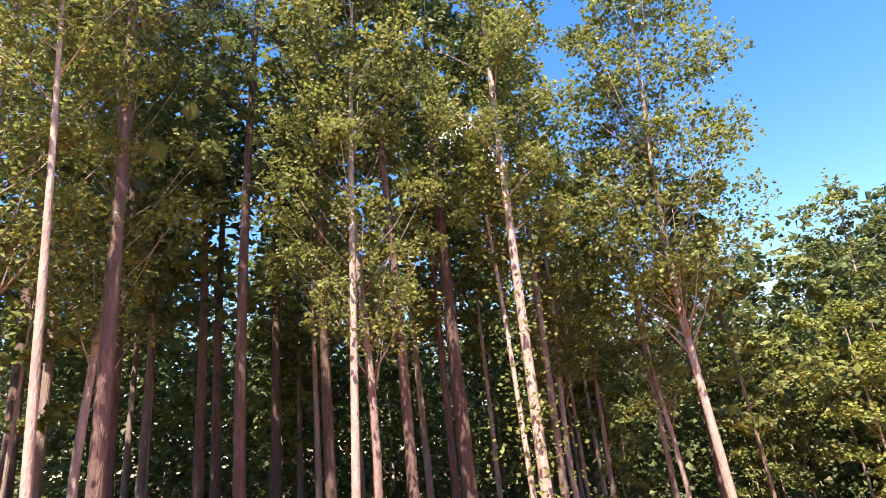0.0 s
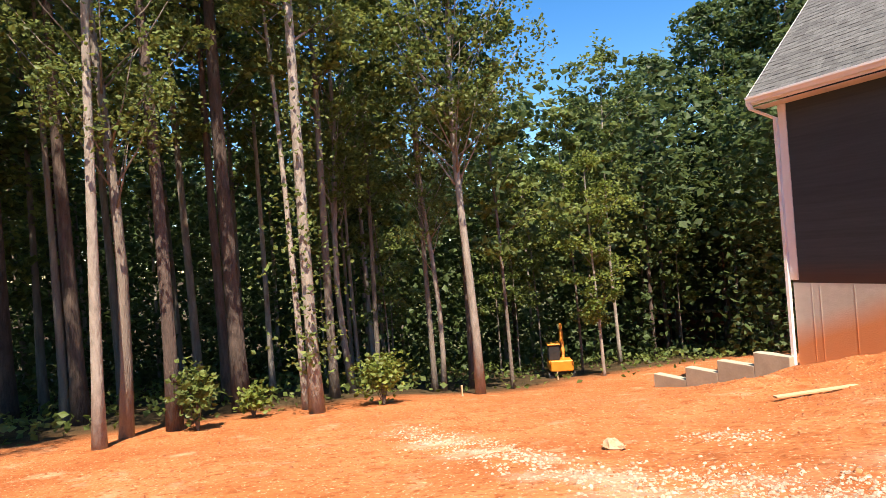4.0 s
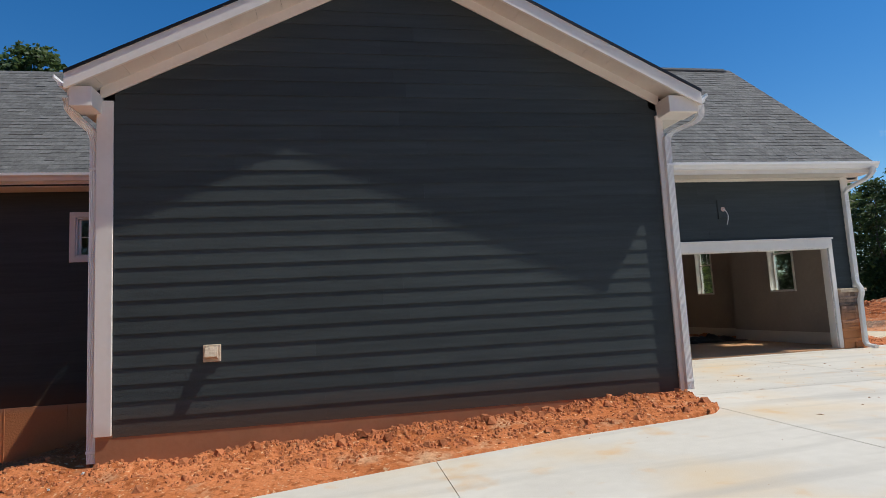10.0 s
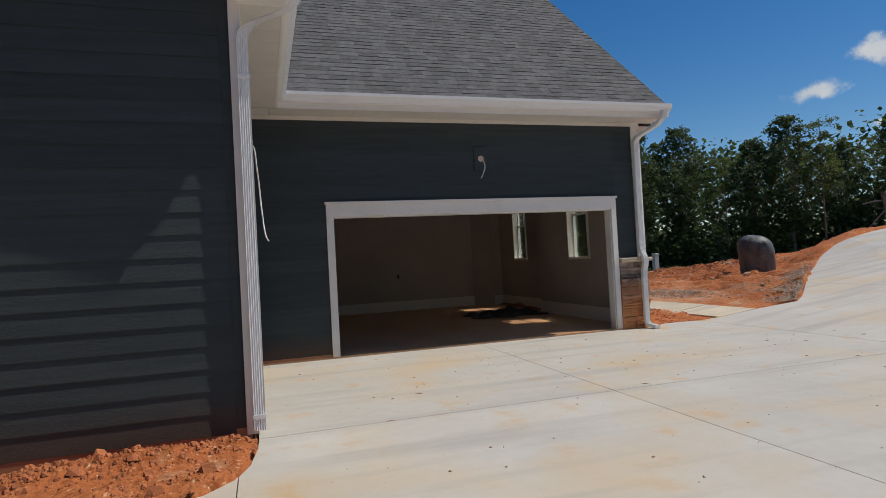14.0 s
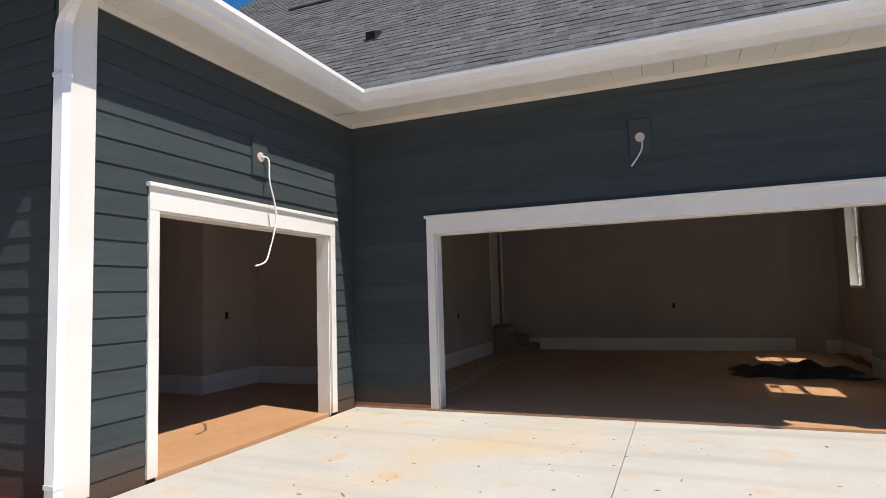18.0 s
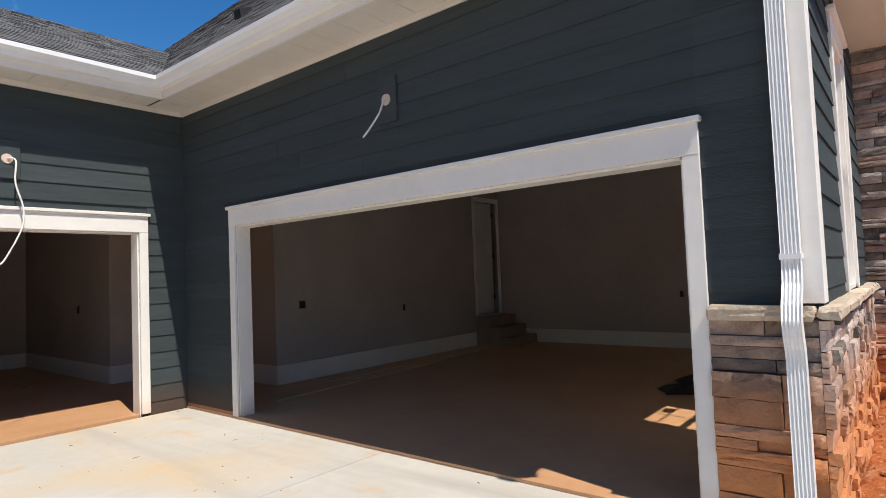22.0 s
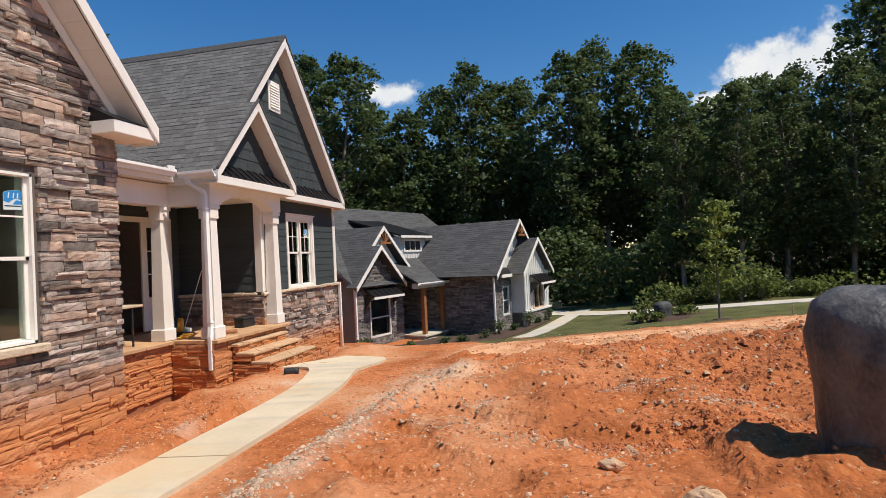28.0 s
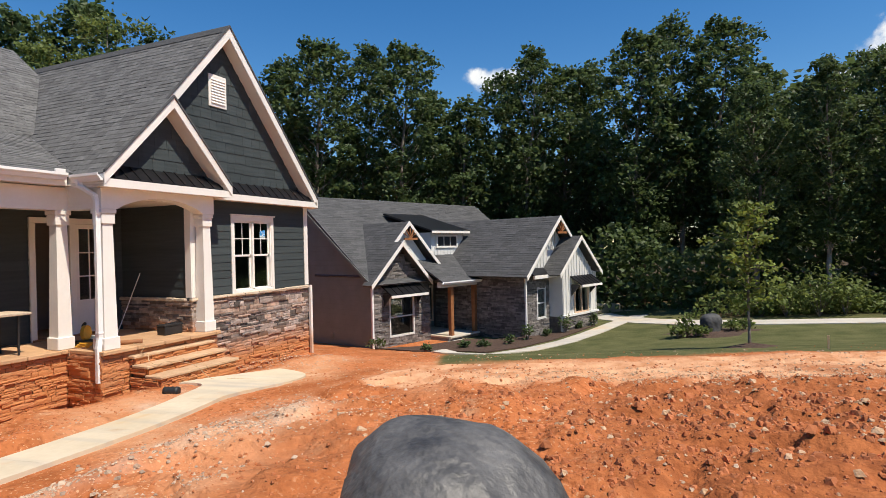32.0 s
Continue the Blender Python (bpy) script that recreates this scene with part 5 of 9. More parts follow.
def tree_meshes(seed, height, r0, start, spread, n_leaves, size, bark, leaves, lean=0.0, shape="broad", limbs=16, trunk_leaves=0, sides=9):
    rng = np.random.RandomState(seed)
    n = 12
    bend = rng.uniform(-1, 1, 2) * 0.25
    line, rad = [], []
    for i in range(n + 1):
        f = i / n
        w = np.array([math.sin(f * 3.1 + seed), math.cos(f * 2.3 + seed * 2)]) * 0.012 * height * f
        line.append(Vector((lean * height * f + bend[0] * f * f * height * 0.12 + w[0], bend[1] * f * f * height * 0.12 + w[1], f * height - 0.25)))
        rad.append(r0 * (1.0 - 0.86 * f) * (1.35 if i == 0 else 1.0) + 0.008)
    mb = MB()
    mb.tube(line, rad, sides)
    centres = []
    point = lambda f: line[min(n - 1, int(f * n))].lerp(line[min(n, int(f * n) + 1)], f * n - int(f * n))
    golden = 2.4
    for k in range(limbs):
        f = start + (1 - start) * ((k + rng.uniform(0, 0.8)) / limbs) * 0.97
        g = (f - start) / (1 - start)
        if shape == "pine":
            out = spread * (1.0 - 0.75 * g) * rng.uniform(0.7, 1.1)
            rise = 0.15
        else:
            out = spread * (0.45 + 0.75 * math.sin(math.pi * min(1, 0.18 + g * 0.82))) * rng.uniform(0.55, 1.1)
            rise = 0.75
        ang = k * golden + rng.uniform(-0.5, 0.5)
        p0 = point(f)
        d = Vector((math.cos(ang), math.sin(ang), rise * rng.uniform(0.6, 1.3)))
        p1 = p0 + d * out * 0.5 + Vector((0, 0, 0.05 * out))
        p2 = p0 + d * out * 0.95 + Vector((rng.uniform(-.2, .2), rng.uniform(-.2, .2), -0.05 * out))
        rr = max(0.012, r0 * 0.34 * (1 - 0.7 * f))
        mb.tube([p0, p1, p2], [rr, rr * 0.6, 0.006], 5)
        per = int(n_leaves / limbs)
        clumps = 5
        for q in range(clumps):
            t = 0.35 + 0.65 * q / (clumps - 1)
            base = p0.lerp(p1, t * 2) if t < 0.5 else p1.lerp(p2, t * 2 - 1)
            cc = np.array(base) + rng.normal(size=3) * 0.22 * out * np.array((1, 1, 0.5))
            rr2 = (0.25 + 0.13 * rng.uniform()) * max(0.8, out) * (0.7 if shape == "pine" else 1.0)
            pts = rng.normal(size=(per // clumps, 3)) * rr2 * np.array((0.62, 0.62, 0.38 if shape != "pine" else 0.25))
            far = np.linalg.norm(pts / (rr2 * np.array((0.62, 0.62, 0.38))), axis=1)[:, None]
            centres.append(cc + pts * np.minimum(1.0, 1.45 / np.maximum(far, 1e-6)))
    top = np.array(line[-1])
    centres.append(top + rng.normal(size=(int(n_leaves * 0.04), 3)) * np.array((0.5, 0.5, 0.6)) * spread * 0.3)
    for k in range(trunk_leaves):
        f = rng.uniform(0.06, 0.7)
        p = np.array(point(f))
        centres.append(p + rng.normal(size=(9, 3)) * np.array((0.30, 0.30, 0.22)) + rng.normal(size=3) * 0.32 * np.array((1, 1, 0.3)))
    cen = np.concatenate(centres)
    return mb.mesh("trunk", bark, True), leaf_mesh("crown", cen, size, leaves, seed=seed, slim=0.3 if shape == "pine" else 0.48)


def dome_meshes(seed, height, r0, start, spread, n_leaves, size, bark, leaves, clumps=60, top_heavy=0.5):
    """A forest tree whose crown is built of many rounded clumps of leaves inside a domed outline."""
    rng = np.random.RandomState(seed)
    n = 10
    sway = rng.uniform(-1, 1, 2) * 0.03 * height
    line = [Vector((sway[0] * (i / n) ** 2 + 0.01 * height * math.sin(i * 0.9 + seed), sway[1] * (i / n) ** 2 + 0.01 * height * math.cos(i * 0.7 + seed), i / n * height * 0.93 - 0.25)) for i in range(n + 1)]
    mb = MB()
    mb.tube(line, [r0 * (1 - 0.85 * i / n) * (1.3 if i == 0 else 1) + 0.01 for i in range(n + 1)], 7)
    point = lambda f: line[min(n - 1, int(f * n))].lerp(line[min(n, int(f * n) + 1)], f * n - int(f * n))
    cen = []
    per = n_leaves // clumps
    for k in range(clumps):
        g = (k + rng.uniform(0, 1)) / clumps
        width = spread * max(0.12, math.sin(math.pi * min(1.0, 0.16 + 0.84 * g) ** (1 + top_heavy))) ** 0.65
        a = k * 2.4 + rng.uniform(-0.4, 0.4)
        out = width * math.sqrt(rng.uniform(0.18, 1.0)) * rng.uniform(0.85, 1.08)
        z = height * (start + (1 - start) * g) - 0.5 * (1 - g)
        core = point(min(0.95, max(0.1, (z - 0.14 * out) / height)))
        c = np.array((core.x + math.cos(a) * out, core.y + math.sin(a) * out, z - 0.25 * out * (1 - g)))
        foot = point(min(0.93, max(start * 0.8, (c[2] - 0.55 * out - 0.4) / height)))
        rr = max(0.012, r0 * 0.25 * (1 - 0.7 * g))
        mid = foot.lerp(Vector(c), 0.55) + Vector((0, 0, -0.12 * out))
        mb.tube([foot, mid, Vector(c)], [rr, rr * 0.6, 0.008], 4)
        ball = spread * rng.uniform(0.24, 0.40) * (0.75 + 0.35 * (1 - g))
        d = rng.normal(size=(per, 3))
        d[:, 2] = np.abs(d[:, 2]) * np.where(rng.uniform(size=per) < 0.78, 1, -0.7)
        d /= np.linalg.norm(d, axis=1)[:, None]
        bump = 1 + 0.22 * np.sin(5 * d[:, :1] + seed + k) + 0.18 * np.sin(7 * d[:, 1:2] + 2 * k)
        cen.append(c + d * ball * bump * rng.uniform(0.55, 1.05, (per, 1)) * np.array((1.0, 1.0, 0.72)))
    return mb.mesh("trunk", bark, True), leaf_mesh("crown", np.concatenate(cen), size, leaves, seed=seed, slim=0.5, flat_bias=0.5)


def dome_kind(label, *args, **kw):
    trunk, crown = dome_meshes(*args, **kw)
    ob = thing("tree", label, "tree")
    part("trunk", trunk, None, ob)
    part("crown", crown, None, ob)
    return ob


def tree_kind(label, category, *args, name="tree", **kw):
    trunk, crown = tree_meshes(*args, **kw)
    ob = thing(name, label, category)
    part("trunk", trunk, None, ob)
    part("crown", crown, None, ob)
    return ob


KINDS = {
    "oak": tree_kind("tall slender hardwood tree with grey bark and summer leaves", "tree", 3, 19, 0.14, 0.46, 2.5, 3000, 0.19, M_BARK, M_LEAF, limbs=18, sides=7),
    "ash": tree_kind("tall thin hardwood tree with pale bark and a high crown", "tree", 7, 18, 0.11, 0.50, 2.1, 2600, 0.18, M_BARK_PALE, M_LEAF, limbs=16, lean=0.02, sides=7),
    "pine": tree_kind("tall straight pine with reddish bark and a high crown", "pine tree", 23, 22, 0.19, 0.60, 2.3, 2600, 0.26, M_PINE, M_NEEDLE, shape="pine", limbs=26, sides=7),
    "slim": tree_kind("slim understory tree with sparse leaves", "tree", 29, 10, 0.05, 0.35, 1.4, 1300, 0.19, M_BARK, M_LEAF, limbs=12, sides=6),
    "oak_edge": dome_kind("tall hardwood tree with grey bark at the clearing's edge", 5, 21, 0.13, 0.34, 2.4, 17000, 0.10, M_BARK, M_LEAF, clumps=60, top_heavy=0.2),
    "ash_edge": dome_kind("tall thin hardwood tree with pale bark and an airy crown", 9, 19, 0.10, 0.34, 2.0, 13500, 0.096, M_BARK_PALE, M_LEAF, clumps=50, top_heavy=0.2),
    "ivy": tree_kind("hardwood tree with leafy shoots all along its trunk", "tree", 11, 21, 0.145, 0.40, 2.2, 15000, 0.10, M_BARK_PALE, M_LEAF, limbs=24, trunk_leaves=170),
    "spread": dome_kind("hardwood tree with a pale trunk and a wide clumped crown", 15, 20.5, 0.13, 0.40, 2.9, 22000, 0.11, M_BARK_PALE, M_LEAF, clumps=70, top_heavy=0.2),
    "lean": tree_kind("pale-barked tree leaning gently with a thin crown", "tree", 19, 18, 0.095, 0.55, 1.8, 9000, 0.096, M_BARK_PALE, M_LEAF, limbs=18, lean=-0.045),
    "pine_edge": tree_kind("tall straight pine with reddish bark at the clearing's edge", "pine tree", 27, 24, 0.15, 0.50, 2.2, 14000, 0.10, M_PINE, M_NEEDLE, shape="pine", limbs=36),
    "yellow": tree_kind("young tree with yellow-green leaves in the sun", "tree", 31, 8, 0.06, 0.22, 1.4, 4600, 0.11, M_BARK_PALE, M_LEAF_Y, limbs=16),
    "beech": dome_kind("broad dark green hardwood tree at the wood's edge", 37, 19, 0.24, 0.24, 3.5, 8400, 0.27, M_BARK, M_LEAF_D, clumps=84),
    "poplar": dome_kind("tall dense green tree with a rounded top", 41, 21, 0.22, 0.30, 3.1, 8000, 0.26, M_BARK_PALE, M_LEAF_D, clumps=80, top_heavy=0.7),
    "fine": dome_kind("dense dark green hardwood tree behind the house", 47, 19, 0.2, 0.22, 3.2, 9000, 0.24, M_BARK, M_LEAF_D, clumps=80),
    "maple": dome_kind("dense hardwood tree with mid-green leaves", 43, 16, 0.2, 0.22, 3.1, 7000, 0.26, M_BARK, M_LEAF_D, clumps=64, top_heavy=0.3),
}
HIGH = {"fine": 18.3, "beech": 18.2, "poplar": 20.2, "maple": 15.3, "pine": 22, "oak": 19, "ash": 18}
USED = set()


def plant(kind, x, y, scale=1.0, turn=None, group="", tall=1.0):
    ob = KINDS[kind]
    m = pose(x, y, float(gz(x, y)) - 0.05, 0, 0, random.uniform(0, 360) if turn is None else turn)
    if kind in USED:
        ob = copy_thing(ob, m)
    else:
        USED.add(kind)
        ob.matrix_basis = m
    ob.scale = (scale, scale, scale * tall)
    if group:
        ob["group"] = group
    return ob


# trees at the edge of the clearing
for kind, x, y, s in (("pine_edge", -20.0, -15.1, 1.0), ("pine", -25.9, -17.8, 1.0), ("pine", -26.6, -15.5, 1.0), ("lean", -17.9, -12.6, 1.0), ("oak_edge", -18.9, -12.3, 0.85),
                      ("pine_edge", -19.4, -11.4, 0.9), ("ivy", -19.5, -8.5, 1.0), ("lean", -20.6, -8.5, 0.85), ("ash_edge", -24.4, -6.2, 1.05), ("ash", -30, -3.5, 1.0),
                      ("ash_edge", -23.4, -3.6, 0.85), ("spread", -21.3, -3.5, 1.0), ("slim", -23.0, -1.1, 1.25), ("yellow", -23.4, 3.2, 1.05), ("slim", -25.5, 3.9, 1.1),
                      ("oak", -22.8, -7.2, 0.95), ("ash", -28.5, -8.0, 1.0), ("oak", -27.5, -10.5, 1.05), ("pine", -23.9, -13.5, 1.0), ("oak", -25.1, -19.2, 1.0),
                      ("pine", -30, 12.5, 0.7), ("pine", -31.5, 15.2, 0.72), ("pine_edge", -16.2, -16.4, 0.95), ("lean", -14.2, -16.2, 0.75), ("oak_edge", -15.5, -18.2, 0.9),
                      ("ash_edge", -18.0, -17.4, 0.95), ("pine_edge", -21.8, -18.6, 0.95)):
    ob = plant(kind, x, y, s, group="trees at the clearing's edge")
rng = random.Random(5)
count = 0
while count < 108:
    a, d = radians(rng.uniform(22, 130)), rng.uniform(15, 58) ** 1.0
    x, y = -6 - d * math.sin(a), -12 + d * math.cos(a)
    edge = -21.5 - 0.12 * (y + 10) if y > -15 else -15.5
    if x > edge - rng.uniform(0, 3) or (y > -1 and x > -27):
        continue
    low = 0.78 if y > -6 else 1.0
    plant(rng.choice(("oak", "ash", "pine", "oak", "slim", "ash", "oak", "slim", "pine")), x, y, rng.uniform(0.85, 1.15) * low, group="trees of the western wood")
    count += 1


def stand(kind, x, y, top, group):
    plant(kind, x, y, (top - float(gz(x, y))) / HIGH[kind], group=group)


g1, g2, g3 = "trees behind the neighbouring house", "trees behind the house", "trees beyond the hill"
for kind, x, y, top in (("poplar", -13, 39.2, 15.9), ("beech", -9.8, 39.1, 16.5), ("poplar", -8.1, 42.6, 17.2), ("beech", -4.5, 42.4, 16.4), ("maple", -3.5, 45.1, 13.5), ("maple", -0.3, 44.3, 12.6),
                        ("beech", 1.5, 47.1, 14.8), ("poplar", 4.2, 45.8, 16.2), ("beech", 6.6, 48.4, 14.9), ("poplar", 9.1, 48.8, 15.2), ("beech", 12.2, 44.2, 15.2), ("poplar", 14.8, 45.6, 16.7),
                        ("beech", 17.2, 46.3, 15.9), ("maple", 19.6, 48.2, 13.5), ("beech", 22.0, 49.5, 12.2), ("poplar", 24.0, 49.0, 12.6), ("beech", 25.8, 47.4, 13.4), ("poplar", 28.4, 46.0, 13.6)):
    stand(kind, x, y, top, g1)
for k in range(17):
    x = -14 + k * 3.5 + rng.uniform(-1, 1)
    y = 50 + rng.uniform(0, 7) - 0.003 * (x - 20) ** 2
    stand(rng.choice(("beech", "maple", "poplar", "oak")), x, y, rng.uniform(9, 13), g1)
for kind, x, y, top in (("oak", -36.9, 14.3, 10.4), ("fine", -35.3, 17.1, 10.2), ("fine", -35.3, 20, 12.4), ("fine", -32.6, 22.2, 15.4), ("fine", -31, 24.5, 16.0), ("fine", -30.3, 26.4, 17.0),
                        ("fine", -28.7, 29.2, 18.4), ("pine", -26.4, 30.9, 19.5), ("fine", -23.7, 32.1, 19.4), ("pine", -31.7, 27.5, 17.5), ("pine", -20.5, 33.0, 18.5), ("oak", -22.6, 27.8, 16.0),
                        ("oak", -16.8, 27.5, 16.6), ("pine", -15.0, 29.9, 16.2), ("oak", -40, 20, 10), ("maple", -47, 24, 12), ("beech", -33, 36, 13)):
    stand(kind, x, y, top, g2)
for k in range(12):
    stand(rng.choice(("beech", "maple", "oak")), -42 + k * 2.6 + rng.uniform(-1, 1), 36 + rng.uniform(0, 6), rng.uniform(8, 12), g2)
for kind, x, y, top in (("beech", 38.3, 36.8, 12.0), ("oak", 41.1, 34.2, 9.4), ("maple", 42.8, 32.5, 10.2), ("beech", 44.7, 30.3, 11.8), ("oak", 46.1, 28.6, 11.6), ("maple", 49.5, 29.5, 9.6),
                        ("beech", 53.3, 26.5, 12.2), ("poplar", 36.0, 41.0, 16.0), ("beech", 31.5, 42.0, 16.6), ("poplar", 34.0, 44.0, 17.0)):
    stand(kind, x, y, top, g3)
for k in range(19):
    a = radians(8 + k * 3.3)
    d = rng.uniform(56, 70)
    x, y = 8 + d * math.cos(a), -6 + d * math.sin(a)
    stand(rng.choice(("beech", "maple", "poplar", "oak")), x, y, float(gz(x, y)) + rng.uniform(7, 9.5), g3)


for kind, x, y, top in (("beech", 18.6, 36.5, 9.8), ("poplar", 21.5, 35.6, 10.2), ("beech", 24.2, 37.0, 10.6), ("fine", 27.0, 35.8, 11.2), ("beech", 30.2, 37.0, 11.4), ("poplar", 33.4, 36.2, 11.0)):
    stand(kind, x, y, top, g1)
# two trees added out of view to cast shade on the wood's left side
for kind, x, y, top in (("fine", -8.2, -21.6, 15.5), ("beech", -13.4, -24.6, 17.0)):
    stand(kind, x, y, top, "trees at the clearing's edge")
# unseen trees added only as something for the glass to reflect
g4 = "trees across the road"
for k in range(10):
    x, y = -24 + k * 6.2 + rng.uniform(-1.5, 1.5), -42 + rng.uniform(-4, 4)
    stand(rng.choice(("beech", "maple", "poplar")), x, y, float(gz(x, y)) + rng.uniform(13, 17), g4)
for k in range(6):
    x, y = 52 + rng.uniform(-3, 4), -34 + k * 7.5 + rng.uniform(-1.5, 1.5)
    stand(rng.choice(("beech", "maple", "poplar")), x, y, float(gz(x, y)) + rng.uniform(10, 13), g4)


def far_woods():
    """The depth of the woods behind the single trees."""
    g = np.random.RandomState(9)
    pts = []
    for lo, hi, n, dist, h in ((15, 130, 84000, (50, 75), 17), (-75, 15, 36000, (62, 85), 12), (-130, -75, 8000, (66, 85), 9)):
        a = np.radians(g.uniform(lo, hi, n))
        d = g.uniform(*dist, n)
        x, y = -d * np.sin(a), -8 + d * np.cos(a)
        x = np.where(hi <= 15, x + 8, x)
        pts.append(np.stack([x, y, gz(x, y) + h * g.uniform(0, 1, n) ** 0.8], 1))
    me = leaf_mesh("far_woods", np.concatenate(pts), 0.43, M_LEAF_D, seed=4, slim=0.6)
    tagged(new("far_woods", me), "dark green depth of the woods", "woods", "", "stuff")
    a = np.radians(g.uniform(25, 125, 70000))
    d = g.uniform(29, 50, len(a))
    x, y = -6 - d * np.sin(a), -11 + d * np.cos(a)
    clump = (wave(x, y, 0.9, 14) + wave(x, y, 2.0, 15) > -0.25) & ((np.abs(a - 0.735) > 0.055) | (g.uniform(0, 1, len(a)) < 0.3))
    x, y = x[clump], y[clump]
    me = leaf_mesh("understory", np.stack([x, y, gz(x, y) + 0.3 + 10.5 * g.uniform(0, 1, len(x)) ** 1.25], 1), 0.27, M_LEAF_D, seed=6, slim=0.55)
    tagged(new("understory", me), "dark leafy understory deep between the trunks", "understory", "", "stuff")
    # leaf layer added overhead to darken the western wood, with an extra patch left
    a = np.radians(g.uniform(22, 122, 72000))
    d = g.uniform(27, 58, len(a))
    x, y = -6 - d * np.sin(a), -11 + d * np.cos(a)
    x, y = np.concatenate([x, g.normal(-25, 3.2, 4500)]), np.concatenate([y, g.normal(-17.5, 3.2, 4500)])
    clump = wave(x, y, 0.7, 16) + wave(x, y, 1.6, 17) > -0.15
    x, y = x[clump], y[clump]
    h = 8.5 + 8.0 * g.uniform(0, 1, len(x)) - 2.5 * step01(-4, 6, y)
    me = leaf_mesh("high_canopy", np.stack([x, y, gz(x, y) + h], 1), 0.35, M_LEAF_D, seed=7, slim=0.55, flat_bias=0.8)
    tagged(new("high_canopy", me), "leaf layer added overhead to shade the western wood", "canopy", "", "stuff")
    # second added leaf layer keeps sun off the northern wood's interior
    x, y = g.uniform(-34, 66, 26000), g.uniform(43, 68, 26000)
    clump = wave(x, y, 0.7, 18) + wave(x, y, 1.6, 19) > -0.2
    x, y = x[clump], y[clump]
    me = leaf_mesh("north_canopy", np.stack([x, y, gz(x, y) + 8.5 + 5.0 * g.uniform(0, 1, len(x))], 1), 0.42, M_LEAF_D, seed=8, slim=0.55, flat_bias=0.8)
    tagged(new("north_canopy", me), "leaf layer added overhead to shade the northern wood", "canopy", "", "stuff")
    pts = []
    for n, cx, cy, sx, sy, h in ((5000, -31, -8, 6, 15, 0.9), (3000, -36, 12, 8, 9, 1.0), (2600, 22, 46, 26, 2.5, 1.8), (3600, 20.5, 33.4, 2.6, 0.9, 1.7), (500, 30, 35.5, 7, 0.8, 0.5), (900, -20, -17, 2.5, 2, 0.8)):
        x, y = g.normal(cx, sx, n), g.normal(cy, sy, n)
        if cx < 0:
            keep = (x < -20.8 - 0.1 * (y + 10)) & (np.hypot(x + 25, y - 2.4) > 2.6)
        else:
            keep = (y > 40.5) | ((y > 32.6) & (x > 15.5))
        x, y = x[keep], y[keep]
        lump = 0.5 + 0.5 * wave(x, y, 1.1, 12)
        pts.append(np.stack([x, y, gz(x, y) + h * lump * g.uniform(0.03, 1, len(x))], 1))
    t = g.uniform(0, 1, 15000)
    x, y = 30 + 26 * t + g.normal(0, 1.6, len(t)), 42.5 - 16 * t + g.normal(0, 1.6, len(t))
    high = (3.2 + 2.2 * wave(x, y, 0.5, 22)) * g.uniform(0, 1, len(t))
    t = g.uniform(0, 1, 16000)
    x, y = np.concatenate([x, -8 + 50 * t]), np.concatenate([y, 41.5 + g.normal(0, 1.5, len(t)) + 1.5 * np.sin(9 * t)])
    high = np.concatenate([high, (4.2 + 2.4 * wave(x[15000:], y[15000:], 0.5, 23)) * g.uniform(0, 1, len(t))])
    me = leaf_mesh("hill_thicket", np.stack([x, y, gz(x, y) + high], 1), 0.30, M_LEAF_D, seed=10, slim=0.55)
    tagged(new("hill_thicket", me), "dark leafy thicket beneath the trees beyond the hill", "thicket", "", "stuff")
    me = leaf_mesh("undergrowth", np.concatenate(pts), 0.17, M_LEAF, seed=5)
    tagged(new("undergrowth", me), "leafy undergrowth beneath the trees", "undergrowth", "", "stuff")


far_woods()


def bush(x, y, w, h, n, size, material, label, name="bush", category="bush", seed=1):
    g = np.random.RandomState(seed)
    ob = thing(name, label, category, at=(x, y, float(gz(x, y))))
    mb = MB()
    cen = []
    for k in range(9):
        a = k * 2.4
        tip = Vector((math.cos(a) * w * 0.4 * g.uniform(0.4, 1), math.sin(a) * w * 0.4 * g.uniform(0.4, 1), h * g.uniform(0.55, 0.95)))
        mb.tube([(0, 0, -0.03), tip * 0.5 + Vector((0, 0, 0.05)), tip], [0.014, 0.009, 0.003], 5)
        cen.append(np.array(tip) * 0.85 + g.normal(size=(n // 9, 3)) * np.array((w * 0.17, w * 0.17, h * 0.17)))
    part("stem", mb, M_BARK, ob)
    part("leaves", leaf_mesh("leaves", np.concatenate(cen), size, material, seed=seed), None, ob)
    return ob


bush(-19.5, -6.9, 1.15, 1.15, 900, 0.10, M_LEAF_Y, "round green bush at the clearing's edge", seed=2)
bush(-18.9, -11.0, 0.7, 1.3, 420, 0.11, M_LEAF, "leafy green shrub beside a tree trunk", seed=3)
bush(-20.0, -9.8, 0.7, 0.7, 300, 0.10, M_LEAF_Y, "small sunlit shrub between the trunks", seed=4)


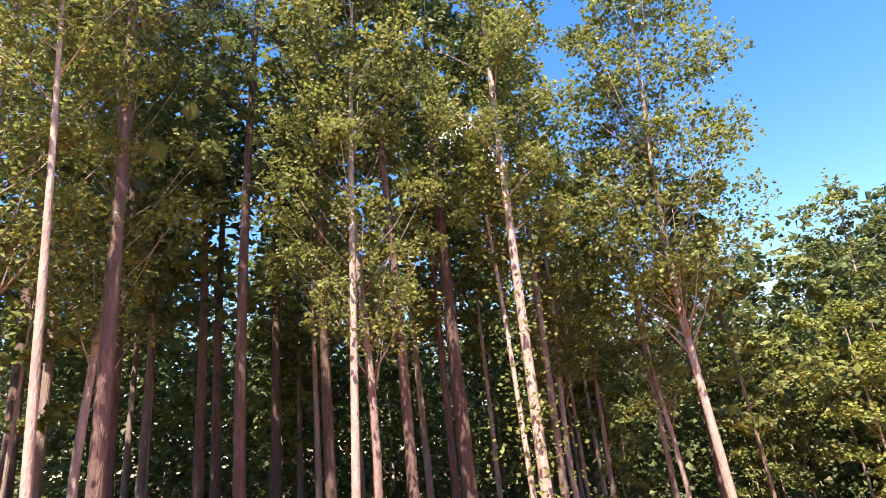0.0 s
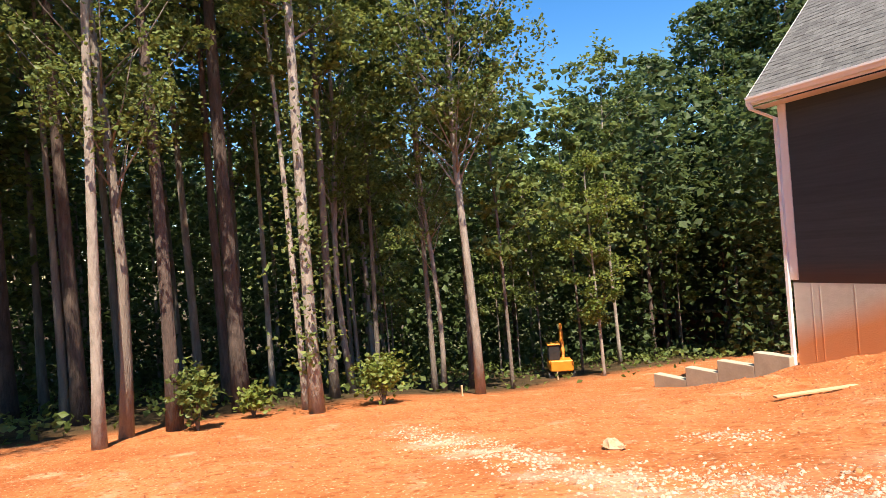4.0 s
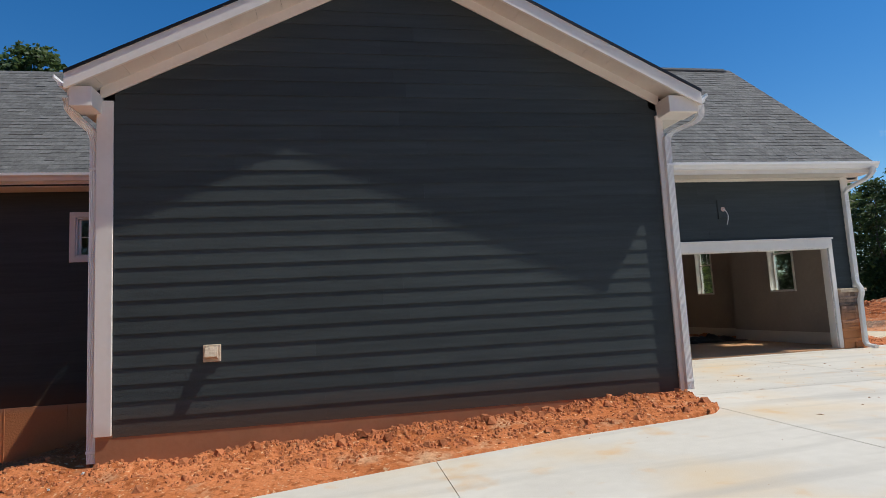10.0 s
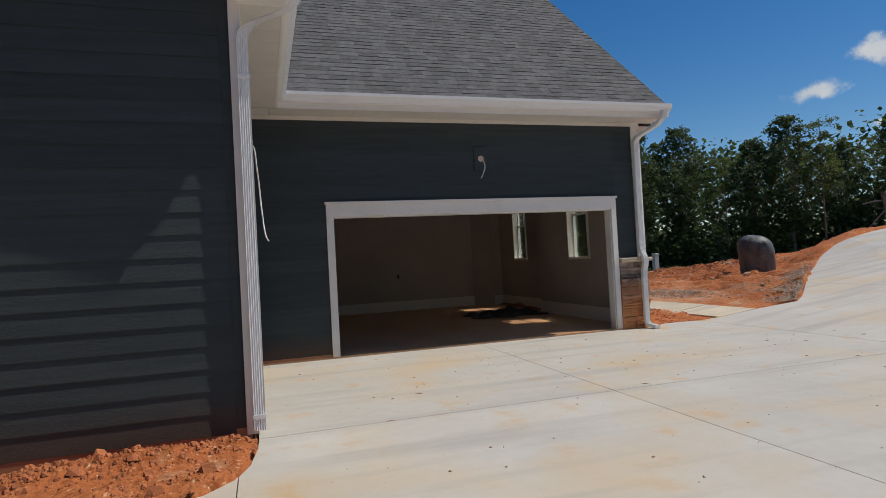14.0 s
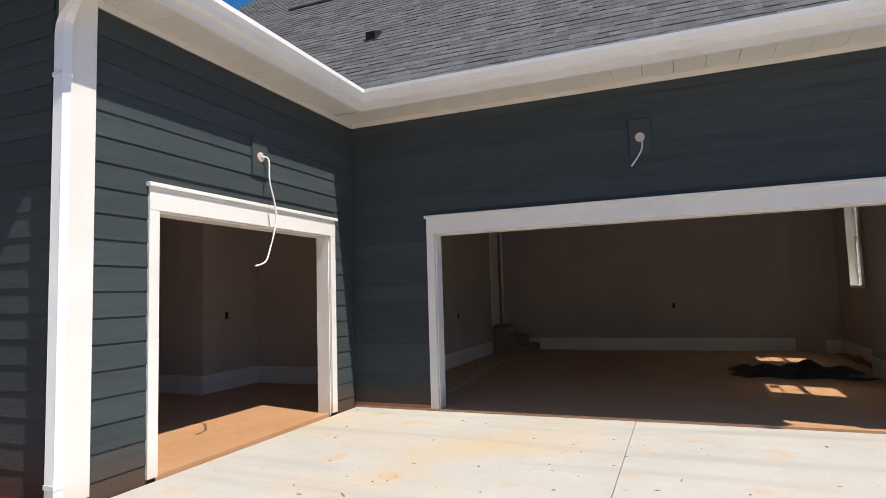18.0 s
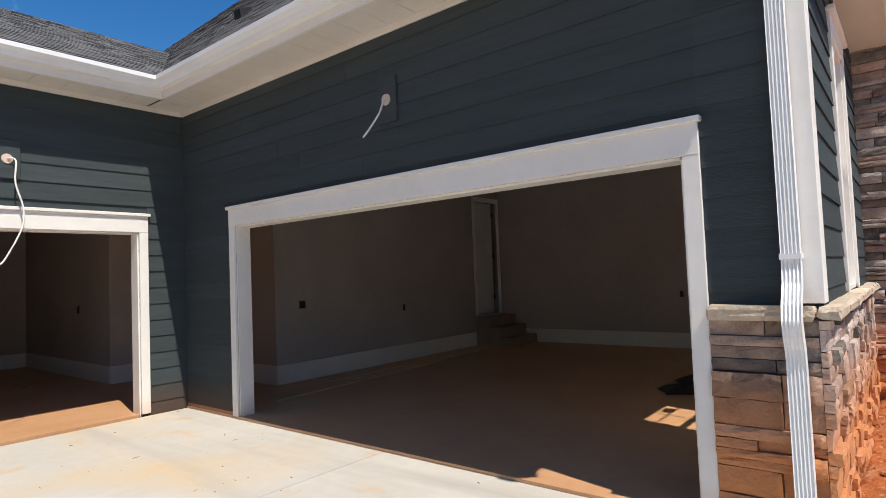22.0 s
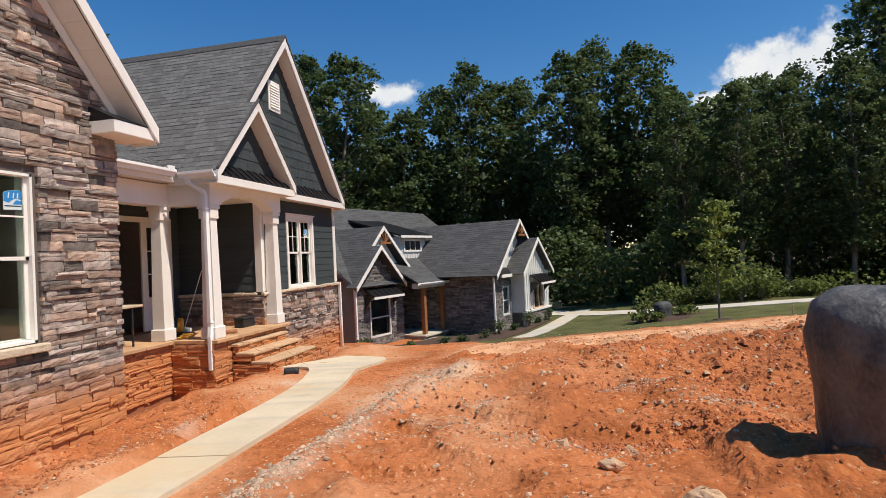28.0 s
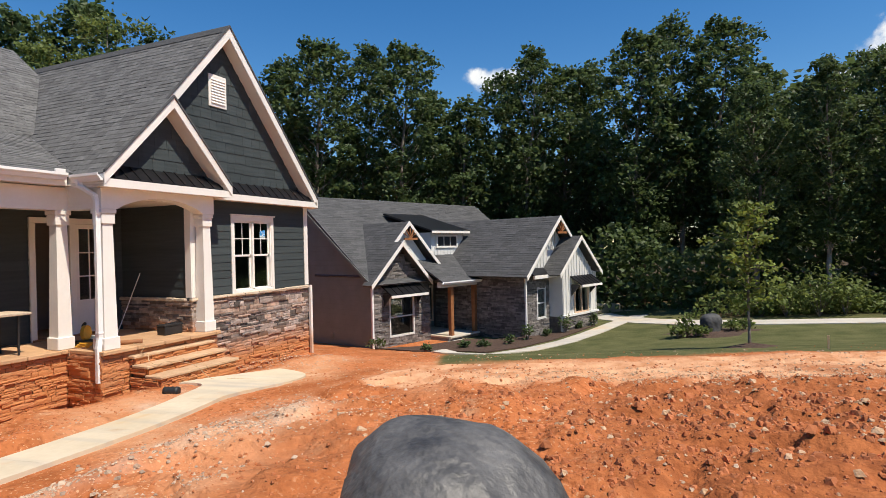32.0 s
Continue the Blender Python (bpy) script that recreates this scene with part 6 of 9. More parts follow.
# ---- openings, trims and fittings of the house ----
def garage_trim(name, face, o, label):
    top = thing(name, label, "door trim", "garage door trims")
    u0, u1, z1 = o[0], o[1], o[3]
    for a, b in ((u0 - 0.1, u0), (u1, u1 + 0.1)):
        mb = MB()
        face.box(mb, a, b, 0.002, 0.032, 0.028, z1 + 0.0, 0.003)
        part("jamb_casing", mb, M_TRIM, top)
    for a, b in ((u0 - 0.004, u0 + 0.016), (u1 - 0.016, u1 + 0.004)):
        mb = MB()
        face.box(mb, a, b, -0.17, 0.0, 0.0, z1, 0.0)
        part("jamb", mb, M_TRIM, top)
    mb = MB()
    face.box(mb, u0, u1, -0.17, 0.0, z1 - 0.018, z1 + 0.002)
    part("head_jamb", mb, M_TRIM, top)
    mb = MB()
    face.box(mb, u0 - 0.1, u1 + 0.1, 0.002, 0.034, z1, z1 + 0.19, 0.003)
    part("head_casing", mb, M_TRIM, top)
    mb = MB()
    face.box(mb, u0 - 0.12, u1 + 0.12, 0.002, 0.062, z1 + 0.19, z1 + 0.225, 0.004)
    part("head_cap", mb, M_TRIM, top)


garage_trim("garage_door_trim", FS, S_OPEN, "white painted casing round the open single garage bay")
garage_trim("garage_door_trim", FD, D_OPEN, "white painted casing round the open double garage bay")


def corner_trim(x, y, z0, z1, sx, sy, label, w=0.14, t=0.034, wy=0.14):
    """L-shaped corner boards; sx, sy point out of the building."""
    top = thing("corner_trim", label, "corner trim")
    mb = MB()
    mb.box((x + sx * t, y + sy * t, z0), (x - sx * wy, y + sy * 0.002, z1), 0.003)
    part("corner_board", mb, M_TRIM, top)
    mb = MB()
    mb.box((x + sx * t, y + sy * 0.002, z0), (x + sx * 0.002, y - sy * w, z1), 0.003)
    part("corner_board", mb, M_TRIM, top)


corner_trim(-6.9, -3.87, 0.10, 3.82, -1, -1, "white corner boards on the dark garage gable")
corner_trim(0.0, -3.87, 0.06, 3.70, 1, -1, "white corner boards beside the single garage bay", wy=0.06, w=0.20)
corner_trim(6.72, 0.0, 1.28, 3.70, 1, -1, "white corner boards above the stone base", w=0.12)
corner_trim(-14.35, 0.80, 0.0, 3.80, -1, -1, "white corner boards on the rear wing")
mb_n = thing("corner_trim", "white corner board at the end of the front wing", "corner trim")
part("corner_board", boxes(((5.662, 16.64, 1.42), (5.69, 16.80, 3.62)), c=0.003), M_TRIM, mb_n)
part("corner_board", boxes(((5.74, 16.72, -0.6), (5.81, 16.80, 1.40)), c=0.003), M_TRIM, mb_n)


def downspout(path, label, w=0.09, d=0.065, face=(1, 0)):
    """A corrugated rectangular pipe swept along a path with mitred bends; face is the direction of its ribbed side."""
    top = thing("downspout", label, "downspout", "downspouts")
    fx, fy = face
    side = Vector((-fy, fx, 0))
    out = Vector((fx, fy, 0))
    prof = []
    for k in range(11):
        prof.append(((-0.5 + k / 10) * w, d / 2 - (0.007 if k % 2 else 0.0)))
    prof += [(w / 2, -d / 2), (-w / 2, -d / 2)]
    pts = [Vector(p) for p in path]
    offs = []
    for a, b in zip(pts, pts[1:]):
        o = (b - a).normalized().cross(side)
        offs.append(o if o.dot(out) > 0 or (abs(o.dot(out)) < 0.01 and o.z > 0) else -o)
    rings = []
    for i, p in enumerate(pts):
        o = (offs[max(i - 1, 0)] + offs[min(i, len(offs) - 1)]).normalized()
        rings.append([p + side * u + o * v for u, v in prof])
    n = len(prof)
    for i in range(len(pts) - 1):
        mb = MB()
        mb.v = [tuple(q) for q in rings[i] + rings[i + 1]]
        mb.f = [tuple(range(n)), tuple(range(2 * n - 1, n - 1, -1))] + [(k, (k + 1) % n, n + (k + 1) % n, n + k) for k in range(n)]
        part("pipe" if (pts[i + 1] - pts[i]).length > 0.5 else "elbow", mb, M_GUTTER, top)
    a, b = max(zip(pts, pts[1:]), key=lambda q: (q[0] - q[1]).length)
    for f in (0.03, 0.9):
        p = b.lerp(a, f)
        mb = MB()
        mb.prism([p + side * sx * (w / 2 + 0.006) + out * sy * (d / 2 + 0.006) for sx, sy in ((-1, -1), (1, -1), (1, 1), (-1, 1))], (0, 0, 0.03))
        part("strap", mb, M_GUTTER, top)


downspout([(0.50, -4.06, 3.80), (0.50, -4.06, 3.70), (0.485, -4.05, 3.635), (0.44, -4.03, 3.585), (0.37, -4.01, 3.55), (0.18, -3.965, 3.48), (0.10, -3.945, 3.44), (0.06, -3.937, 3.39), (0.045, -3.935, 3.32), (0.045, -3.935, 0.10)], "white corrugated downspout at the garage corner", face=(0, -1))
downspout([(-7.18, -4.02, 3.80), (-7.17, -4.0, 3.68), (-7.12, -3.95, 3.60), (-7.0, -3.85, 3.48), (-6.975, -3.82, 3.38), (-6.975, -3.82, -0.18)], "white corrugated downspout on the garage gable corner", face=(0, -1))
downspout([(6.9, -0.56, 3.80), (6.88, -0.54, 3.68), (6.82, -0.46, 3.58), (6.66, -0.14, 3.44), (6.62, -0.075, 3.34), (6.62, -0.075, 1.46), (6.62, -0.095, 1.38), (6.62, -0.165, 1.27), (6.62, -0.185, 1.20), (6.62, -0.165, 1.12), (6.62, -0.13, 1.04), (6.62, -0.12, 0.96),
           (6.62, -0.12, 0.14), (6.63, -0.15, 0.07), (6.70, -0.30, 0.03)], "white downspout kinked round the stone ledge", face=(0, -1))
downspout([(-14.68, 0.24, 3.90), (-14.66, 0.30, 3.76), (-14.42, 0.74, 3.52), (-14.42, 0.74, -1.85)], "white downspout at the rear wing corner", face=(-1, 0))
downspout([(5.66, 10.22, 3.72), (5.67, 10.23, 3.63), (5.90, 10.34, 3.46), (5.93, 10.36, 3.36), (5.93, 10.36, 0.90), (5.95, 10.31, 0.72), (5.95, 10.31, 0.10)], "white downspout strapped to the porch column", face=(1, 0))


def window(name, face, o, label, casing=0.09, head=0.16, sash=0.045, mullions=1, split=True, units=1, deep=0.09, sill=False, grid_top=True, cap=False, jamb=0.0):
    """A hung window in an opening: casing, frame, sashes, bars and panes."""
    top = thing(name, label, "window")
    u0, u1, z0, z1 = o
    if casing:
        boards = [(u0 - casing, u0, z0, z1), (u1, u1 + casing, z0, z1), (u0 - casing, u1 + casing, z1, z1 + head)]
        if name != "front_window":
            boards.append((u0 - casing, u1 + casing, z0 - casing, z0))
        for a, b, c, d in boards:
            mb = MB()
            face.box(mb, a, b, 0.002, 0.032, c, d, 0.003)
            part("casing", mb, M_TRIM, top)
        if cap:
            mb = MB()
            face.box(mb, u0 - casing - 0.03, u1 + casing + 0.03, 0.002, 0.065, z1 + head, z1 + head + 0.035, 0.004)
            part("head_cap", mb, M_TRIM, top)
    if jamb:
        for a, b, c, d in ((u0, u0 + 0.022, z0, z1), (u1 - 0.022, u1, z0, z1), (u0 + 0.022, u1 - 0.022, z0, z0 + 0.05), (u0 + 0.022, u1 - 0.022, z1 - 0.022, z1)):
            mb = MB()
            face.box(mb, a, b, -jamb, -deep - 0.001, c, d)
            part("jamb_liner", mb, M_TRIM, top)
    wu = (u1 - u0) / units
    for k in range(units):
        a, b = u0 + k * wu, u0 + (k + 1) * wu
        zm = (z0 + z1) / 2
        tiers = ((z0, zm + 0.02, -0.055), (zm - 0.02, z1, -0.03)) if split else ((z0, z1, -0.04),)
        frame_mb = MB()
        for q in ((a, a + 0.03, z0, z1), (b - 0.03, b, z0, z1), (a, b, z0, z0 + 0.03), (a, b, z1 - 0.03, z1)):
            face.box(frame_mb, q[0], q[1], -deep, 0.012, q[2], q[3])
        part("frame", frame_mb, M_TRIM, top)
        for n, (c, d, dep) in enumerate(tiers):
            sm = MB()
            for q in ((a + 0.03, a + 0.03 + sash, c, d), (b - 0.03 - sash, b - 0.03, c, d), (a + 0.03, b - 0.03, c, c + sash), (a + 0.03, b - 0.03, d - sash, d)):
                face.box(sm, q[0], q[1], dep - 0.025, dep, q[2], q[3])
            s = part("sash", sm, M_TRIM, top)
            pm = MB()
            face.box(pm, a + 0.03 + sash - 0.005, b - 0.03 - sash + 0.005, dep - 0.016, dep - 0.010, c + sash - 0.005, d - sash + 0.005)
            g = part("pane", pm, M_GLASS, s)
            g.visible_shadow = False
            if (n == len(tiers) - 1 and grid_top) or not split:
                bars = MB()
                um = (a + b) / 2
                face.box(bars, um - 0.009, um + 0.009, dep - 0.012, dep - 0.004, c + sash, d - sash)
                face.box(bars, a + 0.03 + sash, b - 0.03 - sash, dep - 0.0125, dep - 0.0035, (c + d) / 2 - 0.009, (c + d) / 2 + 0.009)
                part("glazing_bars", bars, M_TRIM, s)
    if sill:
        mb = MB()
        face.box(mb, u0 - 0.06, u1 + 0.06, 0.0, 0.13, z0 - 0.10, z0 - 0.012, 0.012)
        part("sill", mb, M_CAP, top, "pale cast stone sill")
    return top


window("front_window", FF, F_WIN, "tall white double-hung window with a delivery sticker on the glass", cap=True, head=0.13, jamb=0.205)
window("bay_window", FB, (B_WIN[0], B_WIN[1], B_WIN[2], B_WIN[3]), "white double-hung window set in ledge stone", casing=0, sash=0.04, sill=True, deep=0.10, jamb=0.205)
window("small_window", FL, L_WIN, "small pair of white windows high in the dark wall", units=2, split=False, casing=0.1, head=0.1)
window("wing_window", FW, W_WIN, "pair of white double-hung windows above the stone base", units=2, cap=True, head=0.12)
M_BADGE = mat("badge_blue", (0.02, 0.22, 0.55), (0.03, 0.27, 0.62), 5, 0.4)
M_BADGE_W = mat("badge_white", (0.62, 0.70, 0.70), (0.70, 0.77, 0.77), 5, 0.45)
for fc, u, z, dep in ((FF, 2.10, 2.78, -0.0385), (FB, 1.90, 2.80, -0.0385), (FW, 1.72, 2.78, -0.0385)):
    lab = thing("window_sticker", "blue and white delivery sticker on a window pane", "sticker", "window stickers")

    def film(name, pts, lift, m):
        st = MB()
        st.prism([fc.p(u + a, dep + lift, z + b) for a, b in pts], Vector(fc.p(0, 0.0015, 0)) - Vector(fc.p(0, 0, 0)))
        part(name, st, m, lab)

    film("backing", [(-0.10, -0.08), (0.10, -0.07), (0.10, 0.13), (0.06, 0.14), (-0.06, 0.12), (-0.10, 0.10)], 0.002, M_BADGE_W)
    film("blue_field", [(-0.098, 0.01), (-0.04, -0.004), (0.0, 0.03), (0.03, 0.045), (0.098, 0.035), (0.098, 0.128), (0.06, 0.138), (-0.06, 0.118), (-0.098, 0.098)], 0.004, M_BADGE)
    film("blue_swoosh", [(0.0, -0.02), (0.098, -0.015), (0.098, 0.025), (0.04, 0.028)], 0.004, M_BADGE)
    film("print_bar", [(-0.09, -0.045), (0.09, -0.04), (0.09, -0.028), (-0.09, -0.033)], 0.004, M_BLACK)
    for a in (-0.055, 0.0, 0.045):
        film("white_stroke", [(a, 0.045), (a + 0.014, 0.047), (a + 0.022, 0.105), (a + 0.008, 0.103)], 0.006, M_BADGE_W)


def stone_cap(face, u0, u1, z, label, deep=0.11, h=0.07):
    top = thing("stone_ledge", label, "stone ledge", "stone ledges")
    u = u0
    while u < u1 - 0.01:
        e = min(u1, u + random.uniform(0.45, 0.65))
        if u1 - e < 0.2:
            e = u1
        mb = MB()
        face.box(mb, u + 0.003, e - 0.003, 0.0, deep + random.uniform(-0.006, 0.006), z - h, z + random.uniform(-0.004, 0.004), 0.016)
        mb.v = [tuple(c + random.uniform(-0.009, 0.009) for c in v) for v in mb.v]
        part("cap_stone", mb, M_CAP, top)
        u = e


stone_cap(FF, -0.12, 3.75, 1.265, "chiselled pale stone ledge above the stone base")
stone_cap(FD, 6.18, 6.72, 1.265, "short pale stone ledge beside the garage opening")
stone_cap(FW, -0.70, 3.52, 1.40, "pale stone ledge on the front wing")


def lamp_block(face, u, z, label, cord):
    """Mounting block with a round junction box and a loose cable."""
    top = thing("light_mount", label, "light mount", "outdoor light mounts")
    mb = MB()
    face.box(mb, u - 0.115, u + 0.115, 0.006, 0.036, z - 0.20, z + 0.20, 0.004)
    part("mounting_block", mb, M_SIDING, top)
    rim = MB()
    p = Vector(face.p(u, 0.034, z))
    rim.tube([p, p + face.n * 0.012], [0.052, 0.048], 20)
    part("junction_box", rim, mat("beige_plastic", (0.60, 0.46, 0.36), (0.66, 0.52, 0.42), 4, 0.6), top, smooth=False)
    pts = [Vector(face.p(u + a, 0.05 + n, z + b)) for a, n, b in cord]
    cable = MB()
    dense = []
    for i in range(len(pts) - 1):
        for k in range(5):
            a, b, c, d = pts[max(i - 1, 0)], pts[i], pts[i + 1], pts[min(i + 2, len(pts) - 1)]
            t = k / 5
            dense.append(0.5 * (2 * b + (c - a) * t + (2 * a - 5 * b + 4 * c - d) * t * t + (3 * b - 3 * c + d - a) * t ** 3))
    dense.append(pts[-1])
    cable.tube(dense, [0.009] * len(dense), 7)
    part("cable", cable, M_TRIM, top, "loose white cable", smooth=True)


lamp_block(FS, 2.02, 2.87, "dark mounting block with a bare white cable above the single bay", [(0, 0, 0), (0.06, 0.04, -0.02), (0.05, 0.06, -0.25), (0.11, 0.08, -0.5), (0.10, 0.09, -0.70), (-0.02, 0.11, -0.97), (-0.11, 0.13, -1.09), (-0.28, 0.15, -1.14)])
lamp_block(FD, 3.65, 3.05, "dark mounting block with a bare cable above the double bay", [(0, 0, 0), (0.02, 0.05, -0.05), (0.02, 0.10, -0.15), (-0.03, 0.15, -0.26), (-0.09, 0.19, -0.35)])


def outlet_box():
    top = thing("exhaust_vent", "pale beige wall vent on the dark siding", "wall vent")
    mb = MB()
    FG.box(mb, 1.08, 1.27, 0.01, 0.035, 0.82, 1.01, 0.006)
    part("flange", mb, M_CAP, top)
    mb = MB()
    mb.prism([FG.p(1.11, 0.03, 0.99), FG.p(1.11, 0.06, 0.99), FG.p(1.11, 0.105, 0.88), FG.p(1.11, 0.03, 0.85)], (0.13, 0, 0))
    part("hood", mb, M_CAP, top)


outlet_box()


def roof_vent(x, y, zf, slope, label):
    top = thing("roof_vent", label, "roof vent", "roof vents")
    mb = MB()
    z = zf(y)
    mb.prism([(x - 0.11, y - 0.11, zf(y - 0.11) + 0.006), (x + 0.11, y - 0.11, zf(y - 0.11) + 0.006), (x + 0.11, y + 0.13, zf(y + 0.13) + 0.006), (x - 0.11, y + 0.13, zf(y + 0.13) + 0.006)], (0, 0, 0.012))
    part("flashing", mb, M_BLACK, top)
    mb = MB()
    mb.prism([(x - 0.08, y - 0.08, zf(y - 0.08)), (x - 0.08, y - 0.1, zf(y - 0.08) + 0.14), (x - 0.08, y + 0.1, zf(y + 0.1) + 0.05), (x - 0.08, y + 0.1, zf(y + 0.1))], (0.16, 0, 0))
    part("hood", mb, M_BLACK, top)


roof_vent(-0.18, 1.02, lambda y: 3.93 + 0.96 * (y + 0.47), 0.96, "small black hooded vent on the shingles")
top_v = thing("vent_pipe", "short dark vent pipe through the rear roof", "vent pipe")
mbp = MB()
mbp.tube([(-9.75, 2.9, 6.45), (-9.75, 2.9, 6.95)], [0.045, 0.045], 12)
part("pipe", mbp, M_BLACK, top_v)
mbp = MB()
mbp.tube([(-9.75, 2.9, 6.5), (-9.75, 2.9, 6.68)], [0.12, 0.05], 12)
part("boot", mbp, M_BLACK, top_v)


# ---- inside the garage ----
def garage_things():
    top = thing("service_door", "tall primed panel door standing ajar in a white casing at the top of steps", "door")
    for b in (((-0.098, 6.29, 0.64), (-0.075, 6.37, 3.16)), ((-0.098, 7.18, 0.64), (-0.075, 7.27, 3.16)), ((-0.098, 6.37, 3.06), (-0.075, 7.18, 3.16))):
        part("casing", boxes(b, c=0.003), M_TRIM, top)
    leaf = part("door_leaf", boxes(((-0.165, 6.38, 0.66), (-0.125, 7.04, 3.05))), M_BB, top)
    for z0, z1 in ((0.85, 1.65), (1.85, 2.85)):
        for y0, y1 in ((6.45, 6.68), (6.75, 6.97)):
            part("door_panel", boxes(((-0.126, y0, z0), (-0.119, y1, z1)), c=0.002), M_BB, leaf)
    for z in (0.95, 1.86, 2.75):
        part("hinge", boxes(((-0.124, 7.04, z), (-0.112, 7.07, z + 0.1))), M_METAL, leaf)
    dusty = mat("dusty_timber", (0.22, 0.155, 0.105), (0.32, 0.23, 0.16), 5, 0.9, 0.3, 50)
    st = thing("wooden_steps", "clay-dusted timber steps up to the service door", "steps")
    for k in range(3):
        part("step", boxes(((0.52 - 0.26 * k if k < 2 else -0.07, 6.27, 0.026), (0.777 - 0.26 * k, 7.28, 0.205 * (k + 1))), c=0.006), dusty, st)
    for x, y, z, w, ax in ((-0.09, 1.80, 1.10, 0.10, "x"), (-0.09, 4.06, 0.91, 0.055, "x"), (3.78, 7.29, 0.95, 0.06, "y"), (-2.69, 0.6, 1.12, 0.06, "x"), (-4.0, 0.14, 1.12, 0.06, "y")):
        b = thing("outlet_box", "black electrical box opening in bare drywall", "outlet box", "outlet boxes")
        if ax == "x":
            part("box", boxes(((x, y, z), (x + 0.012, y + w, z + 0.11))), M_BLACK, b)
        else:
            part("box", boxes(((x, y - 0.012, z), (x + w, y, z + 0.11))), M_BLACK, b)
    for x0, y0, x1, y1, w in ((0.84, 0.70, 0.62, 4.3, 0.09), (0.62, 2.3, 0.42, 5.9, 0.11), (0.40, 1.9, 0.34, 5.2, 0.07), (-4.2, -0.66, -3.6, -0.66, 0.08)):
        b = thing("floor_board", "long thin trim offcut lying by the wall", "timber", "timber offcuts")
        d = (Vector((x1, y1, 0)) - Vector((x0, y0, 0))).normalized()
        side = Vector((-d.y, d.x, 0)) * w * 0.5
        p, q = Vector((x0, y0, 0.027)), Vector((x1, y1, 0.027))
        mb = MB()
        mb.prism([p - side, p + side, q + side, q - side], (0, 0, 0.018))
        part("board", mb, M_WOOD, b)
    tarp = thing("black_tarp", "crumpled black plastic sheet on the garage floor", "plastic sheet")
    mb = MB()
    n = 22
    for j in range(n):
        for i in range(n):
            u, v = i / (n - 1) * 2 - 1, j / (n - 1) * 2 - 1
            r = max(abs(u), abs(v))
            mb.v.append((5.55 + u * 0.85 + 0.1 * math.sin(5 * v), 3.75 + v * 0.5 + 0.08 * math.sin(7 * u), 0.032 + (1 - r) ** 0.6 * (0.13 + 0.06 * math.sin(9 * u + 4 * v) + 0.05 * math.sin(13 * v - 6 * u))))
    for j in range(n - 1):
        for i in range(n - 1):
            a = j * n + i
            mb.f.append((a, a + 1, a + n + 1, a + n))
    part("sheet", mb, M_BLACK, tarp, smooth=True)


garage_things()


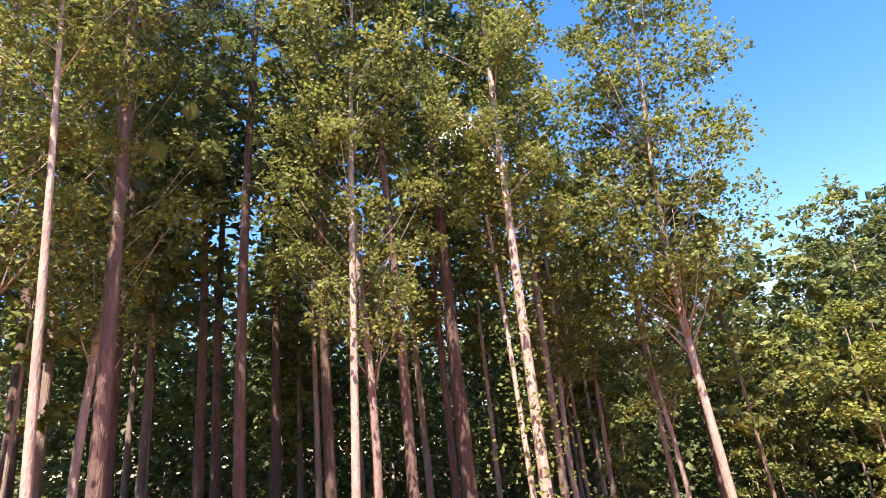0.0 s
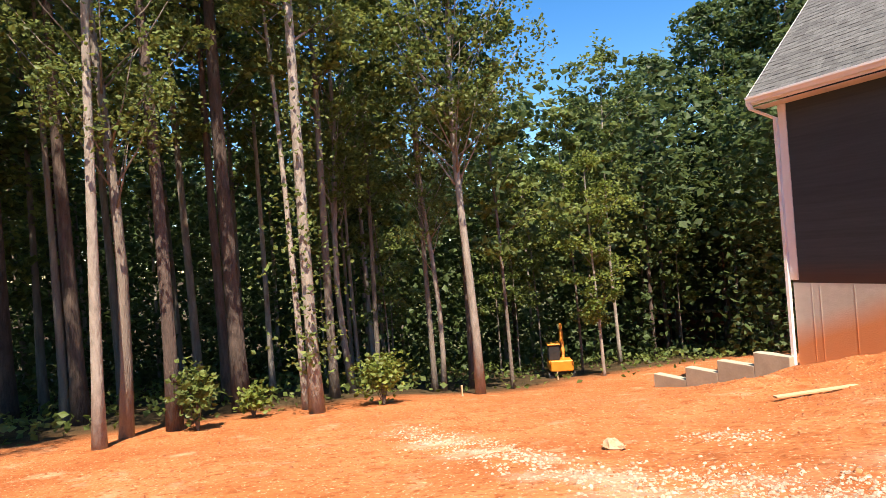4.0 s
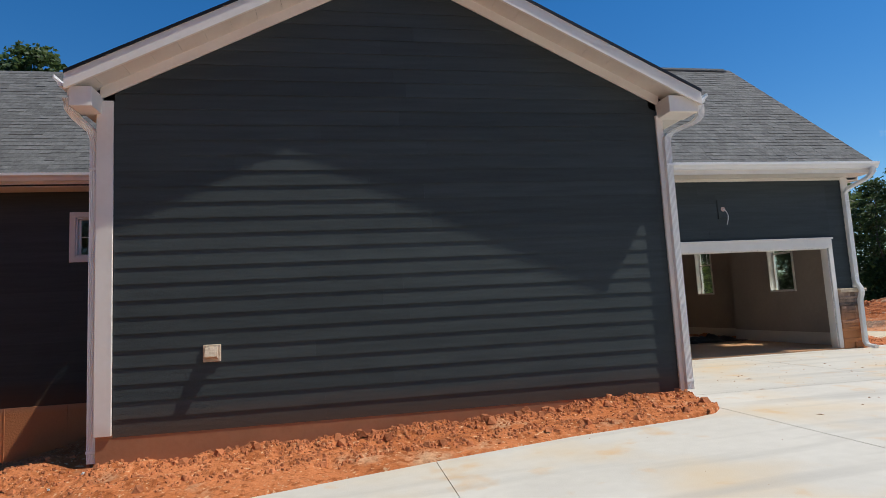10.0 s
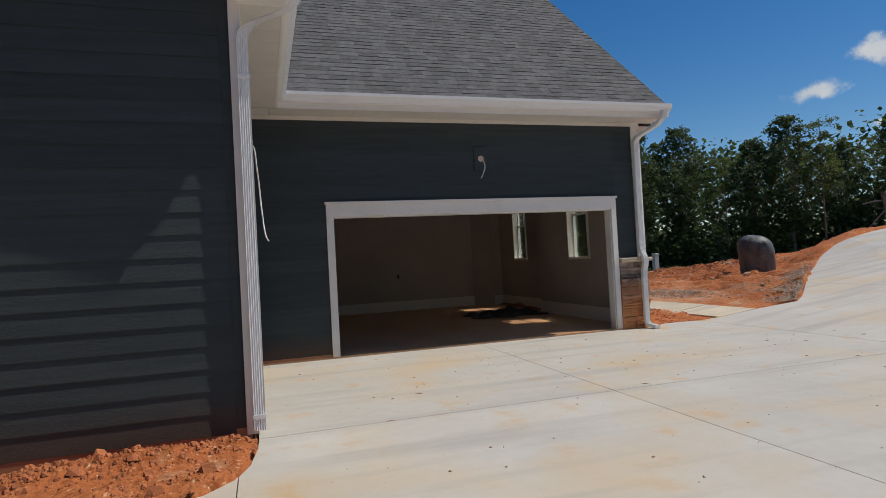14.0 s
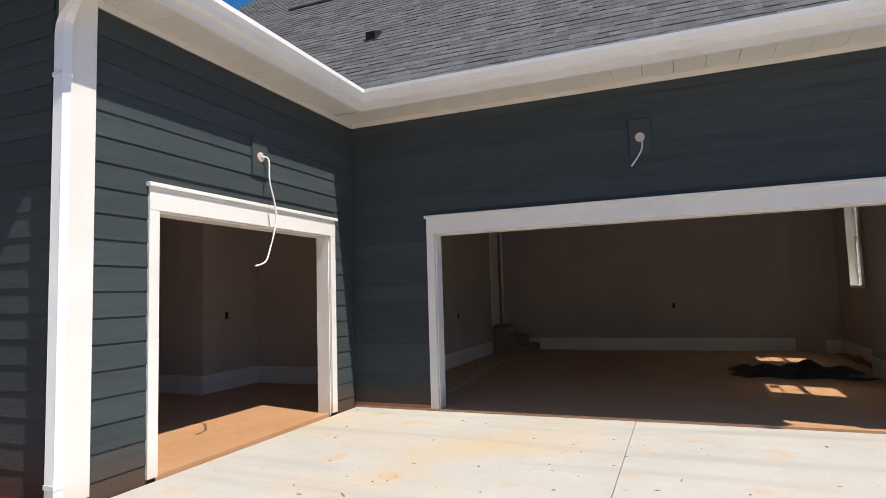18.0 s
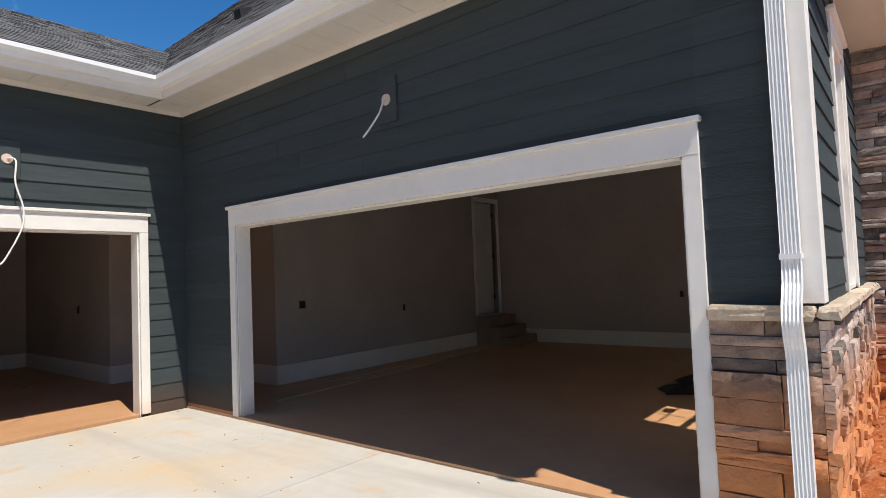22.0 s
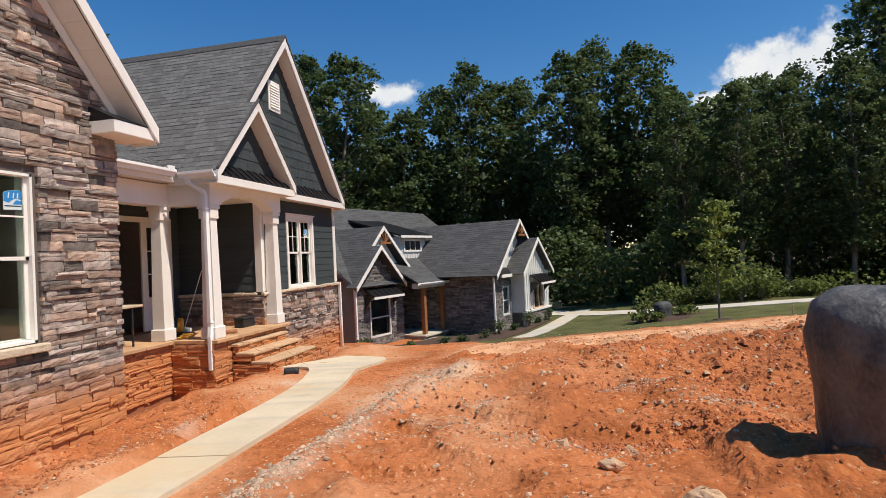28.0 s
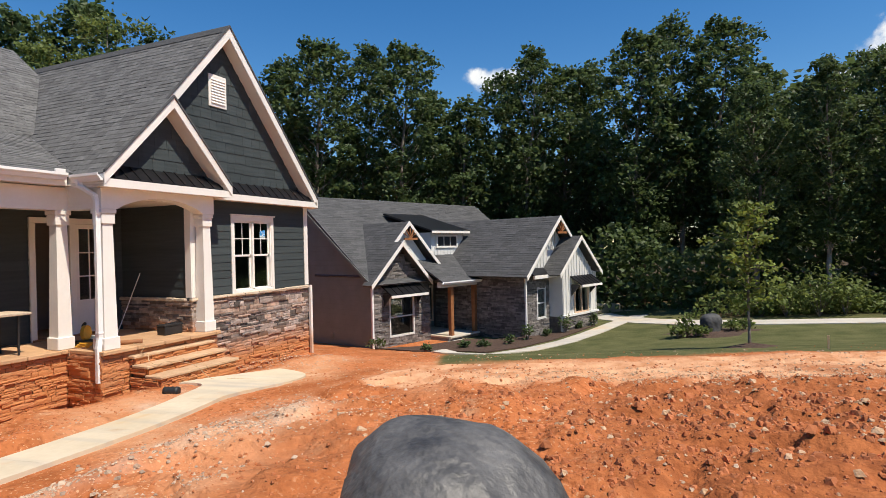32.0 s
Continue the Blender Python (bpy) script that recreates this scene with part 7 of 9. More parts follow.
# ---- the porch ----
def porch():
    base = thing("porch_base", "clay-stained ledge-stone porch base with a flagstone floor", "porch", kind="structure")
    part("core", boxes(((0.5, 7.66, -0.6), (5.04, 12.69, 0.55)), ((5.04, 10.36, -0.6), (5.96, 13.0, 0.55))), M_MORTAR, base)
    paving = mat("stone_paving", (0.45, 0.26, 0.14), (0.58, 0.36, 0.2), 3, 0.85, 0.4, 30, vary=0.12)
    part("porch_floor", boxes(((0.5, 7.66, 0.55), (4.62, 12.69, 0.655))), paving, base)
    y = 7.66
    while y < 10.25:
        e = min(10.30, y + random.uniform(0.5, 0.8))
        part("flagstone", boxes(((4.625, y + 0.004, 0.585), (5.17, e - 0.004, 0.66)), c=0.012), paving, base)
        y = e
    y = 10.30
    while y < 13.0:
        e = min(13.08, y + random.uniform(0.5, 0.8))
        part("flagstone", boxes(((5.175, y + 0.004, 0.585), (6.10, e - 0.004, 0.66)), c=0.012), paving, base)
        y = e
    part("porch_floor", boxes(((4.62, 10.30, 0.55), (5.17, 12.69, 0.655))), paving, base)
    fp = Face((5.04, 7.66, 0), (0, 1, 0), (1, 0, 0))
    stonework(base, fp, 0, 2.69, -0.35, 0.582, limit=180, warm=0.55, size=0.8)
    fq = Face((5.96, 10.36, 0), (0, 1, 0), (1, 0, 0))
    stonework(base, fq, 0, 2.68, -0.35, 0.582, limit=110, ends=(0.05, 0.0), warm=0.55)
    fr = Face((5.10, 10.36, 0), (1, 0, 0), (0, -1, 0))
    stonework(base, fr, 0, 0.86, -0.35, 0.582, limit=70, ends=(0, 0.05), warm=0.55)
    st = thing("porch_steps", "stone steps with thick flagstone treads stained by clay", "steps")
    tread = mat("flagstone_tread", (0.48, 0.30, 0.17), (0.62, 0.42, 0.26), 4, 0.85, 0.5, 30, vary=0.1)
    for k in range(3):
        x1, z = 6.86 - 0.335 * k, 0.155 + 0.17 * k
        y0, y1 = 10.84, 12.80
        part("riser", boxes(((6.04, y0 + 0.05, -0.35), (x1 - 0.09, y1 - 0.05, z - 0.056))), M_MORTAR, st)
        stonework(st, Face((x1 - 0.09, y0 + 0.05, 0), (0, 1, 0), (1, 0, 0)), 0, y1 - y0 - 0.1, z - 0.17 if k else -0.3, z - 0.058, limit=40, size=0.8, warm=0.7)
        ym = y0 + (y1 - y0) * (0.55, 0.42, 0.6)[k]
        for a, b in ((y0, ym - 0.003), (ym + 0.003, y1)):
            part("tread", boxes(((x1 - 0.42, a, z - 0.056), (x1, b, z)), c=0.012), tread, st)
        stonework(st, Face((6.04, y0 + 0.05, 0), (1, 0, 0), (0, -1, 0)), 0.0, x1 - 6.13, z - 0.17 if k else -0.3, z - 0.058, limit=20, size=0.8, warm=0.7)
    columns = ((5.86, 10.54), (5.84, 12.88), (4.95, 10.30))
    corners = ((-1, -1), (1, -1), (1, 1), (-1, 1))
    for x, y in columns:
        c = thing("porch_column", "square tapered white porch column on a plinth", "column", "porch columns")
        w = 0.13
        part("plinth", boxes(((x - w - 0.03, y - w - 0.03, 0.662), (x + w + 0.03, y + w + 0.03, 0.89)), c=0.012), M_TRIM, c)
        sh = MB()
        k0, k1 = w, w - 0.03
        sh.v = [(x + sx * k0, y + sy * k0, 0.89) for sx, sy in corners] + [(x + sx * k1, y + sy * k1, 2.95) for sx, sy in corners]
        sh.f = [(0, 3, 2, 1), (4, 5, 6, 7), (0, 1, 5, 4), (1, 2, 6, 5), (2, 3, 7, 6), (3, 0, 4, 7)]
        part("shaft", sh, M_TRIM, c)
        part("capital", boxes(((x - w, y - w, 2.95), (x + w, y + w, 3.14)), ((x - w - 0.02, y - w - 0.02, 3.14), (x + w + 0.02, y + w + 0.02, 3.22)), c=0.008), M_TRIM, c)
    be = thing("porch_beam", "white boxed porch beam with an arched soffit", "beam", kind="structure")
    arch = MB()
    n = 16
    y0, y1 = 10.70, 12.73
    pts = [(5.72, 10.39, 3.222), (5.72, y0, 3.222)] + [(5.72, y0 + (y1 - y0) * k / n, 3.222 + 0.25 * math.sin(math.pi * k / n) ** 0.75) for k in range(1, n)] + [(5.72, y1, 3.222), (5.72, 13.03, 3.222), (5.72, 13.03, 3.64), (5.72, 10.39, 3.64)]
    arch.prism(pts, (0.29, 0, 0))
    part("arched_beam", arch, M_TRIM, be)
    part("beam", boxes(((4.80, 7.66, 3.222), (5.10, 10.45, 3.64))), M_TRIM, be)
    part("side_beam", boxes(((5.102, 10.39, 3.222), (5.718, 10.62, 3.64))), M_TRIM, be)
    part("porch_ceiling", boxes(((0.5, 7.66, 3.45), (4.80, 12.69, 3.5)), ((4.80, 10.62, 3.45), (5.72, 12.69, 3.5))), M_SOFFIT, be)
    xb = 3.5
    w = structure("wall_porch_back", boxes(((xb - 0.1, 7.66, 0.6), (xb, 10.64, 3.5)), ((xb - 0.1, 10.64, 3.15), (xb, 12.4, 3.5)), ((xb - 0.1, 12.4, 0.6), (xb, 12.69, 3.5))), M_SIDING, "dark lap-sided wall at the back of the porch")
    siding(w, Face((xb, 7.66, 0), (0, 1, 0), (1, 0, 0)), 0, 5.03, 0.66, 3.45, [(2.96, 4.74, 0.6, 3.18)])
    fside = Face((3.5, 12.69, 0), (1, 0, 0), (0, -1, 0))
    sw = wall("wall_porch_side", fside, 0, 2.16, 0.3, 3.6, [], 0.1, M_SIDING, "dark lap-sided wall at the side of the porch above a stone base")
    siding(sw, fside, 0, 2.02, 1.45, 3.45)
    stonework(sw, fside, 0.0, 2.16, 0.66, 1.34, limit=70, ends=(0, 0.05))
    stone_cap(fside, 0.0, 2.04, 1.40, "pale stone ledge inside the porch", deep=0.1)
    ct = thing("corner_trim", "white corner boards on the wing beside the porch", "corner trim")
    part("corner_board", boxes(((5.52, 12.655, 1.405), (5.695, 12.688, 3.6)), c=0.003), M_TRIM, ct)
    part("corner_board", boxes(((5.663, 12.69, 1.405), (5.695, 12.83, 3.6)), c=0.003), M_TRIM, ct)
    structure("wall_hall", boxes(((1.5, 10.5, 0.6), (1.6, 12.6, 3.5)), ((1.6, 10.5, 0.6), (3.4, 10.6, 3.5)), ((1.6, 12.5, 0.6), (3.4, 12.6, 3.5))), M_DRYWALL, "unlit drywall hall behind the open front doorway")
    dr = thing("front_door", "open front doorway in a white frame with a glazed white side door", "door")
    for name, bs in (("casing", ((xb, 10.62, 0.66), (xb + 0.05, 10.74, 3.06))), ("casing", ((xb, 11.44, 0.66), (xb + 0.05, 11.56, 3.06))), ("casing", ((xb, 12.28, 0.66), (xb + 0.05, 12.40, 3.06))), ("head_casing", ((xb, 10.62, 3.062), (xb + 0.052, 12.40, 3.18)))):
        part(name, boxes(bs, c=0.006), M_TRIM, dr)
    leaf = part("glazed_leaf", boxes(((xb - 0.05, 11.56, 0.70), (xb - 0.005, 11.67, 3.06)), ((xb - 0.05, 12.14, 0.70), (xb - 0.005, 12.28, 3.06)), ((xb - 0.05, 11.67, 0.70), (xb - 0.005, 12.14, 1.42)), ((xb - 0.05, 11.67, 2.96), (xb - 0.005, 12.14, 3.06))), M_TRIM, dr, "white half-glazed door leaf")
    part("pane", boxes(((xb - 0.03, 11.66, 1.41), (xb - 0.024, 12.15, 2.97))), M_GLASS, leaf)
    for k in range(2):
        part("glazing_bar", boxes(((xb - 0.022, 11.67, 1.92 + 0.51 * k), (xb - 0.006, 12.14, 1.945 + 0.51 * k))), M_TRIM, leaf)
    part("glazing_bar", boxes(((xb - 0.021, 11.89, 1.42), (xb - 0.007, 11.915, 2.96))), M_TRIM, leaf)
    part("threshold", boxes(((xb - 0.1, 10.64, 0.60), (xb + 0.06, 12.4, 0.70)), c=0.01), M_CEDAR, dr)
    ta = thing("folding_table", "white-topped folding work table on the porch", "table")
    part("tabletop", boxes(((4.25, 8.0, 1.36), (4.93, 9.82, 1.405)), c=0.008), M_CAP, ta)
    for y in (8.2, 9.62):
        for x in (4.32, 4.86):
            part("leg", boxes(((x - 0.014, y - 0.014, 0.662), (x + 0.014, y + 0.014, 1.36))), M_BLACK, ta)
        part("cross_bar", boxes(((4.33, y - 0.01, 0.80), (4.85, y + 0.01, 0.825))), M_BLACK, ta)
    jar = thing("clutter_box", "clear plastic box of fixings on the work table", "box")
    part("body", boxes(((4.5, 8.55, 1.406), (4.78, 8.95, 1.53)), c=0.01), M_GRAVEL, jar)
    part("lid", boxes(((4.49, 8.54, 1.531), (4.79, 8.96, 1.55)), c=0.005), M_TRIM, jar)
    bd = thing("leaning_board", "raw timber board propped under the work table", "timber")
    bm = MB()
    bm.prism([(4.5, 8.9, 0.664), (4.5, 9.06, 0.664), (4.3, 8.72, 1.34), (4.3, 8.58, 1.34)], (-0.02, 0, 0))
    part("board", bm, M_CEDAR, bd)
    for k, (x, y, l) in enumerate(((4.45, 9.0, 0.9), (4.1, 8.6, 0.6))):
        ob = thing("floor_plank", "dark timber offcut lying on the porch floor", "timber", "timber offcuts")
        part("board", boxes(((x, y - l / 2, 0.662), (x + 0.14, y + l / 2, 0.70)), c=0.004), M_CEDAR, ob)
    bx = thing("tool_box", "black plastic tool box on the porch floor", "tool box")
    part("body", boxes(((5.28, 12.10, 0.662), (5.52, 12.56, 0.84)), c=0.012), M_BLACK, bx)
    part("lid", boxes(((5.27, 12.09, 0.842), (5.53, 12.57, 0.88)), c=0.008), M_BLACK, bx)
    part("handle", boxes(((5.38, 12.22, 0.882), (5.42, 12.44, 0.90))), M_BLACK, bx)
    mt = thing("door_mat", "dark rolled mat beside the porch column", "mat")
    mm = MB()
    mm.tube([(5.62, 10.95, 0.70), (5.9, 11.25, 0.70)], [0.045, 0.045], 10)
    part("roll", mm, M_CEDAR, mt)
    sawt = thing("chop_saw", "yellow and black chop saw on the porch floor", "power saw")
    part("base", boxes(((4.75, 10.62, 0.662), (5.15, 10.95, 0.75)), c=0.01), M_BLACK, sawt)
    part("fence", boxes(((4.80, 10.88, 0.752), (5.10, 10.92, 0.83)), c=0.006), M_GUTTER, sawt)
    mbs = MB()
    mbs.tube([(4.94, 10.75, 0.90), (5.0, 10.78, 0.90)], [0.14, 0.14], 20)
    part("blade_guard", mbs, M_YELLOW, sawt)
    mbs = MB()
    mbs.tube([(4.9, 10.78, 0.95), (4.82, 10.85, 1.06), (4.72, 10.88, 1.0)], [0.035, 0.03, 0.03], 8)
    part("handle", mbs, M_BLACK, sawt)
    hose = thing("air_hose", "coiled yellow air hose by the porch column", "hose")
    mbs = MB()
    mbs.tube([(5.22 + 0.13 * math.cos(k * 0.42) + 0.004 * k, 10.50 + 0.12 * math.sin(k * 0.42), 0.675 + 0.0022 * k) for k in range(46)], [0.012] * 46, 6)
    part("coil", mbs, M_YELLOW, hose, smooth=True)
    pl = thing("leaning_pole", "thin pole leaning against the porch wall", "pole")
    mbs = MB()
    mbs.tube([(3.95, 12.2, 0.662), (4.12, 12.66, 1.95)], [0.01, 0.01], 8)
    part("shaft", mbs, M_TRIM, pl)


porch()


# ---- the house next door ----
def neighbour():
    h = thing("neighbouring_house", "finished grey house with stone gables, dark shingle roofs and pale board-and-batten", "house")
    h.matrix_basis = pose(3.0, 24.8, -1.9, 0, 0, -18)

    def bx(name, *bs, m=M_STONE_N, c=0.0, label="", parent=None):
        return part(name, boxes(*bs, c=c), m, parent or h, label)

    def gable(name, x, y0, y1, z0, zp, m, t=0.12):
        mb = MB()
        mb.prism([(x, y0, z0), (x, y1, z0), (x, (y0 + y1) / 2, zp)], (-t, 0, 0))
        return part(name, mb, m, h)

    def gable_roof(x0, x1, ym, half, ze, zp, rake=True):
        for sg in (-1, 1):
            low, foot = half, ze
            if sg < 0 and ym < 3:
                low = ym + 0.07
                foot = zp - (zp - ze) * low / half
                roof_plane(h, (x1, ym - half, ze), (-0.15, ym - half, ze), (-0.15, ym - low, foot), (x1, ym - low, foot), exposure=0.15, tab=(0.3, 0.6), cover=M_SHINGLE_D)
            roof_plane(h, (x1, ym + sg * low, foot), (x0, ym + sg * low, foot), (x0, ym, zp), (x1, ym, zp), exposure=0.15, tab=(0.3, 0.6), cover=M_SHINGLE_D)
            if rake:
                board(h, "rake_board", (x1, ym + sg * half, ze + 0.02), (x1, ym, zp + 0.02), 0.04, 0.2, (1, 0, 0))

    side = bx("side_wall", ((-9.5, 0.0, -1.2), (0.0, 0.14, 2.72)), m=M_BEIGE)
    mb = MB()
    mb.prism([(0.0, 0.0, 2.72), (-9.5, 0.0, 2.72), (-9.5, 0.0, 3.45), (-5.2, 0.0, 6.82), (0.0, 0.0, 2.88)], (0, 0.14, 0))
    part("side_gable", mb, M_BEIGE, h)
    for k in range(33):
        z = -0.4 + 0.22 * k
        far, near = (-9.3, -0.02) if z < 2.7 else (max(-9.3, -5.2 - (6.6 - z) * 1.28), -5.2 + (6.7 - z) * 1.31)
        mb = MB()
        mb.prism([(far, 0.0, z), (far, -0.016, z), (far, -0.002, z + 0.2)], (min(near, -0.02) - far, 0, 0))
        part("siding_course", mb, M_BEIGE, h)
    bx("side_vent", ((-2.9, -0.05, 0.25), (-2.7, 0.0, 0.45)), m=M_BEIGE, c=0.01)
    bx("corner_board", ((-0.08, -0.03, -0.8), (0.03, 0.0, 2.7)), m=M_TRIM)
    left = bx("front_wall", *[((-0.14, a, c), (0.0, b, d)) for a, b, c, d in holes(0, 3.55, -0.8, 2.75, [(1.0, 2.4, 0.42, 2.06)])], m=M_MORTAR_N)
    stonework(left, Face((0, 0, 0), (0, 1, 0), (1, 0, 0)), 0, 3.55, -0.5, 4.3, [(0.92, 2.48, 0.34, 2.14)], top=lambda u: 2.75 + 0.98 * (1.55 - abs(u - 1.44)), limit=120, size=1.1, grey=True)
    gable("front_gable", 0.0, -0.05, 2.95, 2.75, 4.28, M_MORTAR_N)
    for y0, z0, y1, z1, x0, x1 in ((-0.43, 2.72, -0.07, 3.07, -0.15, 0.45), (-0.07, 3.07, 1.44, 4.55, -4.0, 0.45), (3.31, 2.72, 1.44, 4.55, -4.0, 0.45), (1.44, 4.55, 2.4, 5.49, -4.5, -0.08), (4.55, 3.38, 2.4, 5.49, -4.5, -0.08)):
        roof_plane(h, (x1, y0, z0), (x0, y0, z0), (x0, y1, z1), (x1, y1, z1), exposure=0.15, tab=(0.3, 0.6), cover=M_SHINGLE_D)
        board(h, "rake_board", (x1, y0, z0 + 0.02), (x1, y1, z1 + 0.02), 0.04, 0.2, (1, 0, 0))
    gable("upper_gable", -0.42, 0.7, 4.1, 3.4, 5.25, M_BB)
    for x, y, z, w in ((-0.03, 2.4, 4.96, 0.42), (4.49, 8.14, 5.12, 0.42)):
        for k in range(5):
            a = radians(-60 + 30 * k)
            mb = MB()
            mb.prism([(x, y, z - 0.25), (x, y + 0.05 * math.cos(a), z - 0.25 + 0.05 * math.sin(a)), (x, y + 0.46 * math.sin(a), z - 0.25 + 0.46 * math.cos(a)), (x, y + 0.46 * math.sin(a) - 0.06, z - 0.25 + 0.46 * math.cos(a))], (0.05, 0, 0))
            part("gable_bracket", mb, M_CEDAR, h, "cedar sunburst bracket")
        bx("bracket_tie", ((x, y - w, z - 0.32), (x + 0.06, y + w, z - 0.22)), m=M_CEDAR)
    wn = bx("window", *[((-0.02, a, c), (0.06, b, d)) for a, b, c, d in ((0.92, 1.0, 0.34, 2.14), (2.4, 2.48, 0.34, 2.14), (1.0, 2.4, 0.34, 0.42), (1.0, 2.4, 2.06, 2.14), (1.0, 2.4, 1.2, 1.25))], m=M_BB)
    bx("pane", ((-0.06, 1.0, 0.42), (-0.05, 2.4, 2.06)), m=M_GLASS, parent=wn)
    # black sheet behind the glass paints the dark of an unlit room
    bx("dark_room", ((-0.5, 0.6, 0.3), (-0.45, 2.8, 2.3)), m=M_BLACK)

    def awning(x, y0, y1, z):
        mb = MB()
        mb.prism([(x, y0, z + 0.45), (x, y0, z + 0.40), (x + 0.62, y0, z), (x + 0.62, y0, z + 0.05)], (0, y1 - y0, 0))
        a = part("awning", mb, M_METAL, h, "black metal awning")
        n = 6
        for k in range(n + 1):
            y = y0 + (y1 - y0) * k / n
            mb = MB()
            mb.prism([(x, y, z + 0.48), (x, y, z + 0.45), (x + 0.62, y, z + 0.05), (x + 0.62, y, z + 0.08)], (0, 0.03, 0))
            part("seam", mb, M_METAL, a)
        bx("awning_fascia", ((x + 0.6, y0, z - 0.07), (x + 0.65, y1, z + 0.04)), m=M_TRIM)
        for y in (y0 + 0.08, y1 - 0.12):
            mb = MB()
            mb.prism([(x, y, z + 0.05), (x + 0.5, y, z + 0.05), (x, y, z - 0.5)], (0, 0.05, 0))
            part("awning_bracket", mb, M_BLACK, h)

    awning(0.03, 0.5, 2.8, 2.2)
    # porch between the gables
    bx("porch_floor", ((-1.8, 3.56, -0.6), (1.15, 5.79, 0.06)), m=M_STONE_N)
    bx("porch_slab", ((-1.8, 3.56, 0.06), (1.28, 5.79, 0.14)), m=M_CONC, c=0.01)
    for k in range(2):
        bx("porch_step", ((1.16, 3.3, -0.6), (1.5 + 0.32 * k, 4.6, -0.06 - 0.15 * k)), m=M_CONC, c=0.015)
    bx("porch_wall", ((-1.95, 3.3, -0.5), (-1.8, 5.95, 2.8)), m=M_BEIGE)
    dw = bx("window", *[((-1.8, a, c), (-1.74, b, d)) for a, b, c, d in ((4.3, 4.4, 0.5, 2.3), (5.6, 5.7, 0.5, 2.3), (4.3, 5.7, 2.2, 2.3), (4.3, 5.7, 0.45, 0.55))], m=M_TRIM)
    bx("pane", ((-1.79, 4.4, 0.55), (-1.77, 5.6, 2.2)), m=M_GLASS, parent=dw)
    bx("door", ((-1.8, 3.45, 0.18), (-1.75, 4.2, 2.25)), m=M_BLACK)
    for x, y in ((1.0, 3.95), (1.02, 5.66)):
        bx("porch_post", ((x - 0.1, y - 0.1, 0.14), (x + 0.1, y + 0.1, 2.42)), m=M_CEDAR, c=0.01, label="square cedar porch post")
    bx("porch_beam", ((0.85, 3.2, 2.42), (1.16, 5.79, 2.66)), m=M_BB)
    roof_plane(h, (1.36, 3.0, 2.70), (1.36, 6.2, 2.70), (-2.3, 6.2, 4.71), (-2.3, 3.0, 4.71), exposure=0.15, tab=(0.3, 0.6), cover=M_SHINGLE_D)
    roof_plane(h, (0.3, -0.25, 2.72), (0.3, 13.7, 2.72), (-5.2, 13.7, 6.92), (-5.2, -0.25, 6.92), exposure=0.15, tab=(0.3, 0.6), cover=M_SHINGLE_D)
    roof_plane(h, (-10.6, 13.7, 2.72), (-10.6, -0.25, 2.72), (-5.2, -0.25, 6.92), (-5.2, 13.7, 6.92), exposure=0.4, tab=(0.8, 1.4), cover=M_SHINGLE_D)
    board(h, "rake_board", (0.3, -0.25, 2.72), (-5.2, -0.25, 6.72), 0.03, 0.18, (0, -1, 0), M_BEIGE)
    gutter(h, (1.35, 3.0, 2.69), (1.35, 5.85, 2.69), (1, 0, 0))
    # shed dormer
    bx("dormer_wall", ((-3.4, 4.6, 3.6), (-0.8, 7.05, 5.02)), m=M_BB)
    for k in range(11):
        bx("batten", ((-0.8, 4.6 + 0.24 * k, 3.9), (-0.775, 4.64 + 0.24 * k, 5.0)), m=M_BB)
    mb = MB()
    mb.prism([(-0.45, 4.3, 5.04), (-0.45, 4.3, 5.12), (-3.9, 4.3, 6.12), (-3.9, 4.3, 6.02)], (0, 2.95, 0))
    part("dormer_roof", mb, M_METAL, h, "low black metal dormer roof")
    board(h, "dormer_fascia", (-0.45, 4.3, 5.09), (-0.45, 7.25, 5.09), 0.03, 0.12, (1, 0, 0))
    dm = bx("window", *[((-0.79, a, c), (-0.73, b, d)) for a, b, c, d in ((4.95, 5.05, 4.24, 4.9), (6.5, 6.6, 4.24, 4.9), (5.05, 6.5, 4.24, 4.33), (5.05, 6.5, 4.81, 4.9), (5.52, 5.54, 4.33, 4.81), (6.0, 6.02, 4.33, 4.81))], m=M_TRIM)
    bx("pane", ((-0.785, 5.05, 4.33), (-0.765, 6.5, 4.81)), m=M_BLACK, parent=dm)
    # right wing
    wing = bx("wing_side_wall", ((-1.8, 5.8, -0.6), (3.9, 5.94, 2.86)), m=M_MORTAR_N)
    stonework(wing, Face((-1.6, 5.8, 0), (1, 0, 0), (0, -1, 0)), 0, 5.5, -0.3, 2.8, limit=150, size=1.2, grey=True)
    front = bx("wing_front_wall", *[((3.76, a, c), (3.9, b, d)) for a, b, c, d in holes(5.8, 7.85, -0.6, 2.86, [(6.77, 7.42, 0.85, 2.2)])], m=M_MORTAR_N)
    stonework(front, Face((3.9, 5.8, 0), (0, 1, 0), (1, 0, 0)), 0, 2.0, -0.3, 2.8, [(0.9, 1.7, 0.76, 2.28)], limit=120, size=1.1, grey=True)
    w2 = bx("window", *[((3.88, a, c), (3.96, b, d)) for a, b, c, d in ((6.7, 6.78, 0.76, 2.28), (7.41, 7.49, 0.76, 2.28), (6.78, 7.41, 0.76, 0.86), (6.78, 7.41, 2.18, 2.28), (6.78, 7.41, 1.5, 1.56))], m=M_BB)
    bx("pane", ((3.86, 6.78, 0.86), (3.87, 7.41, 2.18)), m=M_GLASS, parent=w2)
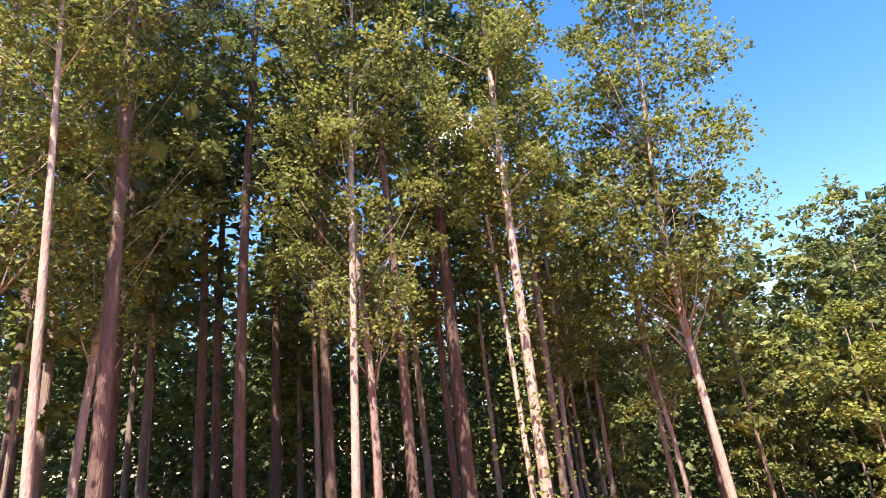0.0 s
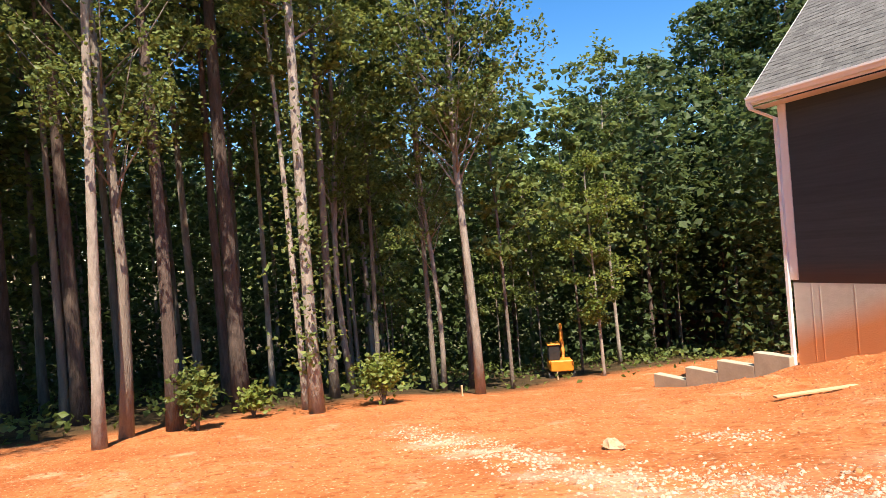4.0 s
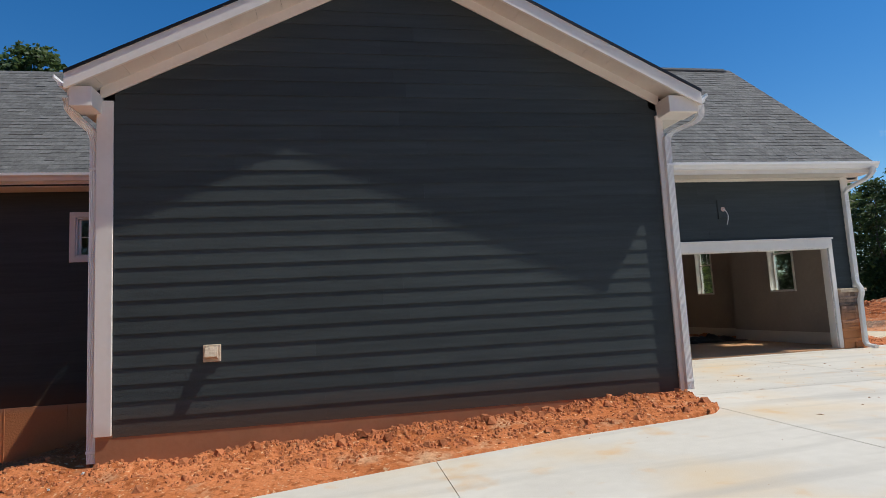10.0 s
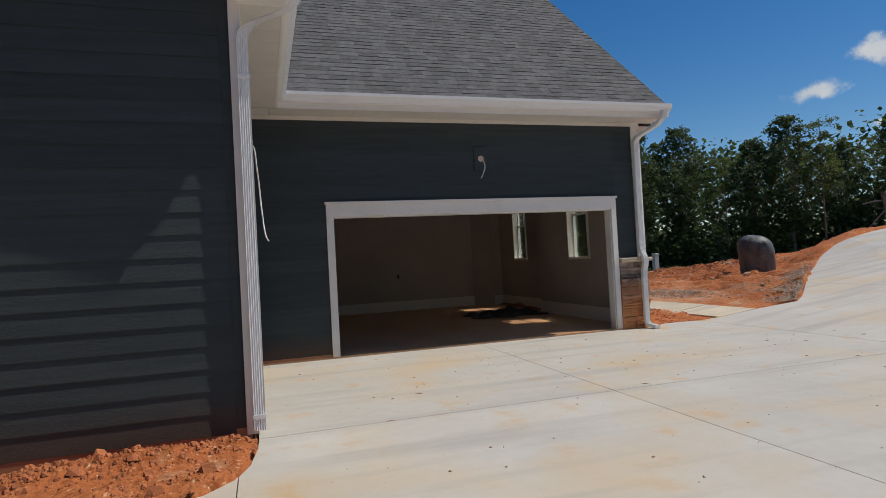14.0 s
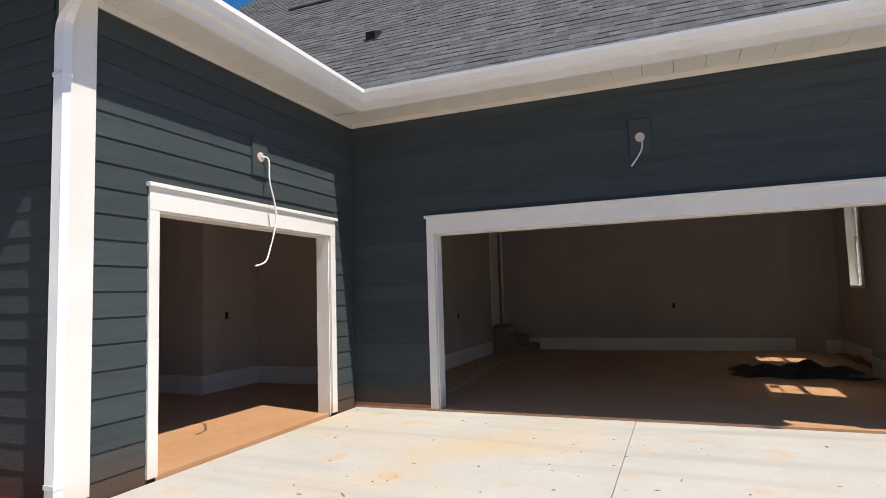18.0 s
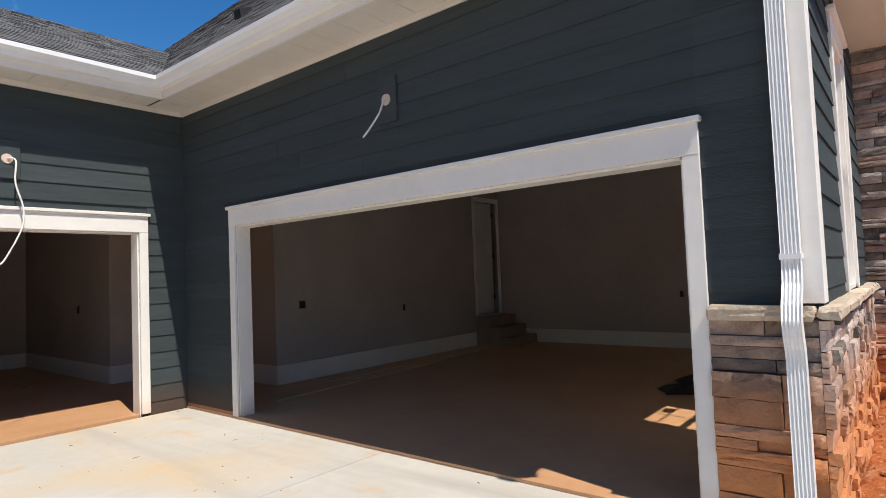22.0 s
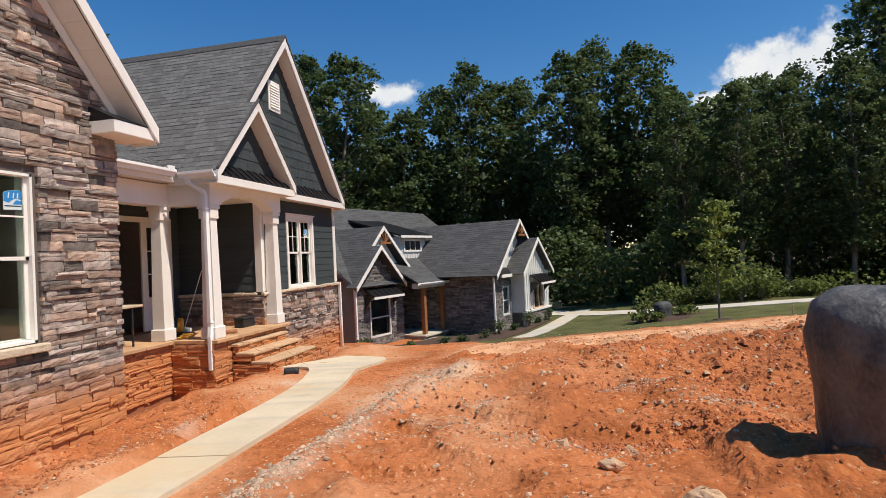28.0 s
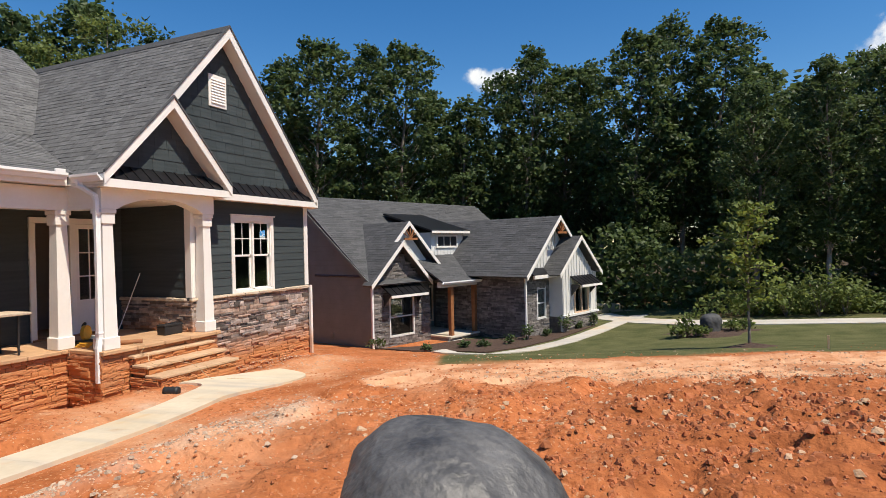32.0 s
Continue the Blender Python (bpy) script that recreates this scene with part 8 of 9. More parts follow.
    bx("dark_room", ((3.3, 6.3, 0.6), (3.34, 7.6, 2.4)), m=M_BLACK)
    gable("wing_gable", 3.9, 5.5, 10.7, 2.86, 5.45, M_BB)
    for k in range(14):
        y = 6.3 + 0.27 * k
        zt = 2.86 + 0.97 * (2.6 - abs(y - 8.12))
        if zt > 3.3:
            bx("batten", ((3.9, y, 3.1), (3.93, y + 0.05, zt - 0.06)), m=M_BB)
    gable_roof(-4.6, 4.45, 8.14, 3.0, 2.86, 5.66)
    mb = MB()
    mb.prism([(3.9, 5.9, 3.2), (3.9, 5.9, 2.86), (4.35, 5.9, 2.86), (4.35, 5.9, 2.90)], (0, 1.95, 0))
    part("metal_skirt_roof", mb, M_METAL, h)
    bx("skirt_fascia", ((4.30, 5.9, 2.72), (4.38, 7.85, 2.88)), m=M_TRIM)
    pop = bx("bay_wall", *[((4.54, a, c), (4.68, b, d)) for a, b, c, d in holes(7.8, 11.2, -0.6, 2.86, [(8.95, 10.2, 0.92, 2.22)])], m=M_BB)
    bx("bay_side", ((3.7, 7.8, 0.82), (4.54, 7.94, 2.86)), m=M_BB)
    bx("bay_side_base", ((3.7, 7.82, -0.6), (4.54, 7.94, 0.82)), m=M_STONE_N)
    for k in range(13):
        y = 7.83 + 0.27 * k
        bx("batten", ((4.68, y, 0.9 if not 8.8 < y < 10.25 else 2.4), (4.71, y + 0.05, 2.84 + max(0.0, 0.85 * (1.75 - abs(y - 9.15))))), m=M_BB)
    gable("bay_gable", 4.68, 7.5, 10.8, 2.86, 4.42, M_BB)
    gable_roof(0.0, 5.0, 9.15, 2.1, 2.86, 4.68)
    stonework(pop, Face((4.68, 7.8, 0), (0, 1, 0), (1, 0, 0)), 0, 3.4, -0.3, 0.8, limit=80, size=1.1, grey=True)
    bx("bay_ledge", ((4.68, 7.74, 0.8), (4.80, 11.25, 0.9)), m=M_BB)
    w3 = bx("window", *[((4.66, a, c), (4.74, b, d)) for a, b, c, d in ((8.87, 8.95, 0.9, 2.3), (10.2, 10.28, 0.9, 2.3), (8.95, 10.2, 2.22, 2.3), (8.95, 10.2, 0.9, 0.96), (9.55, 9.60, 0.96, 2.22))], m=M_TRIM)
    bx("pane", ((4.64, 8.95, 0.93), (4.65, 10.2, 2.23)), m=M_GLASS, parent=w3)
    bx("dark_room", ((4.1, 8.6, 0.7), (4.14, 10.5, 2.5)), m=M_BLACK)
    awning(4.71, 8.5, 10.55, 2.28)
    bx("downspout", ((0.02, -0.1, -0.5), (0.1, -0.02, 2.6)), m=M_GUTTER)
    bx("downspout", ((3.92, 5.72, -0.5), (4.0, 5.8, 2.75)), m=M_GUTTER)
    bx("end_wall", ((-9.5, 12.8, -1.0), (3.6, 12.94, 2.72)), m=M_BEIGE)
    bx("back_wall", ((-9.64, 0, -1.2), (-9.5, 12.9, 2.72)), m=M_BEIGE)
    bx("right_wall", ((3.44, 11.06, -0.6), (4.54, 11.2, 2.86)), m=M_BB)
    bx("far_front_wall", ((3.3, 11.0, -0.6), (3.44, 12.9, 2.75)), m=M_BB)


neighbour()


def loop_path(name, label, pts, width, material=M_CONC, lift=0.03):
    top = thing(name, label, "path", kind="structure")
    pts = [Vector(p) for p in pts]
    for i in range(len(pts) - 1):
        d0 = (pts[min(i + 1, len(pts) - 1)] - pts[max(i - 1, 0)]).normalized()
        d1 = (pts[min(i + 2, len(pts) - 1)] - pts[i]).normalized()
        n0, n1 = Vector((d0.y, -d0.x)) * width / 2, Vector((d1.y, -d1.x)) * width / 2
        q = [tuple(pts[i] - n0), tuple(pts[i + 1] - n1), tuple(pts[i + 1] + n1), tuple(pts[i] + n0)]
        slab_piece(top, q, 0.12, lift=lift)


loop_path("neighbour_path", "curving pale concrete path in front of the house next door", [(5.6, 25.6), (6.6, 24.7), (8.2, 24.8), (9.6, 25.9), (10.6, 27.6), (11.3, 30.0), (11.9, 33.0), (12.8, 36.5)], 1.0)
loop_path("neighbour_drive", "pale concrete drive beyond the lawn", [(10.2, 38.5), (11.6, 35.8), (13.4, 33.4), (15.6, 31.5), (18.2, 30.3), (22, 30.1), (30, 31), (40, 33), (55, 36)], 1.5)
mulch = thing("mulch_bed", "dark mulch bed with low shrubs by the path", "flower bed", kind="structure")
mbm = MB()
bed = [(5.0, 24.4), (6.2, 25.4), (7.8, 25.5), (9.0, 26.5), (9.9, 28.2), (10.5, 30.5), (11.0, 32.8), (9.0, 30.0), (7.8, 29.2), (5.8, 28.6), (4.6, 26.0), (3.3, 24.6)]
mbm.prism([(x, y, float(gz(x, y)) - 0.05) for x, y in bed], (0, 0, 0.10))
part("mulch", mbm, M_MULCH, mulch)
for k, (x, y, w, hh) in enumerate(((6.6, 26.1, 0.5, 0.4), (7.4, 26.5, 0.5, 0.35), (8.3, 27.2, 0.5, 0.5), (8.8, 28.3, 0.6, 0.8), (9.4, 29.3, 0.4, 0.4), (10.0, 30.6, 0.6, 0.8), (10.4, 31.8, 0.4, 0.35), (3.6, 24.0, 0.7, 0.5), (5.4, 25.0, 0.5, 0.35), (10.9, 33.2, 0.5, 0.7))):
    bush(x, y, w, hh, 110, 0.10, M_LEAF_D, "small clipped evergreen shrub in a mulch bed", "shrub", "shrub", seed=20 + k)
for x, y, w in ((17.0, 20.9, 0.62), (16.2, 28.0, 1.5)):
    ring = thing("mulch_ring", "low ring of dark mulch on the lawn", "flower bed", kind="structure")
    mbm = MB()
    for j in range(4):
        for i in range(26):
            a, q = 2 * math.pi * i / 26, w * (1 - j / 3.2) * (1 + 0.10 * math.sin(3 * 2 * math.pi * i / 26) + 0.05 * math.sin(7 * 2 * math.pi * i / 26))
            px, py = x + 1.35 * q * math.cos(a), y + q * math.sin(a)
            mbm.v.append((px, py, float(gz(px, py)) - 0.04 + 0.05 * j + 0.02 * math.sin(5 * a + j)))
    mbm.f = [(j * 26 + i, j * 26 + (i + 1) % 26, (j + 1) * 26 + (i + 1) % 26, (j + 1) * 26 + i) for j in range(3) for i in range(26)] + [tuple(78 + i for i in range(26))]
    part("mulch", mbm, M_MULCH, ring, smooth=True)
for k in range(5):
    bush((15.0, 15.35, 15.75, 16.9, 17.35)[k], (27.0, 27.3, 27.1, 28.0, 28.3)[k], 0.65, (0.5, 0.95, 0.4, 0.45, 0.4)[k], 150, 0.11, M_LEAF, "low green shrub beside the lawn boulder", "shrub", "shrub", seed=40 + k)


wl = thing("low_garden_wall", "low grey concrete wall at the head of the drive next door", "garden wall")
part("high_end", boxes(((9.5, 39.6, -2.1), (11.4, 39.85, -1.30)), c=0.02), M_STEP, wl)
part("low_run", boxes(((11.4, 39.62, -2.1), (15.0, 39.83, -1.66)), c=0.02), M_STEP, wl)


def boulder(x, y, w, hgt, label, seed, name="artificial_rock", category="artificial rock", material=M_ROCK):
    """A hollow moulded rock: domed top, steep sides and a flared skirt."""
    ob = thing(name, label, category, at=(x, y, float(gz(x, y)) - 0.03))
    mb = MB()
    g = np.random.RandomState(seed)
    ph = g.uniform(0, 6.28, 8)
    nu, nv = 56, 30
    for j in range(nv + 1):
        t = j / nv
        prof = [(0.64, 0.0), (0.56, 0.035), (0.515, 0.10), (0.52, 0.36), (0.545, 0.66), (0.48, 0.85), (0.32, 0.955), (0.15, 0.99), (0.0, 1.0)]
        s = t * (len(prof) - 1)
        i0 = min(int(s), len(prof) - 2)
        f = s - i0
        r, z = [prof[i0][n] * (1 - f) + prof[i0 + 1][n] * f for n in (0, 1)]
        for i in range(nu):
            a = 2 * math.pi * i / nu
            k = 1 + 0.05 * math.sin(2 * a + ph[0]) + 0.035 * math.sin(3 * a + ph[1] + 3 * z) + 0.018 * math.sin(7 * a + ph[2] + 5 * z) + 0.012 * math.sin(13 * a + 9 * z + ph[3])
            mb.v.append((math.cos(a) * r * w * k - 0.07 * w * z, math.sin(a) * r * w * k * 0.92 - 0.03 * w * z, hgt * (z + r * 0.10 * math.sin(a + ph[4]) + r * 0.04 * math.sin(3 * a + ph[5]) if z > 0.3 else z)))
    for j in range(nv):
        for i in range(nu):
            b = (i + 1) % nu
            mb.f.append((j * nu + i, j * nu + b, (j + 1) * nu + b, (j + 1) * nu + i))
    part("shell", mb, material, ob, smooth=True)


boulder(14.90, 5.46, 0.95, 1.30, "dark grey moulded plastic rock cover with pale streaks on clay", 3)
boulder(16.2, 28.0, 0.74, 0.78, "dark grey boulder among shrubs on the lawn", 8, "boulder", "boulder", M_ROCK_D)
for k, (x, y, w, hh) in enumerate(((19.2, 32.2, 1.9, 1.7), (20.4, 32.0, 2.0, 2.0), (21.4, 32.4, 1.8, 1.5), (18.3, 32.6, 1.2, 0.8), (23.6, 32.8, 1.4, 0.8))):
    bush(x, y, w, hh, 520, 0.13, M_LEAF, "tall leafy shrub at the edge of the wood", "shrub", "shrub", seed=60 + k)
KINDS["sapling"] = tree_kind("young street tree with light green leaves and a thin trunk", "tree", 53, 4.1, 0.035, 0.30, 0.8, 900, 0.13, M_BARK, M_LEAF_Y, limbs=18, name="sapling")
plant("sapling", 17.0, 20.9, 1.0, 20)


def excavator():
    x, y = -25.0, 2.4
    ex = thing("mini_excavator", "orange mini excavator with its boom raised on the clay", "excavator")
    ex.matrix_basis = pose(x, y, float(gz(x, y)), 0, 0, 150)
    ex.scale = (0.66, 0.66, 0.66)
    for s in (-1, 1):
        mb = MB()
        mb.prism([(-0.75, s * 0.62 - 0.15, 0.1), (-0.6, s * 0.62 - 0.15, 0), (0.6, s * 0.62 - 0.15, 0), (0.75, s * 0.62 - 0.15, 0.1), (0.75, s * 0.62 - 0.15, 0.3), (0.6, s * 0.62 - 0.15, 0.42), (-0.6, s * 0.62 - 0.15, 0.42), (-0.75, s * 0.62 - 0.15, 0.3)], (0, 0.3, 0))
        part("track", mb, M_BLACK, ex)
    part("house", boxes(((-0.75, -0.7, 0.5), (0.65, 0.7, 1.05)), c=0.06), M_ORANGE, ex)
    part("counterweight", boxes(((-0.95, -0.65, 0.52), (-0.72, 0.65, 1.15)), c=0.05), M_ORANGE, ex)
    part("cab", boxes(((-0.25, 0.0, 1.05), (0.6, 0.66, 1.95)), c=0.04), M_BLACK, ex)
    part("cab_roof", boxes(((-0.32, -0.05, 1.95), (0.66, 0.7, 2.02)), c=0.02), M_ORANGE, ex)
    mb = MB()
    mb.tube([(0.6, -0.3, 0.9), (0.95, -0.3, 1.9), (1.05, -0.3, 3.0)], [0.12, 0.13, 0.09], 6)
    part("boom", mb, M_ORANGE, ex)
    mb = MB()
    mb.tube([(1.05, -0.3, 3.0), (1.7, -0.3, 1.7)], [0.09, 0.07], 6)
    part("arm", mb, M_ORANGE, ex)
    mb = MB()
    mb.prism([(1.65, -0.5, 1.75), (1.9, -0.5, 1.5), (1.75, -0.5, 1.2), (1.45, -0.5, 1.3)], (0, 0.4, 0))
    part("bucket", mb, M_BLACK, ex)


excavator()


def stepped_wall():
    w = thing("stepped_retaining_wall", "poured concrete retaining wall stepping down from the house corner", "retaining wall")
    tops = ((-14.4, -15.26, -1.65), (-15.26, -16.25, -1.97), (-16.25, -17.23, -2.28), (-17.23, -18.33, -2.62))
    for x1, x0, z in tops:
        part("wall_step", boxes(((x0, 0.55, z - 1.6), (x1 - 0.003, 0.80, z)), c=0.012), M_STEP, w)


stepped_wall()


M_CLAYROCK = mat("clay_smeared_rock", (0.42, 0.24, 0.12), (0.60, 0.44, 0.30), 9, 0.9, 0.8, 30)


def clods(name, n, area, size, material, label, category, seed, squash=0.6, bury=0.35):
    """Loose lumps lying on the ground, as one heap of stuff."""
    g = np.random.RandomState(seed)
    base = [(0.6, 0.1, 0.62), (-0.35, 0.5, 0.7), (-0.25, -0.55, 0.55), (1.0, 0, -0.4), (0.3, 0.95, -0.5), (-0.8, 0.58, -0.4), (-0.8, -0.58, -0.5), (0.28, -0.85, -0.5)]
    faces = [(0, 1, 2), (0, 3, 4), (0, 4, 1), (1, 4, 5), (1, 5, 6), (1, 6, 2), (2, 6, 7), (2, 7, 3), (2, 3, 0)]
    xs, ys = area(g, n)
    ok = ~in_poly(DRIVE, xs, ys) & (near_walk(xs, ys) > 0.7)
    xs, ys = xs[ok], ys[ok]
    zs = gz(xs, ys) + relief(xs, ys)
    vs, fs = [], []
    b = np.array(base)
    for x, y, z in zip(xs, ys, zs):
        s = size * (0.35 + 1.9 * g.uniform(0, 1) ** 4)
        a = g.uniform(0, 6.28)
        p = b * g.uniform(0.7, 1.3, (8, 3)) * s
        p[:, 2] *= squash
        c, q = math.cos(a), math.sin(a)
        k = len(vs)
        vs += [(x + c * u - q * v, y + q * u + c * v, z + w + s * (squash - bury) * 0.5) for u, v, w in p.tolist()]
        fs += [(k + i, k + j, k + l) for i, j, l in faces]
    me = bpy.data.meshes.new(name)
    me.from_pydata(vs, [], fs)
    me.materials.append(material)
    me.update()
    tagged(new(name, me), label, category, "", "stuff")


def around(*spots):
    def area(g, n):
        out = []
        total = sum(s[4] for s in spots)
        for cx, cy, sx, sy, w in spots:
            k = int(n * w / total)
            out.append(np.stack([g.normal(cx, sx, k), g.normal(cy, sy, k)], 1))
        p = np.concatenate(out)
        return p[:, 0], p[:, 1]
    return area


def over(x0, x1, y0, y1):
    return lambda g, n: (g.uniform(x0, x1, n), g.uniform(y0, y1, n))


clods("bed_lumps", 380, around((-3.4, -4.10, 2.2, 0.10, 3), (-0.9, -4.2, 0.4, 0.15, 0.6), (-3.6, -4.85, 2.0, 0.08, 0.7)), 0.032, M_CLOD, "broken lumps of red clay heaped along the foundation", "clay lumps", 68, squash=0.8)
clods("clay_clods", 15000, around((-3.4, -4.12, 2.2, 0.13, 2.4), (-3.4, -4.8, 2.2, 0.10, 0.9), (-8.3, -3.5, 1.1, 1.0, 1.6), (-9.8, -2.3, 1.2, 1.1, 1), (-12.5, -0.8, 1.2, 0.8, 0.6), (-7.5, -1.4, 0.5, 1.2, 0.5)), 0.0135, M_CLOD, "broken red clay clods along the walls", "clay clods", 61, squash=0.8)
clods("clay_crumbs", 11000, around((13, 6, 3.2, 3.5, 2), (9.5, 10, 3, 4, 1), (7.6, 3.5, 0.4, 2.2, 0.8), (17, 9, 4, 5, 1)), 0.013, M_CLOD, "small red clay crumbs scattered on the ground", "clay crumbs", 62)
def beside_drive(g, n):
    t, o = g.uniform(0, 1, n) ** 1.3, np.abs(g.normal(0.1, 0.28, n))
    return 10.2 + 4.6 * t - 0.62 * o, -0.02 + 3.5 * t + 0.78 * o


clods("edge_gravel", 5200, beside_drive, 0.015, M_GRAVEL, "pale gravel spilled along the driveway edge", "gravel", 69)
clods("ridge_stones", 1100, around((9.95, 3.8, 0.20, 1.2, 2), (10.15, 6.0, 0.22, 1.0, 2), (10.42, 7.9, 0.35, 0.5, 1.3)), 0.021, M_GRAVEL, "pale stones heaped along a low ridge beside the walkway", "stones", 70)
clods("front_lumps", 5200, around((7.5, 3.2, 0.34, 1.8, 2), (7.7, 6.5, 0.3, 1.2, 1)), 0.0125, M_CLOD, "broken red clay lumps between wall and walkway", "clay lumps", 73, squash=0.8)
clods("yard_clods", 5000, over(-19, -6, -12, -0.5), 0.018, M_CLOD, "red clay lumps across the graded yard", "clay lumps", 63)
clods("blue_gravel", 5000, around((-7.1, -6.0, 0.22, 0.6, 1), (-7.35, -6.7, 0.3, 0.4, 0.7)), 0.014, M_GRAVEL_B, "blue-grey crushed gravel spilled beside the slab", "gravel", 68)
clods("gravel", 26000, around((10.02, 3.6, 0.14, 0.9, 1.6), (10.15, 6.0, 0.15, 1.1, 1.6), (8.0, 5.0, 0.16, 2.6, 1.0), (10.5, 8.9, 0.3, 0.55, 1.8), (10.9, 1.9, 0.3, 0.5, 1.2), (6.9, 14.6, 0.7, 1.0, 0.8), (13.2, 3.4, 1.2, 0.7, 1.0), (13.24, 8.0, 0.28, 0.16, 0.35), (14.05, 7.1, 0.28, 0.2, 0.4), (10.95, 6.55, 0.35, 0.16, 0.4), (11.5, 7.2, 0.12, 0.3, 0.25), (12.6, 5.9, 0.5, 0.15, 0.4), (11.2, 9.9, 0.8, 0.5, 0.5)), 0.0095, M_GRAVEL, "crushed grey gravel beside the concrete", "gravel", 64)
clods("field_clods", 12000, around((16.2, 9.6, 1.3, 2.2, 3), (18.2, 12.5, 2.5, 2.5, 2), (13.4, 8.0, 1.6, 1.6, 1.5), (12.2, 12.5, 1.6, 2.0, 1), (13.75, 6.3, 0.35, 0.2, 0.6), (14.4, 7.5, 0.3, 0.5, 0.6), (13.0, 6.1, 0.6, 0.14, 0.5)), 0.0135, M_CLOD, "dark red clay crumbs churned up by tyres", "clay crumbs", 67, squash=0.8)
clods("field_rubble", 2600, around((16.6, 10.2, 1.7, 1.0, 3), (19.0, 11.0, 1.7, 1.1, 2), (15.4, 9.0, 0.8, 1.0, 1), (13.6, 10.2, 1.2, 0.7, 0.7)), 0.030, M_CLOD, "coarse dark red clay rubble on the graded field", "clay rubble", 71, squash=0.8)
clods("tan_stones", 1000, around((16.6, 10.0, 1.8, 1.1, 3), (19.0, 11.0, 1.7, 1.1, 2), (13.2, 8.6, 1.2, 1.2, 1)), 0.030, M_CLAYROCK, "tan clay-smeared stones strewn over the field", "stones", 72)
clods("pale_crumbs", 6000, around((15.2, 13.3, 2.2, 0.55, 2), (18.4, 13.8, 1.6, 0.8, 1.2)), 0.015, M_CLAYROCK, "pale dry crumbs along the wheel tracks", "crumbs", 73)
clods("field_stones", 1500, over(8.6, 22, 1.5, 18), 0.019, M_GRAVEL, "pale stones strewn over red clay", "stones", 65)
clods("pale_rubble", 9000, around((-11.5, -8.2, 1.5, 0.25, 1.5), (-9.3, -7.6, 0.6, 0.3, 1.0), (-13.6, -8.2, 0.8, 0.25, 0.6), (-8.4, -7.0, 0.4, 0.3, 0.7), (-10.8, -6.1, 0.3, 0.2, 0.25)), 0.011, M_GRAVEL, "pale crushed stone pressed into the clay", "rubble", 66)
for k, (x, y, s) in enumerate(((-9.5, -3.0, 0.15), (-9.2, -4.1, 0.13), (-11.3, -7.2, 0.12), (13.4, 4.4, 0.1), (12.9, 5.2, 0.08), (17.6, 9.5, 0.12))):
    g = np.random.RandomState(80 + k)
    rk = thing("rock", "pale angular rock lying on the clay", "rock", "loose rocks", at=(x, y, float(gz(x, y) + relief(x, y))))
    mb = MB()
    nu, nv = 10, 6
    for j in range(nv + 1):
        t = math.pi * j / nv
        for i in range(nu):
            a = 2 * math.pi * i / nu
            r = s * (1 + g.uniform(-0.16, 0.16))
            mb.v.append((r * math.sin(t) * math.cos(a) * 1.2, r * math.sin(t) * math.sin(a) * 0.8, r * math.cos(t) * 0.6 + s * 0.25))
    for j in range(nv):
        for i in range(nu):
            mb.f.append((j * nu + i, j * nu + (i + 1) % nu, (j + 1) * nu + (i + 1) % nu, (j + 1) * nu + i))
    part("stone_body", mb, M_CLAYROCK, rk)
for x, y, a, l in ((-11.85, -2.7, 75, 1.45), (7.6, 2.6, 35, 0.42)):
    pk = thing("timber_stake", "raw timber offcut lying on the clay", "timber", "timber offcuts")
    pk.matrix_basis = pose(x, y, float(gz(x, y) + relief(x, y)) + 0.03, 0, 0, a)
    part("board", boxes(((-l / 2, -0.03 * l, 0), (l / 2, 0.03 * l, 0.02 * l)), c=0.003), M_WOOD, pk)
for x, y in ((-20.3, -4.4), (-24, 1.5), (18.4, 18.6)):
    sk = thing("survey_stake", "small raw timber survey stake", "stake", "survey stakes", at=(x, y, float(gz(x, y))))
    part("stake", boxes(((-0.02, -0.02, -0.1), (0.02, 0.02, 0.3))), M_WOOD, sk)


